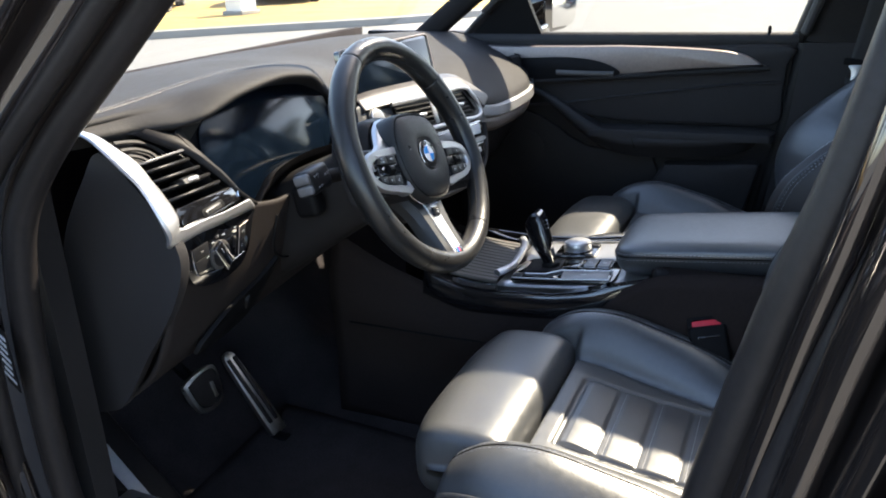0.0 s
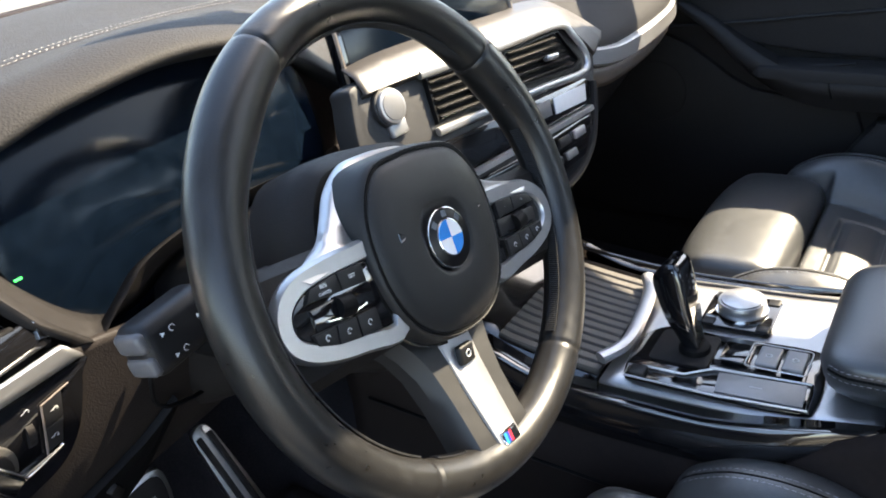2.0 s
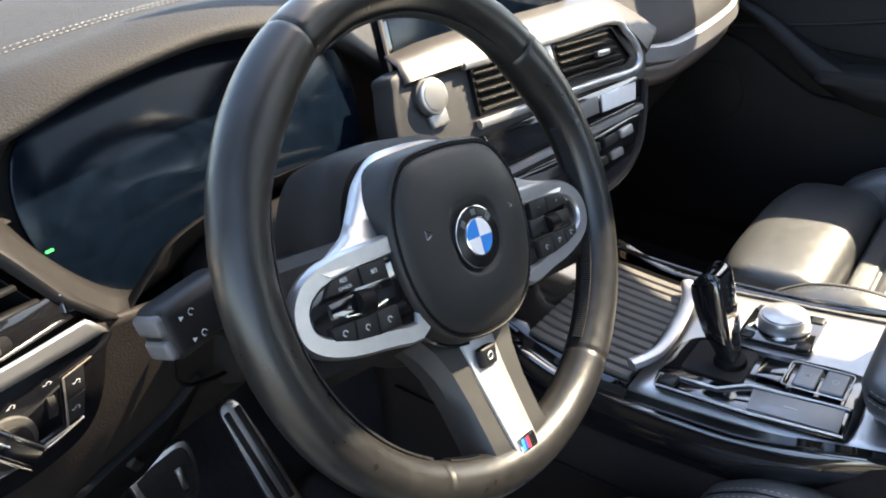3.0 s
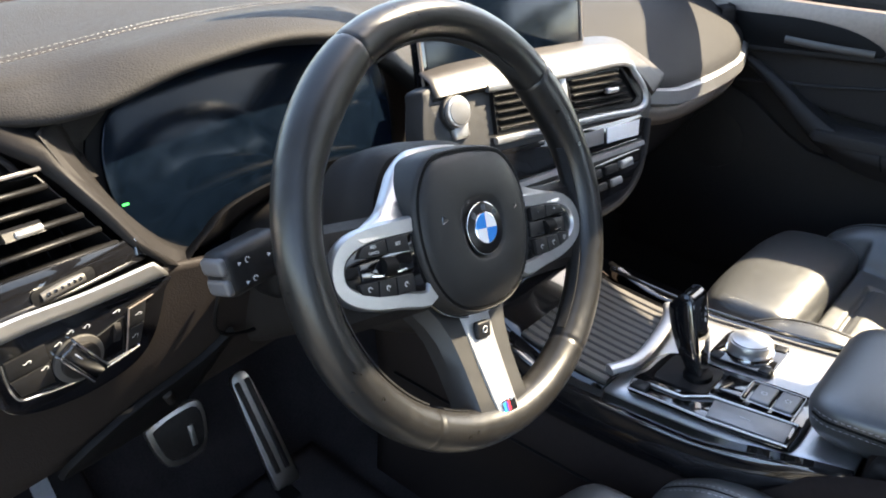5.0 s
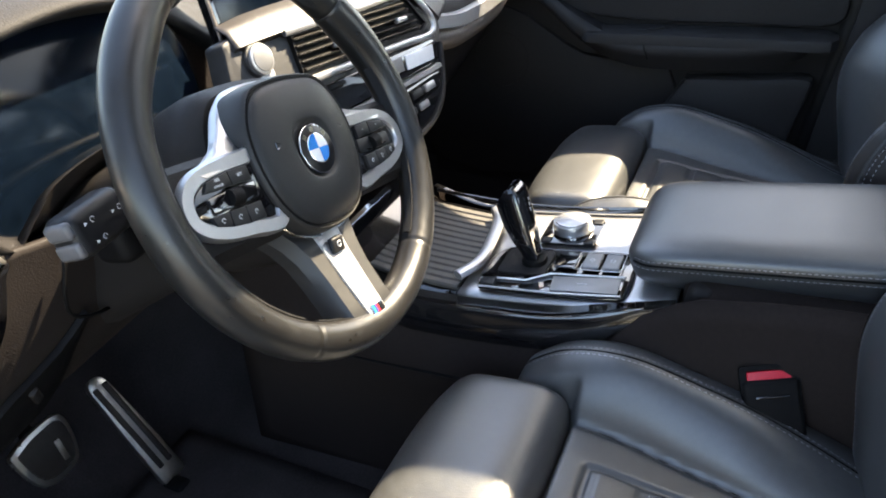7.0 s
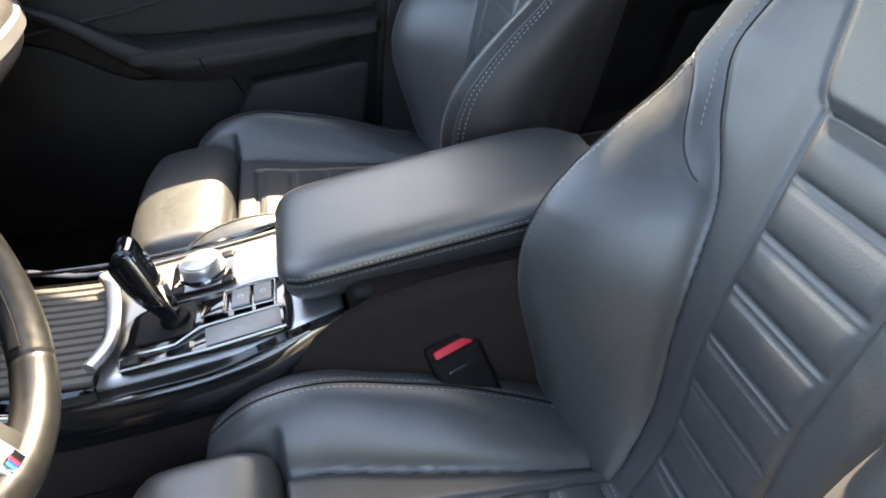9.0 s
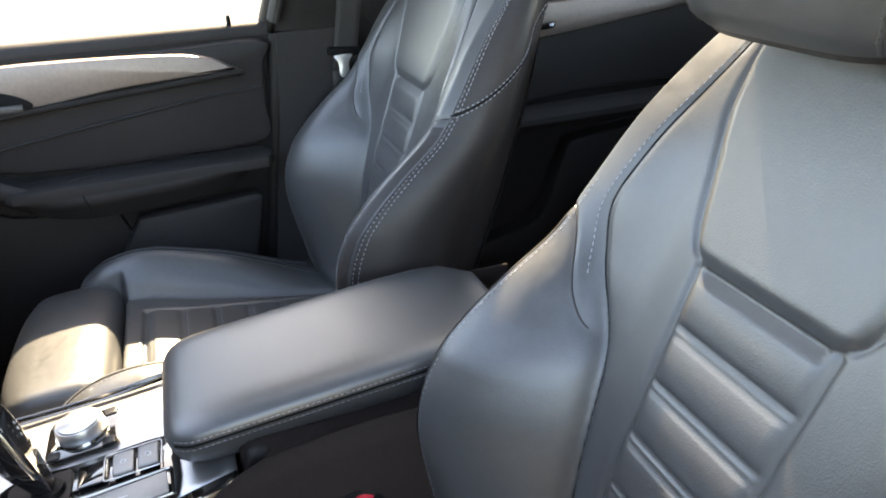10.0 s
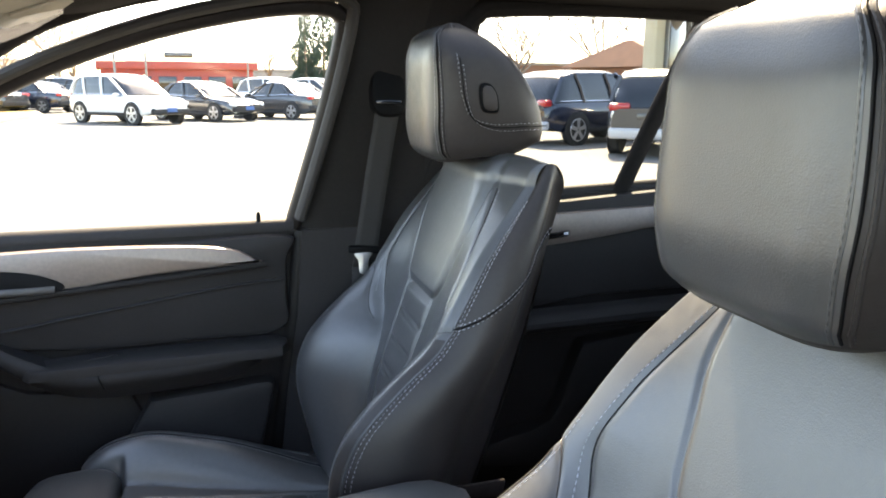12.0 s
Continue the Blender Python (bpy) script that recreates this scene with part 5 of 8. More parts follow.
screen = thing("central_display", "tablet-like switched-off central display on the dashboard", "screen")
DS = facing((-0.052, 0.232, 1.104), (1, -0.10, 0.0), (0, 0.22, 0.97))
case = part("case", moved(plate(rrect(0.285, 0.105, 0.006), 0.014, 0.003), DS @ pose(0, 0, -0.014)), GLOSS, screen)
part("glass", moved(plate(rrect(0.268, 0.089, 0.003), 0.0012, 0.0004), DS @ pose(0, 0, 0.0)), SCREEN, screen, "dark display glass")
part("rim", moved(tube([(x, y, 0.0) for x, y in rrect(0.284, 0.104, 0.006)], 0.0022, 6, closed=True), DS), WARM_TRIM, screen)
part("foot", rbox((0.16, 0.05, 0.06), 0.012, 3, pose(-0.05, 0.262, 1.045)), PLASTIC, screen)


def glove(u, v):
    x = 0.17 + 0.565 * u
    y = lerp(v, [(0, 0.165), (0.2, 0.180), (0.5, 0.235), (0.8, 0.30), (1, 0.42)]) + 0.05 * u * u
    z = lerp(v, [(0, 0.962), (0.2, 0.915), (0.5, 0.82), (0.8, 0.74), (1, 0.70)])
    return x, y, z


part("glovebox_panel", grid(glove, 30, 30), PLASTIC, dash, "black glovebox panel", solid=0.006)
rb = [Vector((x, lerp(x, [(a, b) for a, b, c in PAD_LINES[5]]) - 0.005, lerp(x, [(a, c) for a, b, c in PAD_LINES[5]]))) for x in [0.19 + 0.545 * k / 24 for k in range(25)]]
part("passenger_trim", loft([[p + Vector((0, 0.016, 0.022)) for p in rb], [p + Vector((0, -0.004, 0.014)) for p in rb], [p + Vector((0, -0.008, -0.004)) for p in rb], [p + Vector((0, 0.002, -0.010)) for p in rb]], closed=False), SILVER, dash, "satin silver trim", solid=0.002)
part("passenger_strip", loft([[p + Vector((0, 0.002, -0.011)) for p in rb], [p + Vector((0, 0.004, -0.028)) for p in rb], [p + Vector((0, 0.012, -0.042)) for p in rb]], closed=False), WARM_TRIM, dash, "pale trim strip", solid=0.002)
pvent = thing("passenger_air_vent", "narrow slatted air vent at the passenger end", "air vent")
PV = facing((0.690, 0.246, 0.998), (0.7, 0.7, 0), (0, 0.2, 0.98))
part("frame", moved(loft([[(x, y, 0.004) for x, y in rrect(0.050, 0.085, 0.008)], [(x, y, 0.004) for x, y in rrect(0.042, 0.077, 0.006)], [(x, y, -0.02) for x, y in rrect(0.042, 0.077, 0.006)]], caps=False), PV), PLASTIC, pvent)
for k in range(5):
    part("slat", moved(rbox((0.042, 0.003, 0.014), 0.001, 2), PV @ pose(0, -0.030 + 0.015 * k, -0.002, 20)), PLASTIC, pvent)

# centre console
console = thing("centre_console", "black centre console with satin silver and piano black trim", "console")


def side(s):
    def f(u, v):
        y = 0.34 - 1.02 * u
        top = lerp(y, [(-0.68, 0.815), (-0.45, 0.812), (-0.30, 0.795), (-0.265, 0.780), (-0.235, 0.758), (-0.10, 0.712), (0.05, 0.700), (0.20, 0.735), (0.34, 0.80)])
        z = top - (top - 0.40) * v
        return s * (0.150 - 0.018 * (1 - v) ** 3 + 0.02 * bell(v, 0.25, 0.2) + 0.015 * v) - 0.0, y, z
    return f


for s in (-1, 1):
    part("side_panel", grid(side(s), 40, 16), CONSOLE_SIDE, console, "black console side", solid=0.005)
    rail = [Vector((s * (0.131 if s < 0 else 0.128), y, lerp(y, [(-0.27, 0.767), (-0.245, 0.760), (-0.10, 0.722), (0.05, 0.712), (0.14, 0.735)]))) for y in [-0.27 + 0.41 * k / 24 for k in range(25)]]
    fade = [0.05 + 0.95 * step(-0.272, -0.16, p.y) for p in rail]
    part("gloss_rail", loft([[p + Vector((s * (0.004 + 0.015 * k), 0, -0.034 * k)) for p, k in zip(rail, fade)], [p + Vector((s * (0.004 + 0.013 * k), 0, -0.018 * k)) for p, k in zip(rail, fade)], [p + Vector((s * (0.004 + 0.008 * k), 0, 0.004)) for p, k in zip(rail, fade)], [p + Vector((s * (0.003 + 0.006 * k), 0, 0.0085)) for p, k in zip(rail, fade)], [p + Vector((-s * (0.012 if s < 0 else 0.003), 0, 0.0095)) for p in rail]], closed=False), GLOSS, console, "piano black rail", solid=0.002)
    part("crease", tube([(s * (0.150 + 0.02), y, lerp(y, [(-0.5, 0.70), (-0.2, 0.64), (0.2, 0.62)])) for y in (-0.3, -0.1, 0.1, 0.3)], 0.002, 6), DARK, console)


def top_z(y):
    return lerp(y, [(-0.30, 0.775), (-0.25, 0.763), (-0.20, 0.752), (-0.10, 0.737), (0.0, 0.728), (0.12, 0.735), (0.2, 0.77)])


part("silver_deck", grid(lambda u, v: (-0.120 + 0.240 * u, 0.0 - 0.27 * v, top_z(-0.27 * v) - 0.002), 12, 16), SILVER, console, "satin silver deck", solid=0.006)
part("rear_wall", rbox((0.24, 0.03, 0.10), 0.01, 3, pose(0, -0.288, 0.745, 10)), PLASTIC, console)
part("front_bed", grid(lambda u, v: (-0.118 + 0.236 * u, 0.20 - 0.20 * v, top_z(0.20 - 0.20 * v) - 0.012), 6, 8), GLOSS, console, solid=0.004)
roller = thing("roller_cover", "ribbed grey roller cover over the cup holders", "roller cover")
for k in range(14):
    x = -0.098 + 0.0145 * k
    part("slat", loft([[(x + a, y, top_z(y) - 0.003 + b) for a, b in ((-0.0066, -0.004), (-0.0066, 0.0), (-0.0045, 0.0022), (0.0045, 0.0022), (0.0066, 0.0), (0.0066, -0.004))] for y in [0.135 - 0.125 * q / 8 - 0.03 * abs(x + 0.0) * (1 if q == 8 else 0) for q in range(9)]]), ROLLER, roller)
hoop = smooth([(-0.098, 0.008, 0.740), (-0.06, -0.008, 0.742), (0.0, -0.004, 0.742), (0.055, 0.006, 0.742), (0.085, 0.02, 0.742)], 6, False)
part("tray_lip", tube(hoop, 0.0065, 8, wide=1.3), SILVER, console, "bright silver lip")
part("side_edge", tube(smooth([(0.115, 0.13, 0.745), (0.120, 0.0, 0.738), (0.120, -0.12, 0.748), (0.118, -0.23, 0.768)], 6, False), 0.003, 8), GLOSS, console)
part("lever_well", moved(plate([tuple(p) for p in smooth([(-0.045, 0.085), (0.02, 0.085), (0.048, 0.06), (0.045, 0.0), (0.048, -0.085), (0.03, -0.105), (-0.045, -0.108), (-0.062, -0.085), (-0.06, 0.06)], 5)], 0.004, 0.0015), facing((-0.052, -0.105, 0.744), (1, 0, 0), (0, 1, -0.11))), GLOSS, console, "piano black lever surround")
KF = facing((-0.052, -0.105, 0.748), (1, 0, 0), (0, 1, -0.11))
part("boot_plate", moved(plate(rrect(0.062, 0.065, 0.008), 0.003, 0.001), KF @ pose(0.006, 0.035, 0)), PLASTIC, console)
bracket = [(-0.066, 0.078), (-0.046, 0.080), (-0.044, 0.058), (-0.044, 0.020), (-0.024, -0.006), (-0.020, -0.100), (-0.062, -0.102), (-0.068, -0.020)]
part("silver_bracket", moved(tube([(x, y, 0.005) for x, y in bracket], 0.0013, 8, closed=True), KF), SILVER, console, "satin silver switch bracket")
part("bracket_bed", moved(plate(inset(bracket, 0.001), 0.004, 0.001), KF), GLOSS, console)
part("mode_button", moved(rbox((0.017, 0.018, 0.006), 0.002, 2), KF @ pose(-0.055, 0.066, 0.006)), BUTTON, console)
part("mode_button", moved(plate([(-0.062, -0.016), (-0.030, -0.012), (-0.024, -0.096), (-0.059, -0.098)], 0.002, 0.0006), KF @ pose(0, 0, 0.004)), KEY_GREY, console, "grey drive mode pad")
part("marking", moved(rbox((0.0006, 0.012, 0.0004), 0.0001, 1), KF @ pose(-0.044, -0.052, 0.0064)), MARK, console)
part("parking_frame", moved(tube([(x + 0.012, y - 0.062, 0.006) for x, y in rrect(0.044, 0.060, 0.004)], 0.0007, 6, closed=True), KF), SILVER, console)
for dy in (-0.052, -0.078):
    brake_key = part("parking_button", moved(rbox((0.036, 0.022, 0.005), 0.002, 3), KF @ pose(0.012, dy, 0.0055)), KEY_GREY, console)
    part("marking", moved(tube([(0.003 * math.cos(a), 0.003 * math.sin(a), 0) for a in [q * math.pi / 6 for q in range(12)]], 0.0004, 4, closed=True), KF @ pose(0.012, dy, 0.0082)), MARK, brake_key)
part("parking_cup", moved(rbox((0.036, 0.030, 0.003), 0.001, 2), KF @ pose(0.012, -0.020, 0.004)), GLOSS, console)

lever = thing("gear_lever", "piano black gear lever with a chrome edge on the console", "gear lever")
LB, LT = Vector((-0.046, -0.082, 0.748)), Vector((-0.026, -0.040, 0.836))


def lever_ring(t, grow=1.0):
    """A ring of the grip at t up: flat towards the rear, keeled towards the front."""
    c = LB.lerp(LT, t) + Vector((0, 0.002 * math.sin(math.pi * t), 0))
    w = grow * lerp(t, [(0, 0.011), (0.15, 0.0130), (0.35, 0.0185), (0.6, 0.0205), (0.9, 0.0205), (0.97, 0.0195), (1, 0.0165)])
    d = grow * lerp(t, [(0, 0.011), (0.25, 0.0150), (0.5, 0.0195), (0.85, 0.0200), (0.96, 0.0180), (1, 0.013)])
    ring = []
    for j in range(28):
        a = 2 * math.pi * (j + 0.5) / 28
        co, si = math.cos(a), math.sin(a)
        if si < 0:
            ring.append(c + Vector((w * math.copysign(abs(co) ** 0.28, co), -0.80 * d * abs(si) ** 0.30, 0.010 * t)))
        else:
            ring.append(c + Vector((w * math.copysign(abs(co) ** 0.75, co), d * si, -0.012 * si * t + 0.010 * t * (1 - si))))
    return ring


rings = [lever_ring(t) for t in (0, 0.08, 0.16, 0.25, 0.33, 0.42, 0.55, 0.7, 0.82, 0.9, 0.95, 0.98, 1.0)]
grip = part("grip", loft(rings), GLOSS, lever, angle=30)
for s in (-1, 1):
    part("chrome_edge", tube(smooth([lever_ring(t, 1.01)[27 if s > 0 else 14] for t in (0.30, 0.40, 0.55, 0.7, 0.82, 0.92)], 4, False), 0.0008, 6), CHROME, grip, "thin chrome edge")
part("collar", moved(disc(0.017, 0.010, 32, 0.003), KF @ pose(0.006, 0.024, 0.0)), DARK, lever)
part("park_button", moved(rbox((0.016, 0.018, 0.004), 0.0015, 2), facing(LT + Vector((0, -0.008, -0.001)), (1, 0, 0), (0, 0.9, 0.35))), BUTTON, grip)
for k, ch in enumerate("RND"):
    writing(ch, 0.0055, facing(LB.lerp(LT, 0.86 - 0.075 * k) + Vector((0.002, -0.0195 + 0.0012 * k, 0.006)), (1, 0, 0), (0, 0.45, 0.9)), MARK, "marking", grip)

knob_thing = thing("control_knob", "round silver knurled control knob on the console", "control knob")
IF = facing((0.052, -0.107, 0.742), (1, 0, 0), (0, 1, -0.11))
part("bezel", moved(plate(rrect(0.074, 0.080, 0.012), 0.004, 0.001), IF), GLOSS, knob_thing, "black button plate")
part("base", moved(tube([(0, 0, 0.003), (0, 0, 0.008)], 0.029, 48), IF), CHROME, knob_thing)
n = 72
part("ring", moved(loft([[((0.0265 + (0.0006 if j % 2 else 0)) * k * math.cos(2 * math.pi * j / n), (0.0265 + (0.0006 if j % 2 else 0)) * k * math.sin(2 * math.pi * j / n), z) for j in range(n)] for k, z in ((0.93, 0.006), (1.0, 0.009), (1.0, 0.018), (0.96, 0.021))]), IF), SILVER, knob_thing, "knurled silver ring")
part("top", moved(disc(0.0235, 0.003, 48, 0.001), IF @ pose(0, 0, 0.020)), SILVER, knob_thing, "brushed touch surface")
for k in range(4):
    part("menu_button", moved(rbox((0.014, 0.014, 0.004), 0.0015, 2), IF @ pose(0.028 if k % 2 else -0.030, -0.030 + 0.060 * (k // 2), 0.004)), BUTTON, knob_thing)

# armrest
armrest = thing("console_box", "padded black leather centre armrest with double stitching", "console box")


def arm_w(y):
    return lerp(-y, [(0.205, 0.072), (0.214, 0.092), (0.235, 0.103), (0.50, 0.105), (0.56, 0.098), (0.60, 0.070)])


def arm_seam(y):
    return 0.806 + (-0.235 - y) * 0.115


def arm_ring(y):
    top = lerp(-y, [(0.205, 0.004), (0.214, 0.014), (0.24, 0.021), (0.30, 0.023), (0.50, 0.023), (0.56, 0.018), (0.60, 0.002)])
    low = lerp(-y, [(0.205, 0.016), (0.22, 0.040), (0.26, 0.050), (0.50, 0.052), (0.60, 0.040)])
    w, zs = arm_w(y), arm_seam(y)
    pts = []
    for k in range(32):
        a = 2 * math.pi * k / 32
        c, s = math.cos(a), math.sin(a)
        x = w * math.copysign(abs(c) ** 0.38, c) * (1 if s > 0 else 1 - 0.10 * abs(s))
        pts.append(Vector((x, y, zs + (top * abs(s) ** 0.62 if s > 0 else -low * abs(s) ** 0.7))))
    return pts


ys = [-0.205, -0.207, -0.211, -0.217, -0.226, -0.24, -0.26, -0.30, -0.36, -0.42, -0.48, -0.53, -0.56, -0.58, -0.592, -0.60]
lid = part("lid", loft([arm_ring(y) for y in ys]), LEATHER, armrest, "smooth black leather lid", angle=180)
for s in (-1, 1):
    yy = [-0.215 - 0.36 * k / 40 for k in range(41)]
    for dz in (0.005, -0.005):
        part("stitching", dashes([Vector((s * (arm_w(y) + 0.0004), y, arm_seam(y) + dz)) for y in yy], 0.0042, 0.002, 0.0006), THREAD, lid, "pale stitching")
    part("seam", tube([Vector((s * (arm_w(y) + 0.0002), y, arm_seam(y))) for y in yy], 0.0014, 6), DARK, lid)
part("box", loft([[(x, y - 0.440, z) for x, y in rrect(w, 0.33, 0.03, 4)] for w, z in ((0.27, 0.50), (0.258, 0.74), (0.245, 0.785), (0.19, 0.80))]), CONSOLE_SIDE, armrest)

buckle = thing("belt_buckle", "black seat belt buckle with a red release button", "belt buckle")
BK = facing((-0.168, -0.380, 0.724), (0.25, -0.95, 0.18), (0.55, 0.14, 0.80))
body = part("body", moved(rbox((0.060, 0.085, 0.028), 0.006, 3), BK @ pose(0, -0.034, -0.010, 8)), DARK, buckle)
part("mouth", moved(loft([[(x, y, z) for x, y in rrect(w, h, 0.005)] for w, h, z in ((0.060, 0.032, -0.012), (0.060, 0.032, 0.006), (0.048, 0.022, 0.006), (0.046, 0.020, 0.0))], caps=False), BK @ pose(0, 0.006, 0.0)), DARK, buckle)
part("release_button", moved(rbox((0.046, 0.020, 0.008), 0.002, 3), BK @ pose(0, 0.006, 0.001)), RED, buckle, "bright red button")
part("slot", moved(rbox((0.034, 0.003, 0.004), 0.001, 2), BK @ pose(0, -0.012, 0.007)), GLOSS, buckle)
part("stem", grid(lambda u, v: (-0.158 + 0.012 * v + 0.004 * u, -0.412 - 0.030 * u - 0.040 * v, 0.668 - 0.075 * v + 0.006 * math.sin(3 * u)), 6, 8), STRAP, buckle, "pale grey fabric strap", solid=0.003)
flap = thing("seat_trim_flap", "crumpled grey cloth flap between cushion and backrest", "cloth flap")
part("cloth", grid(lambda u, v: (-0.150 - 0.075 * u, -0.462 - 0.045 * v - 0.012 * math.sin(5 * u), 0.648 - 0.050 * v + 0.012 * math.sin(4 * u + 2 * v) - 0.014 * u), 14, 10), STRAP, flap, solid=0.003)

# ---- steering wheel: local x right, y up in its plane, z towards the driver ----
WF = facing((-0.381, 0.0206, 1.037), (1, 0.010, 0), (0, 0.4195, 0.9078)) @ pose(0, 0, 0, 0, 0, -10.5)  # turned slightly to the right
wheel = thing("steering_wheel", "black leather steering wheel with silver spokes and round badge", "steering wheel", at=WF)
RO = 0.1777


def rim_ring(a, extra=0.0):
    """A section of the rim at the angle a, counted from the right."""
    deg = math.degrees(a) % 360
    thumb = bell(deg, 38, 16) + bell(deg, 142, 16)
    flat = bell(deg, 270, 30)
    w = 0.0158 + 0.0022 * thumb + extra
    d = 0.0172 + 0.0015 * thumb + extra
    groove = sum(bell(deg, q, 0.5) for q in (46, 124, 241, 309)) * 0.0011
    w, d = w - groove, d - groove
    rc = RO - 0.0158 - 0.0024 * thumb - 0.0012 * flat
    out = []
    for k in range(20):
        b = 2 * math.pi * k / 20
        r = rc + w * math.cos(b)
        out.append((r * math.cos(a), r * math.sin(a), d * math.sin(b)))
    return out


rings = [rim_ring(2 * math.pi * k / 540) for k in range(540)]
rings.append(rings[0])
rim = part("rim", loft(rings, caps=False), WHEEL_LEATHER, wheel, "smooth black leather rim")
# hand-sewn cross stitching along the inner face of the rim
zig = []
for a0, a1 in ((50, 120), (-48, 20), (160, 238), (244, 255)):
    n = int((a1 - a0) * 1.5)
    for k in range(n):
        a, b = radians(a0 + (a1 - a0) * k / n), radians(a0 + (a1 - a0) * (k + 0.7) / n)
        r = RO - 0.0325
        zig.append(tube([(r * math.cos(a), r * math.sin(a), 0.006), ((r - 0.0006) * math.cos((a + b) / 2), (r - 0.0006) * math.sin((a + b) / 2), 0.002), (r * math.cos(b), r * math.sin(b), -0.003)], 0.0009, 4))
tagged(part("stitching", join(*zig), DARK_THREAD, rim, "dark cross stitching"), kind="stuff")

# airbag cover
def pad_out(k=1.0, dy=0.0):
    pts = [(-0.040, 0.0560), (-0.015, 0.0615), (0.015, 0.0615), (0.040, 0.0560), (0.0555, 0.034), (0.0595, 0.005), (0.0545, -0.026), (0.040, -0.050), (0.017, -0.0620), (-0.017, -0.0620), (-0.040, -0.050), (-0.0545, -0.026), (-0.0595, 0.005), (-0.0555, 0.034)]
    return [(p[0] * k * 1.05, p[1] * k - 0.004 + dy) for p in smooth(pts, 5)]


cover = part("airbag_cover", loft([[(x, y, z) for x, y in pad_out(k)] for k, z in ((0.97, -0.050), (1.035, -0.040), (1.065, -0.024), (1.075, -0.012), (1.068, -0.002), (1.045, 0.0060), (1.028, 0.0088), (1.012, 0.0098), (0.995, 0.0086), (0.975, 0.0084), (0.962, 0.0102), (0.94, 0.0118), (0.86, 0.0144), (0.70, 0.0166), (0.55, 0.0176), (0.42, 0.0178), (0.385, 0.0172), (0.355, 0.0148), (0.31, 0.0140), (0.02, 0.0140))]), PAD, wheel, "matt black airbag cover")
for k in (1.016, 0.955):
    part("stitching", dashes([(x, y, 0.0098 if k > 1 else 0.0108) for x, y in pad_out(k)] + [(*pad_out(k)[0], 0.0098 if k > 1 else 0.0108)], 0.003, 0.0016, 0.0005), DARK_THREAD, cover, "dark stitching")
part("seam", tube([(x, y, 0.0090) for x, y in pad_out(0.985)], 0.0013, 6, closed=True), DARK, cover, "dark sewn seam")
writing("AIRBAG", 0.0082, pose(0.0, -0.049, 0.0124), PAD, "embossed_word", cover, "embossed word", 0.0004)
for s in (-1, 1):
    part("horn_mark", join(tube([(s * 0.040 - 0.004, 0.010, 0.0168), (s * 0.040 + 0.003, 0.007, 0.0168)], 0.0004, 4), tube([(s * 0.040 - 0.004, 0.004, 0.0168), (s * 0.040 + 0.003, 0.007, 0.0168)], 0.0004, 4), tube([(s * 0.040 - 0.004, 0.004, 0.0168), (s * 0.040 - 0.004, 0.010, 0.0168)], 0.0004, 4)), GLOSS, cover, "small horn symbol")
# round badge, drawn as plain enamel fields in its colours
badge = part("badge", moved(disc(0.0208, 0.0022, 56, 0.0008), pose(0, -0.005, 0.0158)), CHROME, wheel, "round enamel badge")
part("black_ring", moved(disc(0.0200, 0.0006, 56, 0.0002), pose(0, -0.005, 0.0179)), BADGE_BLACK, badge)
part("inner_ring", moved(disc(0.0128, 0.0005, 48, 0.0002), pose(0, -0.005, 0.0185)), CHROME, badge)
for q in range(4):
    sector = [(0, 0)] + [(0.0119 * math.cos(radians(90 * q + 90 * k / 8)), 0.0119 * math.sin(radians(90 * q + 90 * k / 8))) for k in range(9)]
    part("field", moved(plate(sector, 0.0005, 0), pose(0, -0.005, 0.0190)), WHITE if q % 2 == 0 else BLUE, badge)
for a in (138, 90, 42):
    part("mark", moved(plate([(-0.0024, -0.0022), (0.0024, -0.0022), (0.0024, 0.0022), (-0.0024, 0.0022)], 0.0005, 0), pose(0.0163 * math.cos(radians(a)), 0.0163 * math.sin(radians(a)) - 0.005, 0.0184, 0, 0, a - 90)), CHROME, badge)

# side spokes: a leather-black arm, a silver frame and its switches
def spoke_frame(s):
    pts = [(0.046, 0.010), (0.075, 0.0145), (0.115, 0.012), (0.136, 0.003), (0.145, -0.013), (0.141, -0.031), (0.122, -0.043), (0.090, -0.0495), (0.050, -0.050)]
    return [(s * x, y) for x, y in pts]


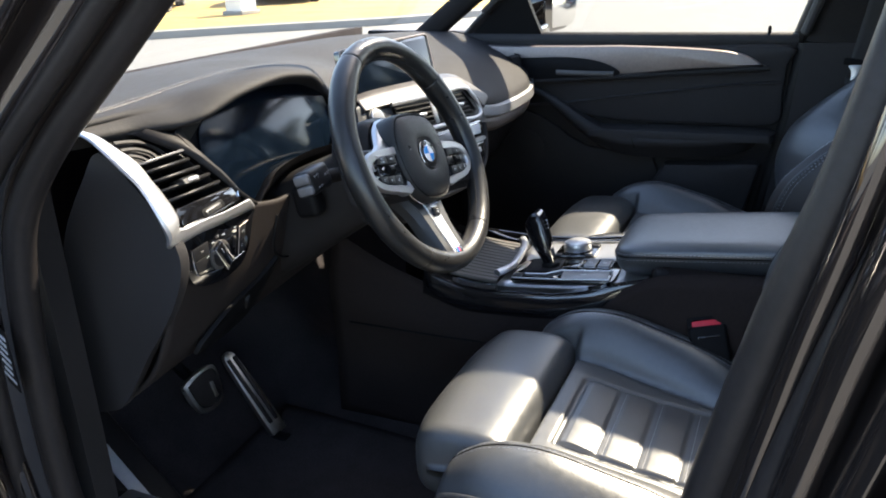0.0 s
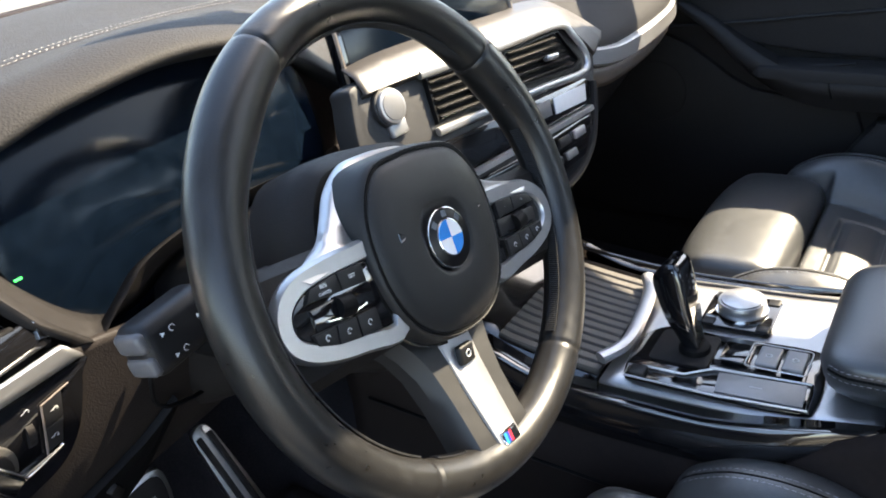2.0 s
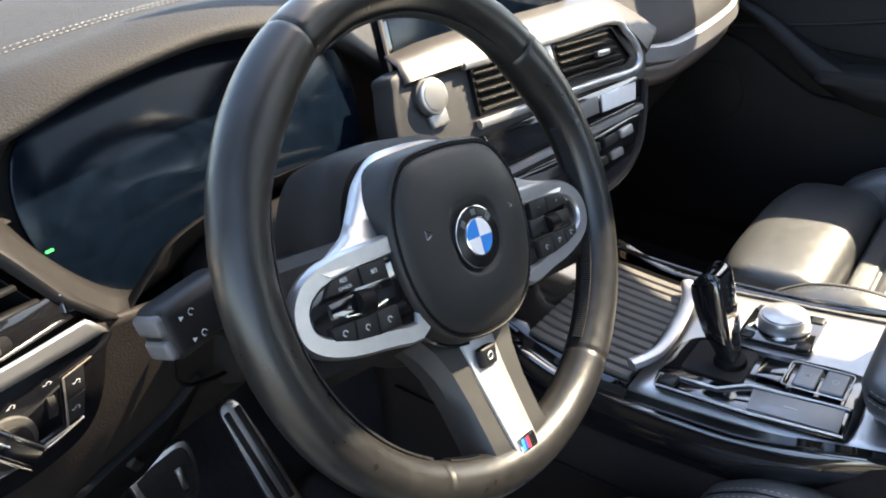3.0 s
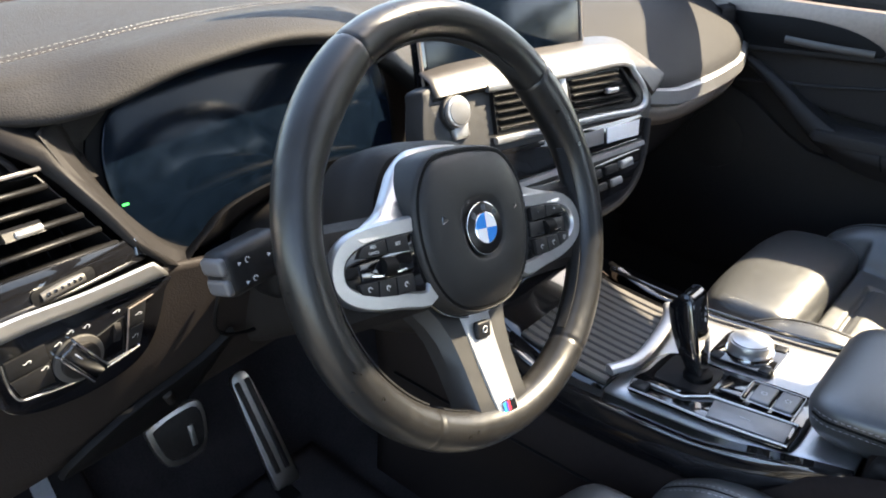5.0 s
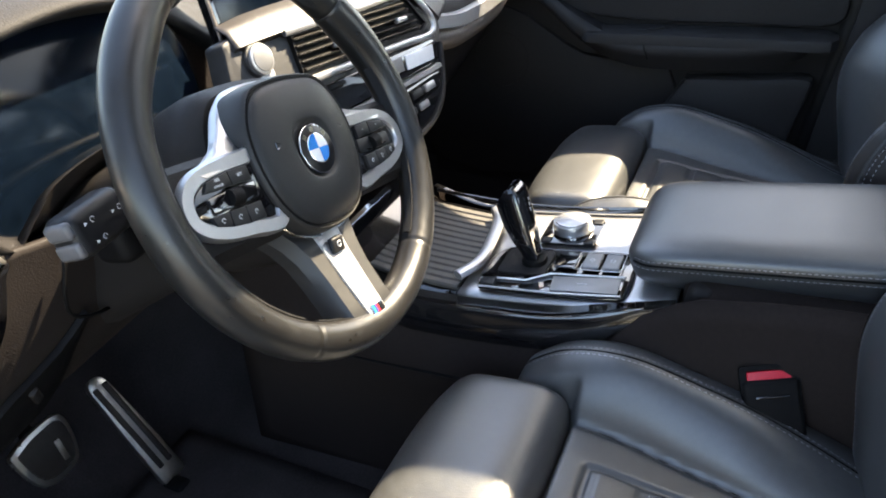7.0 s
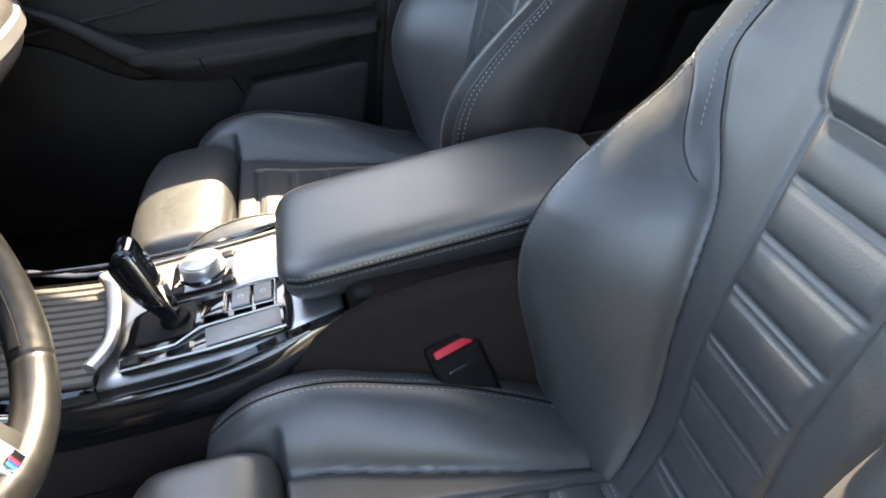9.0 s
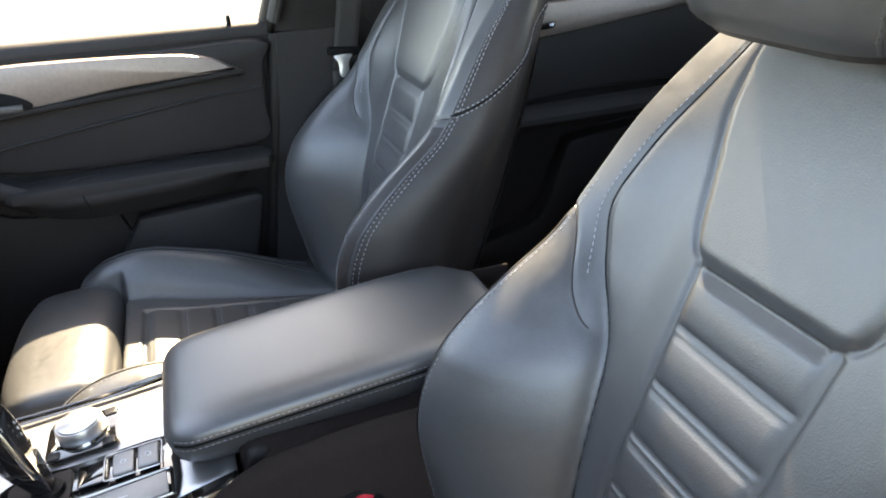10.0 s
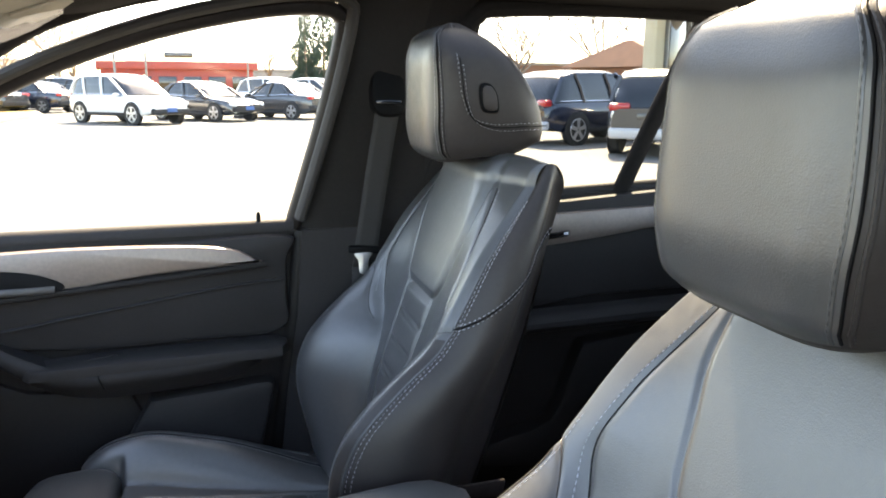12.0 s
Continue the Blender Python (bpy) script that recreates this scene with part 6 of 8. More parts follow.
for s in (-1, 1):
    dyy = -0.002
    arm = part("spoke", loft([[(s * x, y * 0.96 + dyy - 0.004, z - 0.002) for y, z in ((0.026, -0.012), (0.020, 0.0), (-0.012, 0.003), (-0.046, 0.0), (-0.056, -0.012), (-0.040, -0.030), (0.010, -0.030))] for x in (0.045, 0.075, 0.105, 0.130, 0.150)]), PLASTIC, wheel)
    out = [tuple(p) for p in smooth(spoke_frame(s), 4)]
    inn = inset(out, 0.0125)
    fr = part("silver_frame", loft([[(x, y, -0.008) for x, y in out], [(x, y, 0.0035) for x, y in out], [(x, y, 0.0062) for x, y in inset(out, 0.0018)], [(x, y, 0.0062) for x, y in inset(out, 0.0110)], [(x, y, 0.0040) for x, y in inn], [(x, y, 0.000) for x, y in inn]]), SILVER, wheel, "satin silver spoke frame")
    part("switch_bed", moved(plate([tuple(p) for p in inset(out, 0.0130)], 0.0046, 0.0005), pose(0, 0, 0)), GLOSS, fr)
    cells = [((0.0680, 0.0060), (0.0920, 0.0060), (0.0915, -0.0060), (0.0680, -0.0070)), ((0.0928, 0.0060), (0.1180, 0.0030), (0.1240, -0.0045), (0.0923, -0.0060)),
             ((0.0680, -0.0390), (0.0680, -0.0250), (0.0870, -0.0245), (0.0880, -0.0385)), ((0.0888, -0.0385), (0.0878, -0.0245), (0.1060, -0.0240), (0.1080, -0.0360)), ((0.1088, -0.0358), (0.1068, -0.0240), (0.1270, -0.0235), (0.1250, -0.0310))]
    cells = [[(0.0730 + (x - 0.068) * 0.86, y * 0.93 - 0.001) for x, y in cell] for cell in cells]
    words = ("SET", "RES", "", "", "") if s < 0 else ("-", "+", "", "", "")
    for k, (cell, word) in enumerate(zip(cells, words)):
        key = part("switch", moved(plate([(s * x, y) for x, y in cell][::s], 0.0034, 0.0008), pose(0, dyy, 0.0042)), BUTTON, fr)
        cx, cy = s * sum(x for x, y in cell) / 4, sum(y for x, y in cell) / 4
        if word:
            writing(word, 0.0034, pose(cx, cy + dyy + (0.0005 if word != "RES" else 0.002), 0.0077), MARK, "marking", key)
            if word == "RES":
                writing("CANCEL", 0.0026, pose(cx, cy + dyy - 0.0022, 0.0077), MARK, "marking", key)
        else:
            part("marking", moved(tube([(0.0017 * math.cos(a), 0.0017 * math.sin(a), 0) for a in [q * math.pi / 4 for q in range(7)]], 0.0003, 4), pose(cx, cy + dyy, 0.0077)), MARK, key)
    part("roller", moved(tube([(-0.0055, 0, 0), (0.0055, 0, 0)], 0.0068, 18), pose(s * 0.095, -0.0152 + dyy, 0.0055, 0, 0, 6 * s)), DARK, fr)
    part("roller_side", moved(rbox((0.050, 0.013, 0.003), 0.001, 2), pose(s * 0.095, -0.0152 + dyy, 0.0048, 0, 0, -2 * s)), GLOSS if s < 0 else BUTTON, fr)
    part("roller_trim", moved(tube([(-0.016, -0.004, 0), (-0.008, -0.0052, 0), (0.008, -0.0052, 0), (0.016, -0.004, 0)], 0.0009, 6), pose(s * 0.095, -0.0152 + dyy, 0.0072)), CHROME if s < 0 else GLOSS, fr)
# silver arch that grows out of the spoke frames and runs over the top of the hub behind the cover
def arch(side_s):
    outer = smooth([(0.0, 0.0665, -0.026), (0.030, 0.0635, -0.024), (0.0530, 0.0500, -0.020), (0.0685, 0.0350, -0.014), (0.0860, 0.0205, -0.006), (0.1100, 0.0125, 0.001), (0.1230, 0.0090, 0.003)], 6, False)
    inner = smooth([(0.0, 0.0570, -0.022), (0.026, 0.0560, -0.020), (0.0450, 0.0460, -0.016), (0.0570, 0.0310, -0.010), (0.0640, 0.0130, -0.002), (0.0900, 0.0040, 0.004), (0.1120, 0.0010, 0.0055)], 6, False)
    rings = []
    for o, i in zip(outer, inner):
        o, i = Vector((side_s * o.x, o.y, o.z)), Vector((side_s * i.x, i.y, i.z))
        rings.append([o + Vector((0, 0, -0.006)), o, o.lerp(i, 0.15) + Vector((0, 0, 0.0022)), o.lerp(i, 0.85) + Vector((0, 0, 0.0022)), i, i + Vector((0, 0, -0.006))])
    return loft(rings)


for s in (-1, 1):
    part("silver_arch", arch(s), SILVER, wheel, "satin silver arch beside the cover")
    low = [(x, y, -0.004) for x, y in pad_out(1.09)]
    low = [p for p in low if p[0] * s > 0.012 and p[1] < 0.012]
    low.sort(key=lambda p: p[1])
    part("chrome_line", tube(low, 0.0012, 6), CHROME, wheel, "thin bright line round the cover")
part("hub_shell", loft([[(x * k, y * k, z) for x, y in pad_out(1.0)] for k, z in ((1.25, -0.090), (1.28, -0.06), (1.24, -0.040), (1.12, -0.030))]), PLASTIC, wheel, "black hub shell")
# bottom spoke
part("lower_spoke", loft([[(sx * w, y, z) for sx, z in ((-1, dz - 0.024), (-1, dz - 0.010), (-0.80, dz), (0.80, dz), (1, dz - 0.010), (1, dz - 0.024))] for y, w, dz in ((-0.045, 0.072, -0.016), (-0.060, 0.056, -0.013), (-0.072, 0.047, -0.010), (-0.088, 0.040, -0.006), (-0.11, 0.036, -0.001), (-0.135, 0.035, 0.006), (-0.150, 0.036, 0.011), (-0.158, 0.037, 0.010))]), SPOKE, wheel, "satin black lower spoke")
bar = part("silver_bar", loft([[(sx * w, y, z) for sx, z in ((-1, dz - 0.002), (-0.93, dz + 0.0016), (-0.35, dz + 0.0030), (0.35, dz + 0.0030), (0.93, dz + 0.0016), (1, dz - 0.002))] for y, w, dz in ((-0.058, 0.0185, -0.012), (-0.075, 0.0168, -0.009), (-0.095, 0.0154, -0.005), (-0.12, 0.0138, 0.002), (-0.156, 0.0118, 0.0125))]), SILVER, wheel, "satin silver bar")
key = part("heating_button", moved(rbox((0.016, 0.014, 0.006), 0.002, 3), pose(-0.001, -0.0855, -0.0020, 8)), BUTTON, bar)
part("marking", moved(tube([(0.0025 * math.cos(a), 0.0025 * math.sin(a), 0) for a in [q * math.pi / 5 for q in range(10)]], 0.0004, 4, closed=True), pose(-0.001, -0.0855, 0.0015, 8)), MARK, key)
part("badge_plate", moved(plate(rrect(0.0175, 0.0105, 0.001, 2), 0.0014, 0.0003), pose(0.0, -0.1475, 0.0118, -16)), CHROME, bar, "small striped badge")
for k, m_ in enumerate((BLUE, NAVY, STRIPE_RED)):
    part("stripe", moved(plate([(-0.0012, -0.0036), (0.0012, -0.0036), (0.0026, 0.0036), (0.0002, 0.0036)], 0.0004, 0), pose(-0.0062 + 0.0027 * k, -0.1475, 0.0133, -16)), m_, bar)
part("stripe", moved(plate([(-0.0030, -0.0036), (0.0030, -0.0036), (0.0045, 0.0036), (-0.0015, 0.0036)], 0.0004, 0), pose(0.0042, -0.1475, 0.0133, -16)), GLOSS, bar)

shape_part = part


# ---- seats: local x across, y forward, z up; built about the seat's own middle line ----
def back_mid(z):
    return -0.610 - (z - 1.03) * 0.34 - 0.03 * bell(z, 0.70, 0.10)


def back_rear(z):
    return lerp(z, [(0.60, -0.590), (0.75, -0.637), (0.87, -0.675), (0.98, -0.708), (1.07, -0.735), (1.14, -0.752), (1.20, -0.763), (1.25, -0.765)])


def back_half(z):
    return lerp(z, [(0.60, 0.206), (0.70, 0.230), (0.80, 0.243), (0.90, 0.244), (1.00, 0.240), (1.07, 0.232), (1.13, 0.222), (1.19, 0.206), (1.23, 0.190), (1.25, 0.172)])


def bolster(z):
    return lerp(z, [(0.60, -0.011), (0.67, 0.058), (0.74, 0.097), (0.80, 0.113), (0.84, 0.1166), (0.88, 0.113), (0.92, 0.0966), (0.96, 0.071), (1.01, 0.036), (1.05, 0.026), (1.12, 0.010), (1.175, -0.012), (1.22, -0.034), (1.25, -0.048)])


def seam_u(z):
    """Where the sewn seam between middle and bolster runs, as a share of the half width."""
    return lerp(z, [(0.60, 0.40), (0.70, 0.43), (0.82, 0.46), (0.90, 0.52), (0.95, 0.62), (1.00, 0.735), (1.05, 0.81), (1.10, 0.79), (1.15, 0.74), (1.235, 0.66)])


def rib_half(z):
    return lerp(z, [(0.62, 0.060), (0.80, 0.064), (0.95, 0.070), (1.03, 0.074)])


def top_half(z):
    return lerp(z, [(INSERT_Z, 0.066), (1.040, 0.082), (1.055, 0.091), (1.10, 0.104), (1.16, 0.120), (1.25, 0.124)])


INSERT_Z, RIB = 1.030, 0.0478


def back_front(x, z):
    """How far forward the seat's face lies at a place across and a height."""
    w = back_half(z)
    u = min(1.0, abs(x) / w)
    u0 = seam_u(z)
    t = min(1.0, max(0.0, (u - u0) / (0.95 - u0)))
    swell = lerp(z, [(0.93, 1.0), (1.06, 0.0)])
    puff = math.sin(math.pi / 2 * t) ** 0.85
    y = back_mid(z) + bolster(z) * (swell * puff + (1 - swell) * step(0.42, 0.97, u)) - 0.012 * step(0.95, 1.0, u) ** 2
    y -= lerp(z, [(0.94, 0.005), (1.02, 0.0022)]) * bell(u, u0, 0.022)
    lift = z - (0.930 + 0.100 * step(0.55, 1.0, u))
    y -= 0.0028 * bell(lift, 0.0, 0.004) * step(u0, u0 + 0.06, u)
    rh = rib_half(z)
    if z < INSERT_Z:
        y -= 0.0036 * bell(abs(x), rh, 0.0034)
        ins = step(0.0, 0.014, rh - abs(x))
        ph = (INSERT_Z - z) / RIB
        fr = ph - math.floor(ph)
        y += ins * (0.0026 * math.sin(math.pi * fr) ** 0.7 - 0.0014 * bell(fr, 0.16, 0.035) - 0.0024 * (bell(fr, 0.0, 0.035) + bell(fr, 1.0, 0.035)))
        y -= 0.004 * bell(z, INSERT_Z - 0.002, 0.005) * step(0.0, 0.012, 0.070 - abs(x))
    else:
        edge = top_half(z)
        rise = step(0.0, 0.016, z - INSERT_Z)
        y += rise * 0.0050 * step(-0.003, 0.014, edge - abs(x)) - 0.0034 * bell(abs(x), edge + 0.002, 0.004)
    return y


def roll(v):
    """Height up the seat and the angle of the roll over its top, for v in 0..1."""
    return (0.60 + 0.62 * v / 0.9, 0.0) if v <= 0.9 else (1.22, math.pi * (v - 0.9) / 0.1)


def back_face(u, v):
    z, a = roll(v)
    k = (1 - math.cos(a)) / 2
    x = (2 * u - 1) * back_half(z)
    crown = 0.008 * (1 - (2 * u - 1) ** 2) * math.sin(a)
    f = back_front(x, z)
    return x, f + (back_rear(z) - f) * k, z + 0.032 * math.sin(a) + crown


def make_seat(nm, label, at, recline, slide, head_at, shift=0.0, head_size=1.0, head_thread=THREAD):
    """recline: degrees by which the backrest leans further back; slide: metres by which the cushion stands further forward."""
    lean_back = Matrix.Translation((0, -0.50 + shift, 0.64)) @ pose(0, 0, 0, recline) @ Matrix.Translation((0, 0.50, -0.64))
    forward = Matrix.Translation((0, slide, 0))

    grow = Matrix.Translation((0, -0.69, 1.34)) @ Matrix.Diagonal((head_size, head_size, head_size, 1)) @ Matrix.Translation((0, 0.69, -1.34))
    on_head = lean_back @ Matrix.Translation(head_at) @ grow

    def part(name, g, mat, parent=None, label="", solid=0.0, flat=False, angle=38):
        return shape_part(name, moved(g, forward if name in ("cushion", "thigh_support", "bolster_side", "front_skirt", "base", "seam_line_") or (parent is not None and parent.name.startswith("cushion")) else on_head if name in ("headrest", "post") or (parent is not None and parent.name.startswith(("headrest", "release_key"))) else lean_back), mat, parent, label, solid, flat, angle)

    seat = thing(nm, label, "car seat", at, group="front seats")
    back = part("backrest", grid(back_face, 210, 260), LEATHER, seat, "black leather backrest with cross ribs", angle=180)
    # side and rear wrap
    for s in (-1, 1):
        def wrap(u, v, s=s, lift=0.0):
            z = 0.60 + 0.62 * v
            w = back_half(z)
            f, r = back_front(w, z), back_rear(z)
            top = v ** 10
            out = 0.022 * math.sin(math.pi * min(1, u * 1.3)) * (1 - top)
            return Vector((s * (w + out - 0.055 * step(0.55, 1.0, u) * (1 - top) + lift), f + (r - f) * u, z + 0.032 * math.sin(math.pi * u) * top))
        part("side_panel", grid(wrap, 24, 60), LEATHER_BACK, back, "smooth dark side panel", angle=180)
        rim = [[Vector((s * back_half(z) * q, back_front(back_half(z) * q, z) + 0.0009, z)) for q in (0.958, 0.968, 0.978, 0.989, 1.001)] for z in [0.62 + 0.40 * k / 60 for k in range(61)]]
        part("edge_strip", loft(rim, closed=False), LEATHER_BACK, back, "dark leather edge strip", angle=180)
        part("piping", tube([wrap(0.012, 0.03 + 0.95 * k / 70) for k in range(71)], 0.0020, 8), LEATHER, back)
        for q in (0.935,):
            inn = [Vector((s * back_half(z) * q, back_front(back_half(z) * q, z) + 0.0002, z)) for z in [0.64 + 0.42 * k / 60 for k in range(61)]]
            part("stitching", dashes(inn, 0.0042, 0.0024, 0.0005), THREAD, back, "pale stitching")
        for q in (0.030, 0.062):
            part("stitching", dashes([wrap(q, 0.06 + 0.91 * k / 80, lift=0.0006) for k in range(81)], 0.0046, 0.0024, 0.0008), THREAD, back, "pale stitching")
        seam = [(z, back_half(z) * (seam_u(z) + 0.035)) for z in [0.66 + 0.55 * k / 60 for k in range(61)]]
        part("stitching", dashes([Vector((s * x, back_front(x, z) + 0.0002, z)) for z, x in seam if z > 0.98], 0.0042, 0.0024, 0.0005), THREAD, back, "pale stitching")
        part("seam_line", tube([Vector((s * (x - 0.035 * back_half(z)), back_front(x - 0.035 * back_half(z), z) - 0.0004, z)) for z, x in seam], 0.0013, 6), DARK, back)
        # seam across the shoulder to the rear
        sh = [wrap(q / 24, 0.700 + 0.20 * (q / 24) ** 1.35, lift=0.0004) for q in range(25)]
        part("shoulder_seam", tube(sh, 0.0016, 6), DARK, back)
        cross = [(back_half(zz) * uu, zz) for uu, zz in [(0.62 + 0.375 * q / 20, 0.930 + 0.100 * step(0.55, 1.0, 0.62 + 0.375 * q / 20)) for q in range(21)]]
        part("shoulder_seam", tube([Vector((s * x, back_front(x, zz) + 0.0002, zz)) for x, zz in cross], 0.0009, 6), LEATHER_BACK, back)
        for d in (0.006, -0.006):
            part("stitching", dashes([wrap(q / 24, 0.700 + 0.20 * (q / 24) ** 1.35 + d, lift=0.0004) for q in range(25)], 0.0046, 0.0024, 0.0009), THREAD, back, "pale stitching")
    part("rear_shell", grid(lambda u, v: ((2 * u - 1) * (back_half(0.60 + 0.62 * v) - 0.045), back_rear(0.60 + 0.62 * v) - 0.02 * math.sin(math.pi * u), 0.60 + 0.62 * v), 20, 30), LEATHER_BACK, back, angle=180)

    # cushion
    def cush_half(y):
        return lerp(y, [(-0.56, 0.235), (-0.40, 0.262), (-0.20, 0.268), (-0.10, 0.250), (-0.07, 0.235)])

    def cush_seam(y):
        return lerp(y, [(-0.56, 0.100), (-0.43, 0.115), (-0.30, 0.135), (-0.20, 0.146), (-0.07, 0.150)])

    def cush_ridge(y):
        return lerp(y, [(-0.56, 0.165), (-0.47, 0.178), (-0.376, 0.190), (-0.23, 0.200), (-0.07, 0.205)])

    def cush_top(x, y):
        w = cush_half(y)
        xs, xr = cush_seam(y), cush_ridge(y)
        base = lerp(y, [(-0.58, 0.628), (-0.45, 0.640), (-0.30, 0.655), (-0.17, 0.672), (-0.07, 0.66)])
        hb = lerp(y, [(-0.58, 0.0), (-0.50, 0.014), (-0.42, 0.038), (-0.33, 0.060), (-0.24, 0.068), (-0.15, 0.054), (-0.07, 0.01)])
        t = min(1.0, max(0.0, (abs(x) - xs) / (xr - xs)))
        o = min(1.0, max(0.0, (abs(x) - xr) / (w - xr)))
        z = base + hb * (1 - (1 - t) ** 2) - (0.012 + 0.5 * hb) * o ** 2.2
        z -= 0.006 * bell(abs(x), xs, 0.006)
        if abs(x) < 0.088 and y < -0.205:
            ph = (-0.205 - y) / 0.055
            fr = ph - math.floor(ph)
            z += 0.003 * math.sin(math.pi * fr) ** 0.5 - 0.0028 * (bell(fr, 0, 0.035) + bell(fr, 1, 0.035)) - 0.0020 * bell(fr, 0.13, 0.03)
        z -= 0.005 * bell(abs(x), 0.090, 0.0035) * step(-0.20, -0.210, y)
        z -= 0.005 * bell(y, -0.203, 0.004) * step(0.095, 0.088, abs(x))
        return z

    def cush(u, v):
        y = -0.06 - 0.52 * v
        x = (2 * u - 1) * cush_half(y)
        front = step(0.10, 0.0, v)
        mid = step(0.175, 0.165, abs(x))
        return x, y, cush_top(x, y) - 0.10 * front ** 2 - 0.03 * step(0.22, 0.195, v) * mid
    cushion = part("cushion", grid(cush, 170, 160), LEATHER, seat, "black leather cushion with cross ribs", angle=180)
    for s in (-1, 1):
        ys_ = [-0.06 - 0.52 * k / 50 for k in range(51)]
        e = [Vector((s * cush_half(y), y, cush_top(cush_half(y), y) - 0.10 * step(-0.112, -0.06, y) ** 2)) for y in ys_]
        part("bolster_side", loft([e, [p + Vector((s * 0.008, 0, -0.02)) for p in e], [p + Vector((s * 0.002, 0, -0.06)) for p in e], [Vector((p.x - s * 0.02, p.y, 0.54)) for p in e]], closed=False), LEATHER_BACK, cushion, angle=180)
        for dx in (-0.006, 0.006):
            st = [Vector((s * (cush_ridge(y) + dx), y, cush_top(cush_ridge(y) + dx, y) + 0.0004 - 0.10 * step(-0.112, -0.06, y) ** 2)) for y in ys_]
            part("stitching", dashes(st, 0.0042, 0.0024, 0.0005), THREAD, cushion, "pale stitching")
        part("seam_line", tube([Vector((s * cush_ridge(y), y, cush_top(cush_ridge(y), y) + 0.0002 - 0.10 * step(-0.112, -0.06, y) ** 2)) for y in ys_], 0.0010, 6), DARK, cushion)
        part("seam_line", tube([Vector((s * cush_seam(y), y, cush_top(cush_seam(y), y) - 0.0002)) for y in ys_ if y < -0.19], 0.0012, 6), DARK, cushion)
        part("piping", tube([p + Vector((0, 0, 0.002)) for p in e], 0.003, 8), LEATHER, cushion)
    for k in range(7):
        for dy in (0.0045, -0.0045):
            y = -0.209 - 0.055 * k + dy
            if k:
                part("stitching", dashes([Vector((x, y, cush_top(x, y) + 0.001)) for x in [-0.084 + 0.168 * q / 10 for q in range(11)]], 0.0042, 0.0022, 0.0005), THREAD, cushion)
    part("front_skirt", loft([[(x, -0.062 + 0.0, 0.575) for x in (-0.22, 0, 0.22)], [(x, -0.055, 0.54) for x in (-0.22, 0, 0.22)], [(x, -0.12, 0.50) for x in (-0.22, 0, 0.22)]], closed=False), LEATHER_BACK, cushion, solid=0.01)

    # thigh support
    def thigh(t, a):
        x = -0.178 + 0.356 * t
        e = min(1.0, (0.178 - abs(x)) / 0.022)
        k = math.sin(math.pi / 2 * e) ** 0.6 if e < 1 else 1.0
        ly, lz = 0.082, 0.056
        c, s = math.cos(a), math.sin(a)
        yy = -0.084 + ly * (0.80 + 0.20 * k) * math.copysign(abs(c) ** 0.62, c) - (0.030 * (abs(x) / 0.178) ** 4 if c > 0 else 0) * abs(c)
        zz = 0.645 + lz * k * math.copysign(abs(s) ** 0.70, s) + 0.012 * (yy + 0.088) / 0.085 * -0.6
        return Vector((x, yy, zz + 0.004 * (1 - (x / 0.178) ** 2)))
    part("thigh_support", loft([[thigh(t, 2 * math.pi * q / 40) for q in range(40)] for t in [0, 0.004, 0.012, 0.025, 0.045, 0.07] + [0.1 + 0.8 * k / 16 for k in range(17)] + [0.93, 0.955, 0.975, 0.988, 0.996, 1]]), LEATHER, seat, "plump leather thigh support", angle=180)
    base = part("base", loft([[(x, y - 0.32, z) for x, y in rrect(w, 0.46, 0.03)] for w, z in ((0.40, 0.39), (0.42, 0.45), (0.50, 0.50), (0.505, 0.555))]), PLASTIC, seat, "black plastic seat base")
    for s in (-1, 1):
        part("recline_cover", rbox((0.03, 0.12, 0.09), 0.012, 3, pose(s * 0.232, -0.52, 0.615, -15)), PLASTIC, seat)

    # headrest
    head_z0, head_z1 = 1.252, 1.445

    def hr(t):
        """Outline from the side at t up: front and rear y, half width."""
        return (lerp(t, [(0, -0.625), (0.08, -0.605), (0.3, -0.597), (0.7, -0.597), (0.9, -0.605), (1, -0.635)]),
                lerp(t, [(0, -0.755), (0.10, -0.786), (0.25, -0.782), (0.6, -0.748), (0.85, -0.698), (1, -0.650)]),
                lerp(t, [(0, 0.092), (0.1, 0.104), (0.4, 0.112), (0.75, 0.107), (0.92, 0.084), (1, 0.050)]))

    def face(t, xi, out=0.0):
        """A place on the headrest's front, xi from -1 to 1 across it."""
        f, r, w = hr(t)
        c = abs(xi) ** (1 / 0.50)
        sn = math.sqrt(max(0.0, 1 - c * c))
        return Vector((w * xi * (1 + 6 * out), (f + r) / 2 + (f - r) / 2 * sn ** 0.55 + 0.006 * xi * xi + out, head_z0 + (head_z1 - head_z0) * t - 0.012 * (1 - t) * sn))
    rings = []
    for t in [0, 0.015, 0.04, 0.08, 0.14, 0.22, 0.32, 0.42, 0.52, 0.62, 0.72, 0.80, 0.87, 0.925, 0.965, 0.99, 1.0]:
        f, r, w = hr(t)
        cy, dy = (f + r) / 2, (f - r) / 2
        z = head_z0 + (head_z1 - head_z0) * t
        ring = []
        for q in range(72):
            a = 2 * math.pi * q / 72
            c, s = math.cos(a), math.sin(a)
            ring.append(Vector((w * math.copysign(abs(c) ** 0.50, c), cy + dy * math.copysign(abs(s) ** 0.55, s) + 0.006 * abs(c) * (1 if s > 0 else 0), z + 0.012 * (1 - t) * -s)))
        rings.append(ring)
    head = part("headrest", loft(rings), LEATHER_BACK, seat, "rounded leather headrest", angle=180)
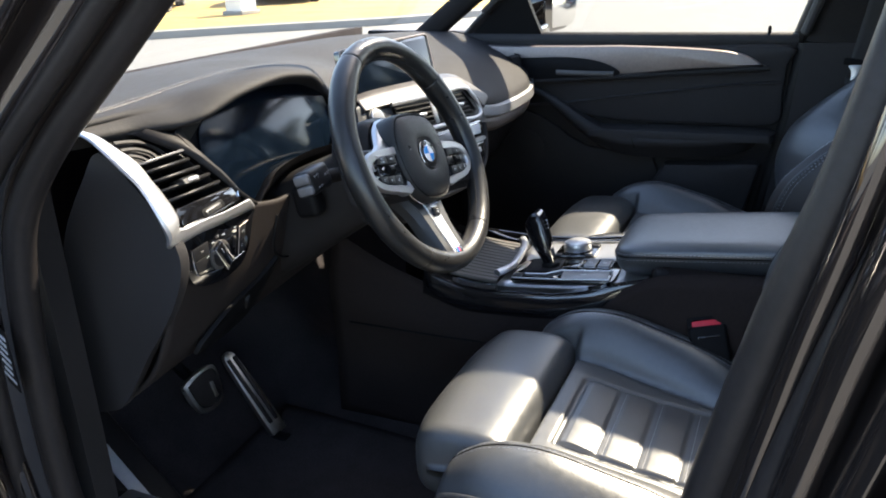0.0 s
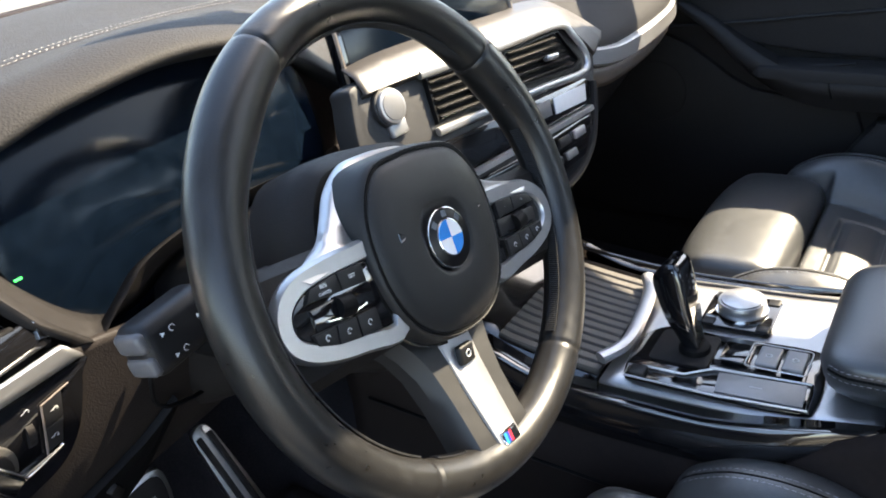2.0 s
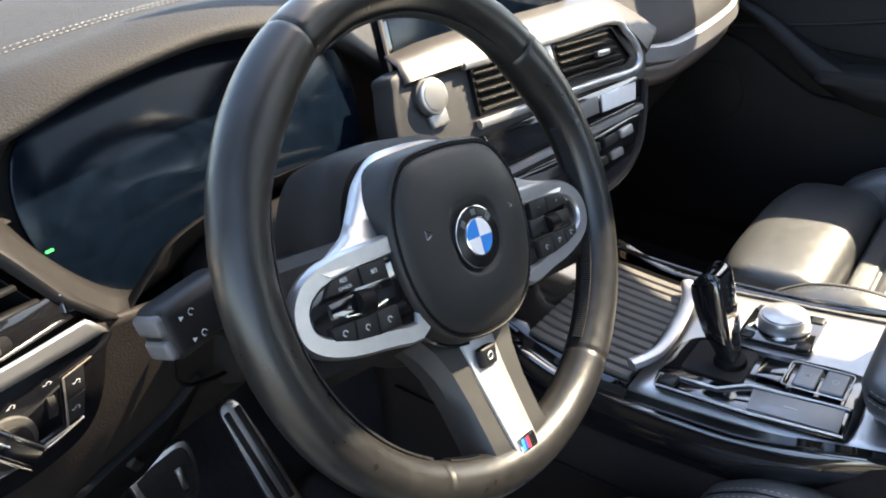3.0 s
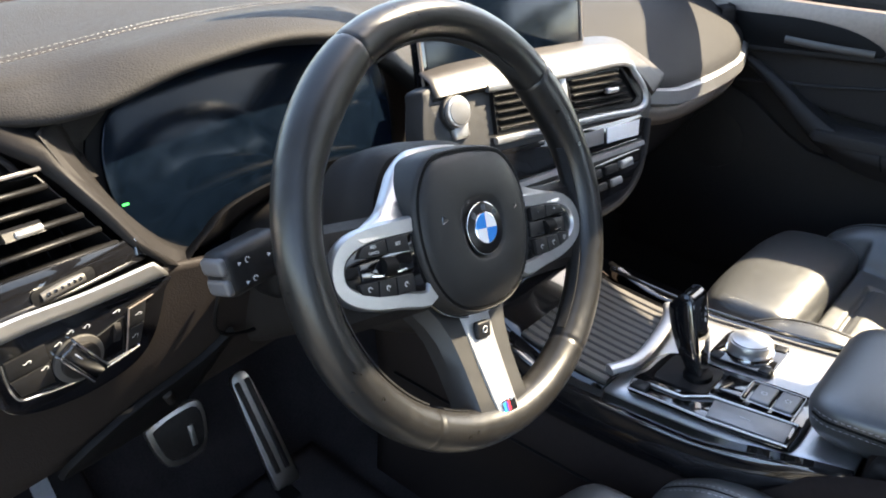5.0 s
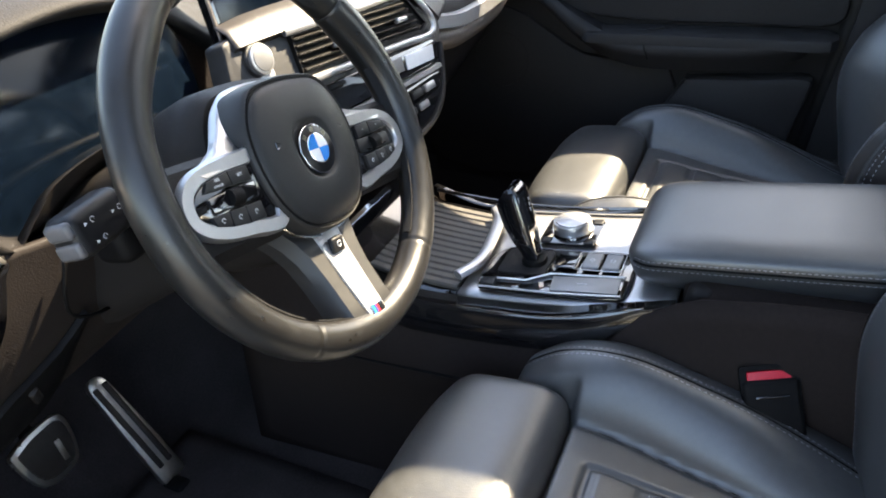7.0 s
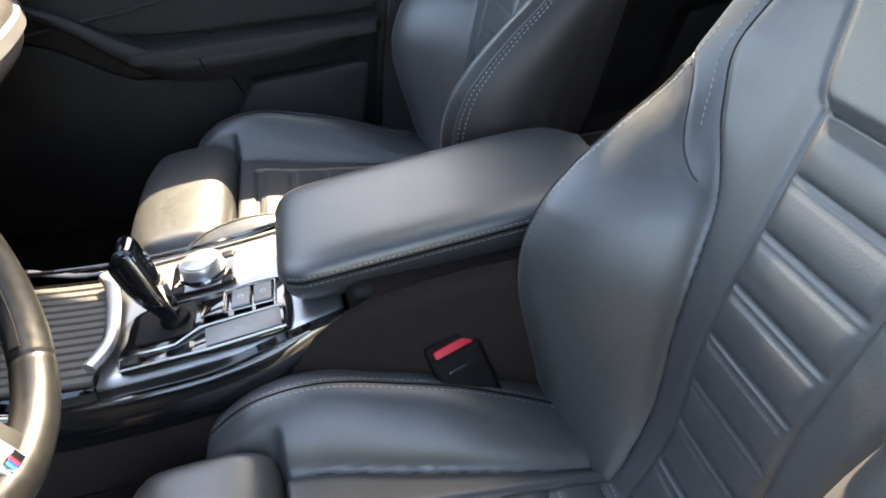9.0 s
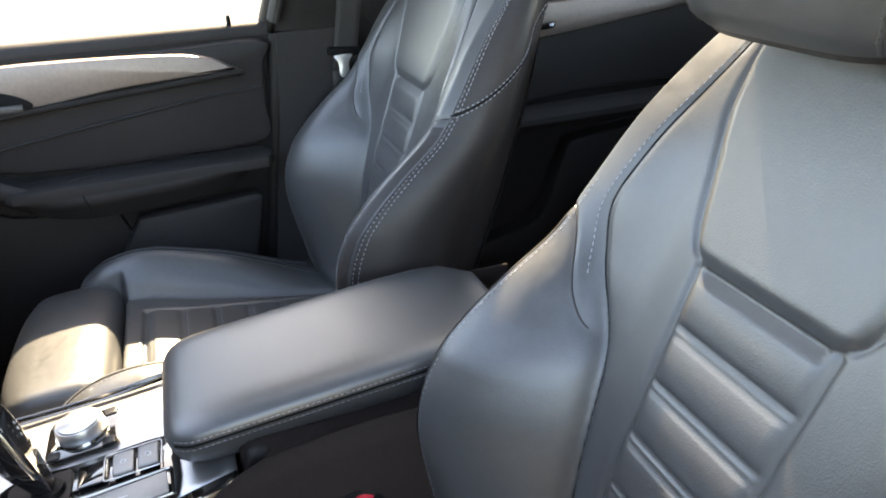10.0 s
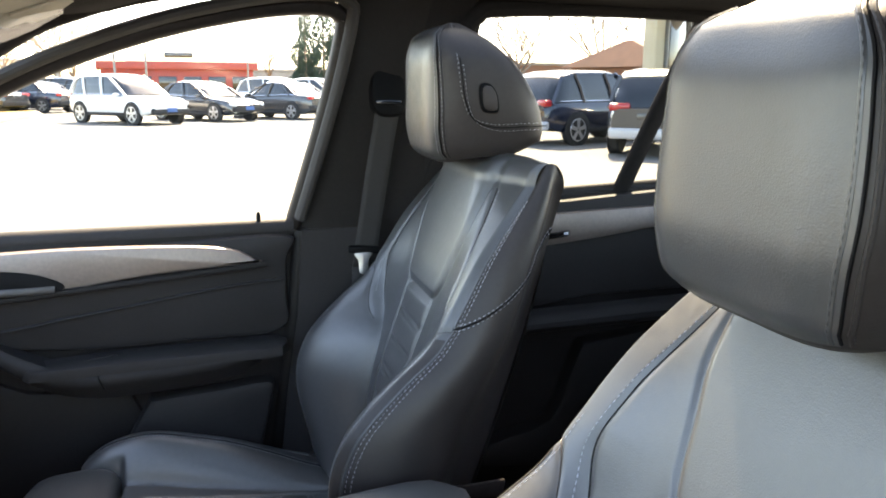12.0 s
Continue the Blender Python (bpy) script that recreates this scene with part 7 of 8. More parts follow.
    front = [[face(0.02 + 0.96 * k / 30, -0.84 + 1.68 * q / 32, 0.0014) for q in range(33)] for k in range(31)]
    part("front_panel", loft(front, closed=False), LEATHER, head, "grey-black front panel", angle=180)
    for s in (-1, 1):
        def hs(t, k):
            f, r, w = hr(t)
            return Vector((s * (w + 0.0012), f + (r - f) * k, head_z0 + (head_z1 - head_z0) * t))
        part("seam", tube([face(0.03 + 0.94 * q / 30, s * 0.845, 0.001) for q in range(31)], 0.0012, 6), DARK, head)
        for xi in (0.80, 0.885):
            part("welt", tube([face(0.03 + 0.94 * q / 30, s * xi, 0.0004) for q in range(31)], 0.0020, 8), LEATHER if xi < 0.84 else LEATHER_BACK, head)
            part("stitching", dashes([face(0.04 + 0.92 * q / 30, s * xi, 0.0022) for q in range(31)], 0.0042, 0.0020, 0.0004), head_thread, head, "pale stitching")
        curve = smooth([hs(0.97, 0.30), hs(0.7, 0.27), hs(0.42, 0.26), hs(0.28, 0.33), hs(0.23, 0.50), hs(0.24, 0.75), hs(0.25, 0.93)], 6, False)
        part("seam", tube(curve, 0.0009, 6), DARK, head)
        for d in (0.0045, -0.0045):
            part("stitching", dashes([p + Vector((-s * 0.0002, d, d)) for p in curve], 0.0042, 0.0024, 0.0005), THREAD, head, "pale stitching")
        key = part("release_key", moved(plate([tuple(p) for p in smooth([(-0.014, 0.018), (0.0, 0.022), (0.012, 0.008), (0.016, -0.016), (0.004, -0.020), (-0.010, -0.014)], 4)], 0.007, 0.002), facing((s * 0.1105, -0.676, 1.337), (0, s, 0), (0, 0, 1))), DARK, head, "black headrest release key")
        part("key_face", moved(plate([tuple(p) for p in smooth([(-0.008, 0.012), (0.001, 0.014), (0.008, 0.005), (0.010, -0.010), (0.003, -0.013), (-0.006, -0.009)], 4)], 0.003, 0.001), facing((s * 0.1150, -0.676, 1.337), (0, s, 0), (0, 0, 1)) @ Matrix.Diagonal((1.25, 1.25, 1.25, 1))), LEATHER_BACK, key)
        part("post", tube([(s * 0.052, -0.700, 1.215), (s * 0.052, -0.697, 1.275)], 0.0065, 14), CHROME, seat, "chrome headrest post")
        part("post_collar", moved(disc(0.015, 0.010, 24, 0.003), pose(s * 0.052, -0.702, 1.246)), DARK, seat)
    return seat


make_seat("car_seat", "black leather sports driver's seat with pale stitching", pose(-0.385, 0, 0), 5.0, -0.015, (0.041, 0.004, -0.024), -0.010, 1.09, DARK_THREAD)
make_seat("car_seat", "black leather sports passenger seat with pale stitching", pose(0.388, -0.002, 0.005), 1.5, 0.045, (0, 0, 0))

# ---- outside: the lot, its cars, trees and buildings ----
ASPHALT = material("pale worn concrete lot", (0.150, 0.143, 0.130), 0.85, var=0.14, grain=0.6, grain_scale=60, spots=0.22)
KERB = material("kerb concrete", (0.22, 0.21, 0.19), 0.85, var=0.12, grain=0.4, grain_scale=40, spots=2)
GRASS = material("dry winter grass", (0.34, 0.235, 0.075), 0.95, var=0.35, grain=1.0, grain_scale=30, spots=1.2)
LINE = material("worn line paint", (0.62, 0.62, 0.60), 0.7, var=0.15, spots=3)
TYRE = material("tyre rubber", (0.018, 0.018, 0.018), 0.8, var=0.2)
ALLOY = material("alloy wheel", (0.50, 0.51, 0.53), 0.3, metal=0.8, var=0.08)
CAR_GLASS = material("dark car glass", (0.012, 0.016, 0.02), 0.06, var=0.2, coat=0.5)
LAMP_RED = material("red lamp glass", (0.42, 0.012, 0.015), 0.15, var=0.1, coat=0.6)
LAMP_CLEAR = material("clear lamp glass", (0.55, 0.57, 0.60), 0.12, var=0.1, coat=0.8)
BARK = material("grey bark", (0.17, 0.135, 0.11), 0.9, var=0.25, grain=0.8, grain_scale=12, spots=2)
TWIG = material("bare twigs", (0.24, 0.19, 0.16), 0.9, var=0.2, spots=1)
NEEDLE = material("conifer needles", (0.030, 0.055, 0.036), 0.85, var=0.35, spots=1.5)
BRICK_RED = material("red facade cladding", (0.30, 0.055, 0.05), 0.6, var=0.15, spots=0.4)
ROOF_TAN = material("tan shingle roof", (0.36, 0.31, 0.26), 0.85, var=0.2, spots=0.8)
CREAM = material("cream render", (0.62, 0.56, 0.42), 0.8, var=0.1, grain=0.3, grain_scale=30, spots=0.7)
BROWN = material("brown brick wall", (0.25, 0.13, 0.085), 0.85, var=0.2, spots=1)
PLATE_BLUE = material("blue dealer plate", (0.03, 0.10, 0.28), 0.4, var=0.05)
STEEL = material("galvanised steel", (0.20, 0.205, 0.21), 0.45, metal=0.6, var=0.1, spots=2)


def paint(name, c):
    return material(name, c, 0.22, var=0.06, coat=1.0, spots=1.5)


WHITE_PAINT, BLACK_PAINT, NAVY_PAINT = paint("white car paint", (0.72, 0.72, 0.71)), paint("black metallic car paint", (0.02, 0.022, 0.026)), paint("dark blue car paint", (0.010, 0.016, 0.032))
GREY_PAINT, SILVER_PAINT, RED_PAINT = paint("grey car paint", (0.035, 0.037, 0.040)), paint("silver car paint", (0.42, 0.43, 0.45)), paint("rust red car paint", (0.26, 0.06, 0.04))

ground = tagged(part("ground", grid(lambda u, v: (-600 + 1400 * u, -700 + 1400 * v, 0.0), 40, 40), ASPHALT), "pale sunlit concrete parking lot", "ground", kind="structure")
verge_line = smooth([(-6, 24), (2, 17.5), (9.75, 10.15), (13.1, 6.5), (17, 5.6), (24, 6.6), (30, 7.2), (37, 7.4), (48, 12), (58, 20), (58, 34), (20, 46), (-8, 40)], 5)
verge = tagged(part("verge", moved(plate([tuple(p) for p in verge_line], 0.13, 0.03), pose(0, 0, 0)), GRASS), "strip of dry yellow winter grass", "grass", kind="structure")
tagged(part("kerb", loft([[(p.x, p.y, z) for p in (Vector(q) for q in inset([tuple(w) for w in verge_line], d))] for d, z in ((-0.16, 0.0), (-0.16, 0.125), (-0.14, 0.14), (0.02, 0.14))], caps=False), KERB), "pale concrete kerb round the grass", "kerb", kind="structure")
tagged(part("verge", moved(plate([(60, -40), (62, 60), (130, 70), (130, -60)], 0.10, 0.02), pose(0, 0, 0)), GRASS), "far strip of dry grass", "grass", kind="structure")
for k in range(5):
    tagged(part("bay_line", moved(plate(rrect(4.6, 0.11, 0.02, 2), 0.004, 0), pose(30.5 - 0.5 * k, 4.4 - 2.75 * k, 0.0, 0, 0, 42)), LINE), "worn white parking bay line", "road marking", kind="structure")


def parked_car(name, label, x, y, heading, body_paint, suv=True, size=1.0):
    """A car seen from afar: nose along its own x. heading in degrees from the world's x."""
    car = thing(name, label, "car", pose(x, y, 0, 0, 0, heading), group="parked cars")
    length, wide, tall = (4.65, 0.93, 1.66) if suv else (4.75, 0.91, 1.44)
    base = 0.30 if suv else 0.22
    belt = [(0, 0.92), (0.06, 1.00), (0.5, 1.01), (0.68, 1.0), (0.74, 0.97), (0.92, 0.88), (1.0, 0.70)] if suv else [(0, 0.84), (0.05, 0.96), (0.2, 0.97), (0.5, 0.92), (0.68, 0.90), (0.74, 0.88), (0.92, 0.78), (1.0, 0.62)]
    half = [(0, 0.72), (0.03, 0.84), (0.12, 0.92), (0.5, 0.93), (0.85, 0.91), (0.96, 0.80), (1.0, 0.66)]
    rings = []
    for k in range(25):
        s = k / 24
        w, zt = lerp(s, half) * wide / 0.93, lerp(s, belt)
        zb = base + 0.16 * (bell(s, 0, 0.06) + bell(s, 1, 0.06))
        rings.append([(-length / 2 + length * s, yy * w, zz) for yy, zz in ((-0.90, zb), (-0.985, zb + 0.10), (-1, zt - 0.32), (-0.985, zt - 0.14), (-0.93, zt - 0.03), (-0.80, zt), (0, zt + 0.015), (0.80, zt), (0.93, zt - 0.03), (0.985, zt - 0.14), (1, zt - 0.32), (0.985, zb + 0.10), (0.90, zb))])
    body = part("body", loft(rings), body_paint, car)
    roof = [(0.02, 0.96), (0.06, 1.25), (0.13, tall - 0.07), (0.25, tall - 0.01), (0.42, tall), (0.55, tall - 0.06), (0.64, tall - 0.28), (0.735, 0.98)] if suv else [(0.14, 0.96), (0.20, 1.12), (0.29, tall - 0.06), (0.40, tall), (0.52, tall - 0.03), (0.60, tall - 0.20), (0.72, 0.90)]
    s0, s1 = roof[0][0], roof[-1][0]

    def cabin(grow, low, high):
        out = []
        for k in range(21):
            s = s0 + (s1 - s0) * k / 20
            zb, zr = lerp(s, belt) - 0.02, max(lerp(s, roof), lerp(s, belt))
            wb, wr = lerp(s, half) * 0.92, 0.66 + 0.05 * bell(s, 0.3, 0.3)
            za, zc = zb + (zr - zb) * low, zb + (zr - zb) * high + grow
            wa, wc = wb + (wr - wb) * low + grow, wb + (wr - wb) * high + grow
            out.append([(-length / 2 + length * s, yy, zz) for yy, zz in ((-wa, za), (-(wa + wc) / 2 - 0.015, (za + zc) / 2), (-wc, zc), (-wc * 0.7, zc + 0.03 * high), (0, zc + 0.04 * high), (wc * 0.7, zc + 0.03 * high), (wc, zc), ((wa + wc) / 2 + 0.015, (za + zc) / 2), (wa, za))])
        return loft(out)
    part("window_glass", cabin(0.0, 0.0, 1.0), CAR_GLASS, car, "dark windows")
    q0, q1 = (0.10, 0.50) if suv else (0.30, 0.52)
    part("roof", loft([[(-length / 2 + length * s, yy * (0.70 + 0.05 * bell(s, 0.3, 0.3)), lerp(s, roof) + dz) for yy, dz in ((-1.0, -0.05), (-0.98, 0.0), (-0.7, 0.045), (0, 0.058), (0.7, 0.045), (0.98, 0.0), (1.0, -0.05))] for s in [q0 + (q1 - q0) * k / 10 for k in range(11)]]), body_paint, car)
    for sd in (-1, 1):
        for a, b in (((0.735, 0.86), (0.50, 0.70)), ((0.46, 0.87), (0.42, 0.71)), ((0.25, 0.86), (0.20, 0.71)) if suv else ((0.22, 0.84), (0.32, 0.70)), ((0.03, 0.82), (0.11, 0.70)) if suv else ((0.16, 0.82), (0.30, 0.70))):
            part("pillar", tube([(-length / 2 + length * a[0], sd * a[1], lerp(a[0], belt) - 0.03), (-length / 2 + length * (a[0] + b[0]) / 2, sd * ((a[1] + b[1]) / 2 + 0.025), (lerp(a[0], belt) + lerp(b[0], roof)) / 2 + 0.02), (-length / 2 + length * b[0], sd * (b[1] + 0.015), lerp(b[0], roof) + 0.0)], 0.045, 6), body_paint, car)
        part("window_line", tube([(-length / 2 + length * s, sd * (lerp(s, half) * 0.925 + 0.005), lerp(s, belt) + 0.005) for s in (0.08, 0.3, 0.5, 0.70)], 0.014, 6), CHROME, car)
        part("sill", rbox((length * 0.52, 0.05, 0.12), 0.02, 2, pose(-0.02, sd * 0.90, base + 0.05)), TYRE, car)
        part("headlamp", rbox((0.26, 0.36, 0.13), 0.04, 2, pose(length / 2 - 0.16, sd * 0.60, 0.72 if suv else 0.64, 0, 8, -sd * 22)), LAMP_CLEAR, car)
        part("tail_lamp", rbox((0.20, 0.40, 0.15), 0.04, 2, pose(-length / 2 + 0.10, sd * 0.60, 0.96 if suv else 0.86, 0, 0, sd * 16)), LAMP_RED, car, "red tail lamp")
        part("reflector", rbox((0.06, 0.26, 0.06), 0.02, 2, pose(-length / 2 + 0.06, sd * 0.58, 0.50)), LAMP_RED, car)
        part("mirror", rbox((0.14, 0.20, 0.13), 0.04, 2, pose(length * 0.16, sd * 0.99, 1.0 if suv else 0.94)), body_paint, car)
        for fx in (-length / 2 + 0.88, length / 2 - 0.90):
            part("wheel_arch", moved(disc(0.41 if suv else 0.38, 0.02, 28, 0.004), facing((fx, sd * 0.912, 0.37 if suv else 0.34), (-sd, 0, 0), (0, 0, 1))), TYRE, car)
            wheel_at = facing((fx, sd * 0.80, 0.36 if suv else 0.33), (-sd, 0, 0), (0, 0, 1))
            rw = 0.36 if suv else 0.33
            tyre = part("wheel", moved(loft([[(r * math.cos(2 * math.pi * j / 28), r * math.sin(2 * math.pi * j / 28), z) for j in range(28)] for r, z in ((rw * 0.9, -0.08), (rw, -0.05), (rw, 0.11), (rw * 0.95, 0.14), (rw * 0.72, 0.145))]), wheel_at), TYRE, car)
            part("rim", moved(loft([[(r * math.cos(2 * math.pi * j / 28), r * math.sin(2 * math.pi * j / 28), z) for j in range(28)] for r, z in ((rw * 0.74, 0.140), (rw * 0.72, 0.150), (rw * 0.66, 0.148), (rw * 0.64, 0.135))], caps=False), wheel_at), ALLOY, tyre)
            for q in range(5):
                part("spoke", moved(plate([(-0.035, 0.02), (0.035, 0.02), (0.05, rw * 0.68), (-0.05, rw * 0.68)], 0.012, 0.003), wheel_at @ pose(0, 0, 0.142, 0, 0, 72 * q)), ALLOY, tyre)
    part("front_bumper", rbox((0.18, 1.50, 0.20), 0.06, 3, pose(length / 2 - 0.08, 0, 0.46)), TYRE, car)
    for sd in (-1, 1):
        part("grille", rbox((0.06, 0.34, 0.18), 0.04, 2, pose(length / 2 - 0.05, sd * 0.19, 0.66 if suv else 0.58)), GLOSS, car)
    part("rear_bumper", rbox((0.16, 1.56, 0.22), 0.06, 3, pose(-length / 2 + 0.05, 0, 0.46)), SILVER_PAINT if suv and body_paint is not WHITE_PAINT else TYRE, car)
    part("number_plate", moved(plate(rrect(0.40, 0.14, 0.01), 0.01, 0.002), facing((length / 2 + 0.02, 0, 0.50), (0, 1, 0), (0, 0, 1))), PLATE_BLUE, car, "plain blue dealer plate")
    part("number_plate", moved(plate(rrect(0.46, 0.12, 0.01), 0.01, 0.002), facing((-length / 2 - 0.01, 0, 0.78), (0, -1, 0), (0, 0, 1))), GREY_PAINT, car)
    return car


parked_car("white_suv", "white compact SUV parked nose out on the lot", 28.9, 2.8, 222, WHITE_PAINT)
parked_car("black_sedan", "black sedan parked nose out on the lot", 30.8, 0.2, 222, BLACK_PAINT, False)
parked_car("grey_sedan", "dark grey sedan parked tail out on the lot", 32.0, -2.7, 42, GREY_PAINT, False)
parked_car("white_suv", "white SUV parked in the second row", 38.5, -3.2, 222, WHITE_PAINT)
parked_car("silver_suv", "silver SUV parked in the second row", 42.0, -5.8, 222, SILVER_PAINT)
parked_car("blue_sedan", "dark blue sedan parked beyond the grass", 41.5, 8.6, 60, NAVY_PAINT, False)
parked_car("black_sedan", "black sedan parked beyond the grass", 40.0, 10.6, 60, BLACK_PAINT, False)
parked_car("black_suv", "black SUV parked beyond the grass", 46.0, 8.2, 60, BLACK_PAINT)
parked_car("blue_suv", "dark blue SUV with red tail lamps beside the car", 16.9, -9.2, -68, NAVY_PAINT)
parked_car("grey_suv", "dark grey SUV seen from behind", 13.9, -9.7, -44, GREY_PAINT)
parked_car("black_suv", "black SUV further along the row", 24.0, -10.6, -60, BLACK_PAINT)
parked_car("red_suv", "rust red SUV beyond the grass verge", 14.6, 15.6, 35, RED_PAINT)
parked_car("grey_suv", "grey SUV beyond the grass verge", 18.2, 13.6, 35, GREY_PAINT)
parked_car("black_suv", "black SUV beyond the grass verge", 21.8, 11.9, 35, BLACK_PAINT)
parked_car("silver_sedan", "silver sedan beyond the grass verge", 10.8, 18.0, 35, SILVER_PAINT, False)

for x, y in ((13.2, 11.2),):
    box = thing("utility_box", "pale grey utility box on the grass", "utility box", pose(x, y, 0.13))
    part("cabinet", rbox((0.55, 0.45, 0.95), 0.04, 3, pose(0, 0, 0.50)), WHITE_PAINT, box)
    part("plinth", rbox((0.66, 0.56, 0.10), 0.02, 2, pose(0, 0, 0.04)), KERB, box)

for x, y, h in ((58.4, 6.6, 13), (65.3, 5.1, 14), (71.3, -2.9, 15), (54.0, 9.5, 10)):
    lamp = thing("street_lamp", "tall grey steel lot lamp", "street lamp", pose(x, y, 0), group="lot lamps")
    part("base", tube([(0, 0, 0), (0, 0, 0.8)], 0.22, 14), KERB, lamp)
    part("mast", tube([(0, 0, 0.7), (0, 0, h)], lambda t: 0.085 - 0.03 * t, 10), STEEL, lamp)
    part("arm", tube([(-0.9, 0, h), (0.9, 0, h)], 0.05, 8), STEEL, lamp)
    for s in (-1, 1):
        part("head", rbox((0.7, 0.35, 0.14), 0.05, 2, pose(s * 1.1, 0, h)), STEEL, lamp)


def limb(path_out, start, way, length, r, depth, rnd):
    """A branch with its own side branches."""
    pts, d = [start], way.normalized()
    for k in range(4):
        d = (d + Vector((rnd.uniform(-0.2, 0.2), rnd.uniform(-0.2, 0.2), rnd.uniform(-0.05, 0.18)))).normalized()
        pts.append(pts[-1] + d * length / 4)
    path_out[depth].append(tube(pts, lambda t: r * (1 - 0.7 * t), 5 if depth else 8))
    if depth < 3:
        for k in range(4 if depth else 5):
            q = pts[rnd.randint(1, 4)]
            side = Vector((rnd.uniform(-1, 1), rnd.uniform(-1, 1), rnd.uniform(0.1, 0.8)))
            limb(path_out, q, (d * 0.6 + side).normalized(), length * rnd.uniform(0.5, 0.7), r * 0.5, depth + 1, rnd)


def bare_tree(x, y, h, seed):
    rnd = random.Random(seed)
    tree = thing("bare_tree", "leafless winter tree with thin twigs", "tree", pose(x, y, 0), group="bare trees")
    part("trunk", tube([(0, 0, 0), (0.05 * h * 0.1, 0, h * 0.15), (0, 0.02 * h, h * 0.35)], lambda t: h * (0.022 - 0.008 * t), 9), BARK, tree)
    levels = {0: [], 1: [], 2: [], 3: []}
    for k in range(6):
        a = 2 * math.pi * k / 6 + rnd.uniform(-0.4, 0.4)
        limb(levels, Vector((0, 0.02 * h, h * rnd.uniform(0.2, 0.35))), Vector((math.cos(a) * 0.7, math.sin(a) * 0.7, rnd.uniform(0.6, 1.3))), h * 0.42, h * 0.011, 0, rnd)
    tagged(part("branchwork", join(*levels[0], *levels[1]), BARK, tree), kind="stuff")
    tw = part("crown", join(*levels[2], *levels[3]), TWIG, tree, "thin bare twigs")
    tagged(tw, kind="stuff")


for k, (x, y, h) in enumerate(((76.0, 13.5, 9.5), (86.3, 15.0, 10), (70.0, 17.5, 8), (121.9, -7.9, 9), (113.3, 18.0, 10), (55.3, -22.5, 8.5), (62.6, -33.1, 11), (96.0, -24.0, 9), (104.0, 24.0, 10))):
    bare_tree(x, y, h, 11 + k)


def conifer(x, y, h, seed):
    rnd = random.Random(seed)
    tree = thing("conifer", "tall dark green spruce tree", "tree", pose(x, y, 0), group="conifers")
    part("trunk", tube([(0, 0, 0), (0, 0, h * 0.97)], lambda t: h * 0.018 * (1 - 0.9 * t), 8), BARK, tree)
    v, f = [], []
    for k in range(4600):
        t = rnd.random() ** 1.25
        z = h * (0.06 + 0.93 * t)
        rad = h * 0.24 * (1 - t) ** 0.85 * (0.35 + 0.65 * rnd.random() ** 0.5) * (0.82 + 0.25 * math.sin(17 * t + 3 * seed))
        a = rnd.uniform(0, 2 * math.pi)
        c = Vector((rad * math.cos(a), rad * math.sin(a), z - 0.10 * rad))
        o = Vector((math.cos(a), math.sin(a), -0.35)).normalized()
        s = Vector((-math.sin(a), math.cos(a), rnd.uniform(-0.3, 0.3)))
        ln, wd = h * rnd.uniform(0.020, 0.042) * (1.25 - t), h * rnd.uniform(0.005, 0.010)
        i = len(v)
        v += [c - o * ln * 0.5, c + s * wd, c + o * ln * 0.6, c - s * wd, c + Vector((0, 0, wd * 1.2))]
        f += [(i, i + 1, i + 4), (i + 1, i + 2, i + 4), (i + 2, i + 3, i + 4), (i + 3, i, i + 4)]
    tagged(part("crown", (v, f), NEEDLE, tree, "dense dark needles", flat=True), kind="stuff")


for k, (x, y, h) in enumerate(((105.0, -11.6, 12.6), (109.4, -14.6, 14.2), (113.0, -17.4, 13.6), (119.5, -13.0, 9.5), (100.0, -3.0, 3.5))):
    conifer(x, y, h, 40 + k)

store = thing("red_store", "low red shop building with a tan hipped roof", "building", pose(101.0, 4.6, 0, 0, 0, 8))
part("wall", rbox((9, 17, 3.2), 0.05, 2, pose(0, 0, 1.6)), BRICK_RED, store)
part("awning", rbox((10.5, 18, 0.9), 0.08, 2, pose(0, 0, 3.5)), BRICK_RED, store, "red fascia")
part("roof", loft([[(-4.6, -6, 3.9), (4.6, -6, 3.9), (4.6, 6, 3.9), (-4.6, 6, 3.9)], [(-1.2, -2, 5.6), (1.2, -2, 5.6), (1.2, 2, 5.6), (-1.2, 2, 5.6)]]), ROOF_TAN, store)
part("sign", rbox((0.3, 3.2, 0.6), 0.05, 2, pose(-4.2, 0, 4.7)), BLACK_PAINT, store, "dark sign board")
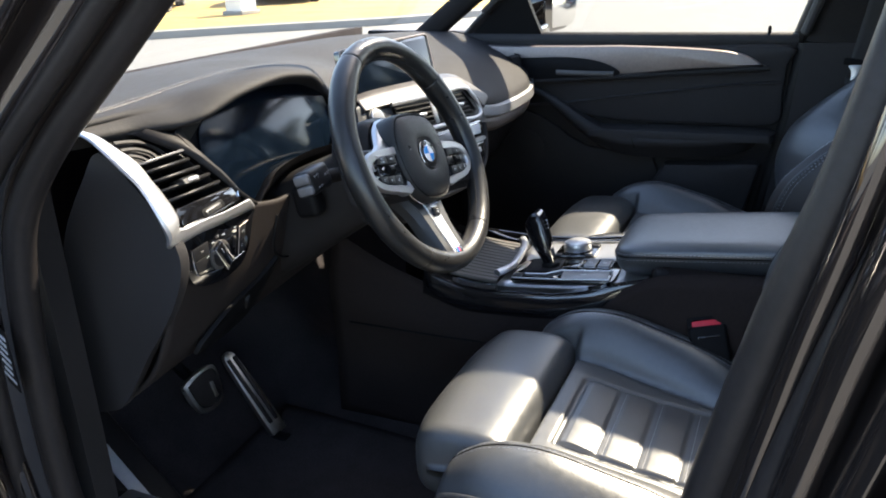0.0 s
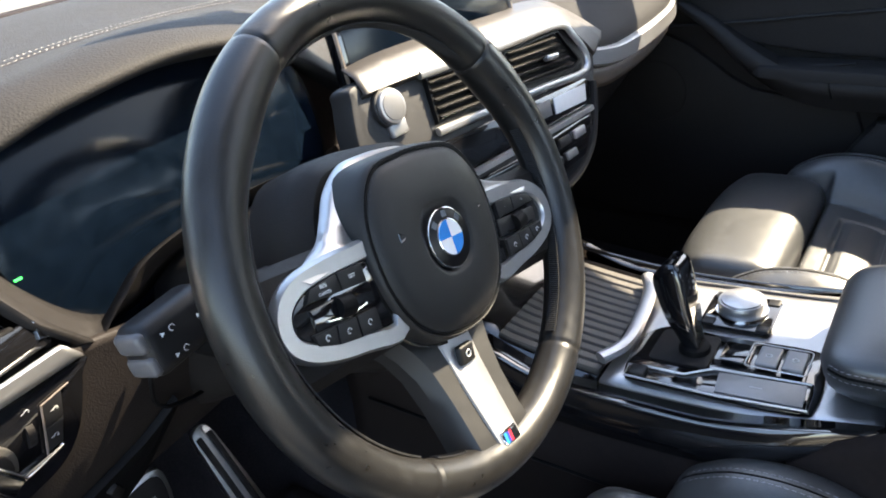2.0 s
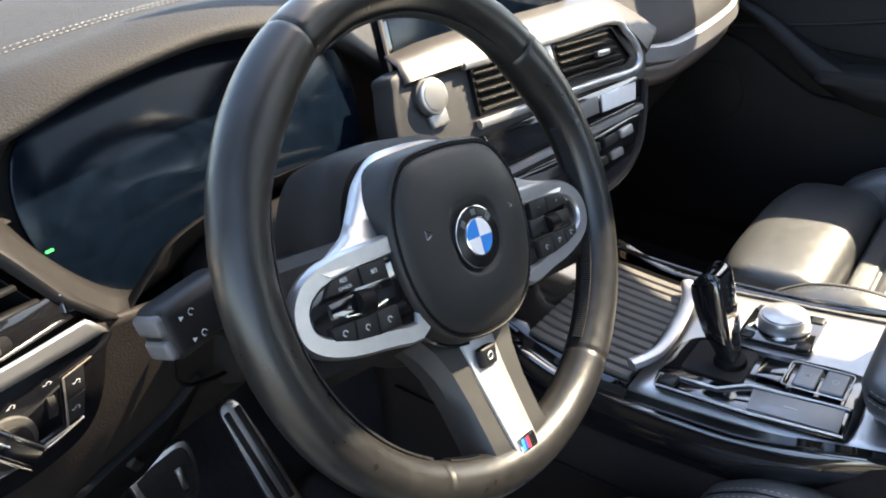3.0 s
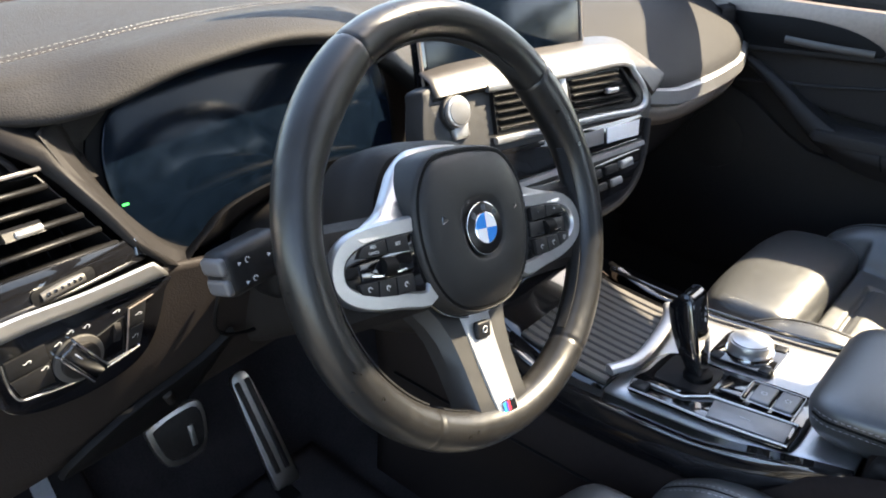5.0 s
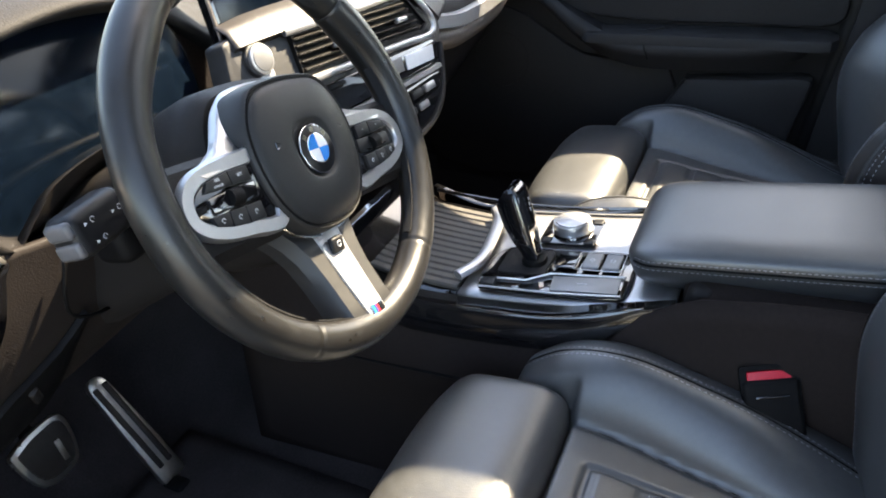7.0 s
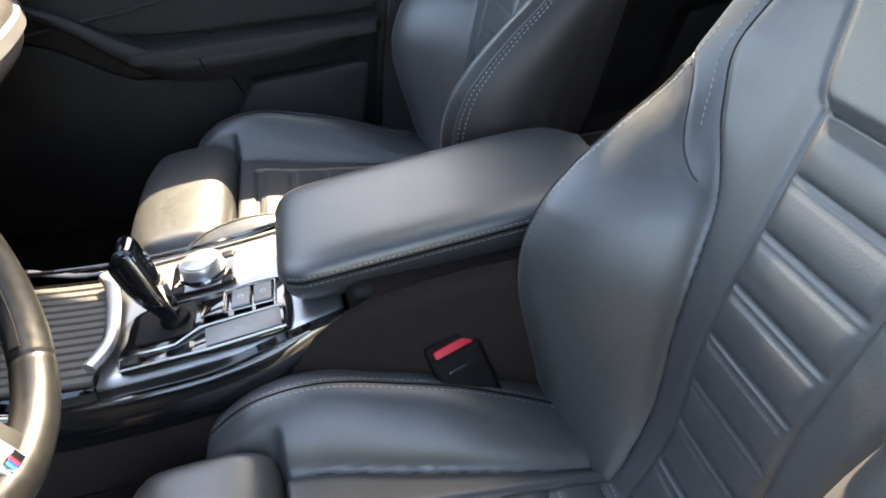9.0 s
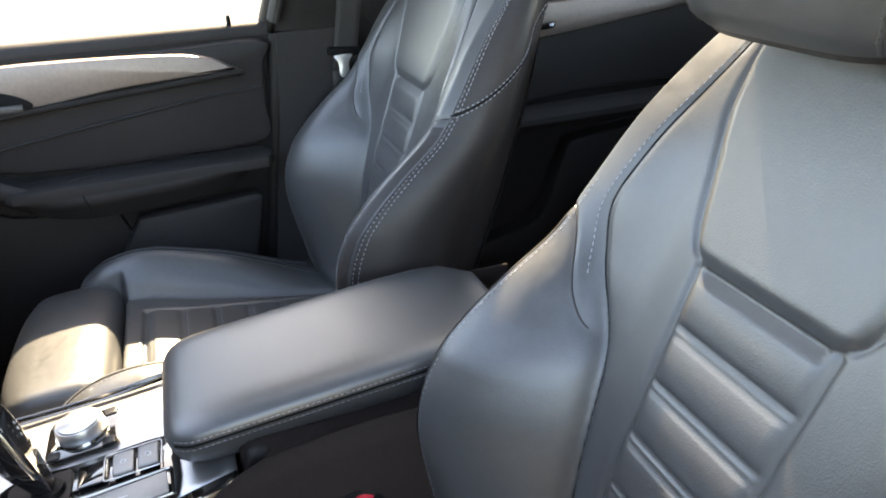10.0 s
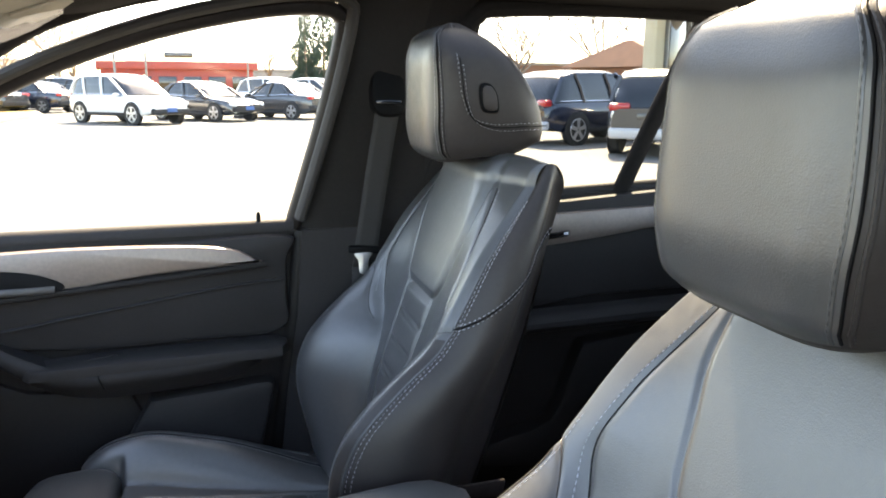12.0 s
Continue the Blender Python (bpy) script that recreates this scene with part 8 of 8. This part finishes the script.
for k in range(6):
    part("window", rbox((0.1, 2.0, 1.5), 0.03, 2, pose(-4.53, -7 + 2.8 * k, 1.5)), CAR_GLASS, store)

for x, y, w, h, m_ in ((150, 60, 60, 5, CREAM), (170, -10, 50, 4, ROOF_TAN), (140, -60, 60, 5, BROWN), (120, 110, 70, 6, BROWN)):
    far = thing("far_building", "low distant building behind the trees", "building", pose(x, y, 0))
    part("wall", rbox((12, w, h), 0.1, 2, pose(0, 0, h / 2)), m_, far)
    part("roof", rbox((13, w + 1, 0.5), 0.1, 2, pose(0, 0, h + 0.2)), ROOF_TAN, far)

dealer = thing("showroom", "cream showroom with a columned canopy and tall windows", "building", pose(27.5, -21.0, 0, 0, 0, 38))
part("column", rbox((1.0, 1.0, 6.0), 0.04, 2, pose(-2.3, 7.4, 3.0)), CREAM, dealer, "cream rendered column")
part("column", rbox((1.0, 1.0, 6.0), 0.04, 2, pose(-2.3, -2.0, 3.0)), CREAM, dealer)
part("column_base", rbox((1.5, 1.5, 0.9), 0.05, 2, pose(-2.3, 7.4, 0.45)), BROWN, dealer)
part("canopy", rbox((7.0, 22.0, 1.1), 0.06, 2, pose(0.4, -2.8, 6.5)), CREAM, dealer)
part("wall", rbox((0.6, 14.0, 6.0), 0.05, 2, pose(3.6, -6.8, 3.0)), CREAM, dealer)
for k in range(3, 7):
    w = part("window", rbox((0.14, 2.3, 4.4), 0.02, 2, pose(3.24, 6.4 - 2.9 * k, 2.5)), CAR_GLASS, dealer)
    part("frame", rbox((0.18, 0.14, 4.6), 0.02, 2, pose(3.22, 7.85 - 2.9 * k, 2.5)), STEEL, w)
shed = thing("brown_house", "brown brick house with a tan roof", "building", pose(50.0, -31.0, 0, 0, 0, 30))
part("wall", rbox((8, 10, 2.6), 0.05, 2, pose(0, 0, 1.3)), BROWN, shed)
part("roof", loft([[(-4.6, -5.6, 2.6), (4.6, -5.6, 2.6), (4.6, 5.6, 2.6), (-4.6, 5.6, 2.6)], [(-0.2, -4, 4.4), (0.2, -4, 4.4), (0.2, 4, 4.4), (-0.2, 4, 4.4)]]), BROWN, shed)
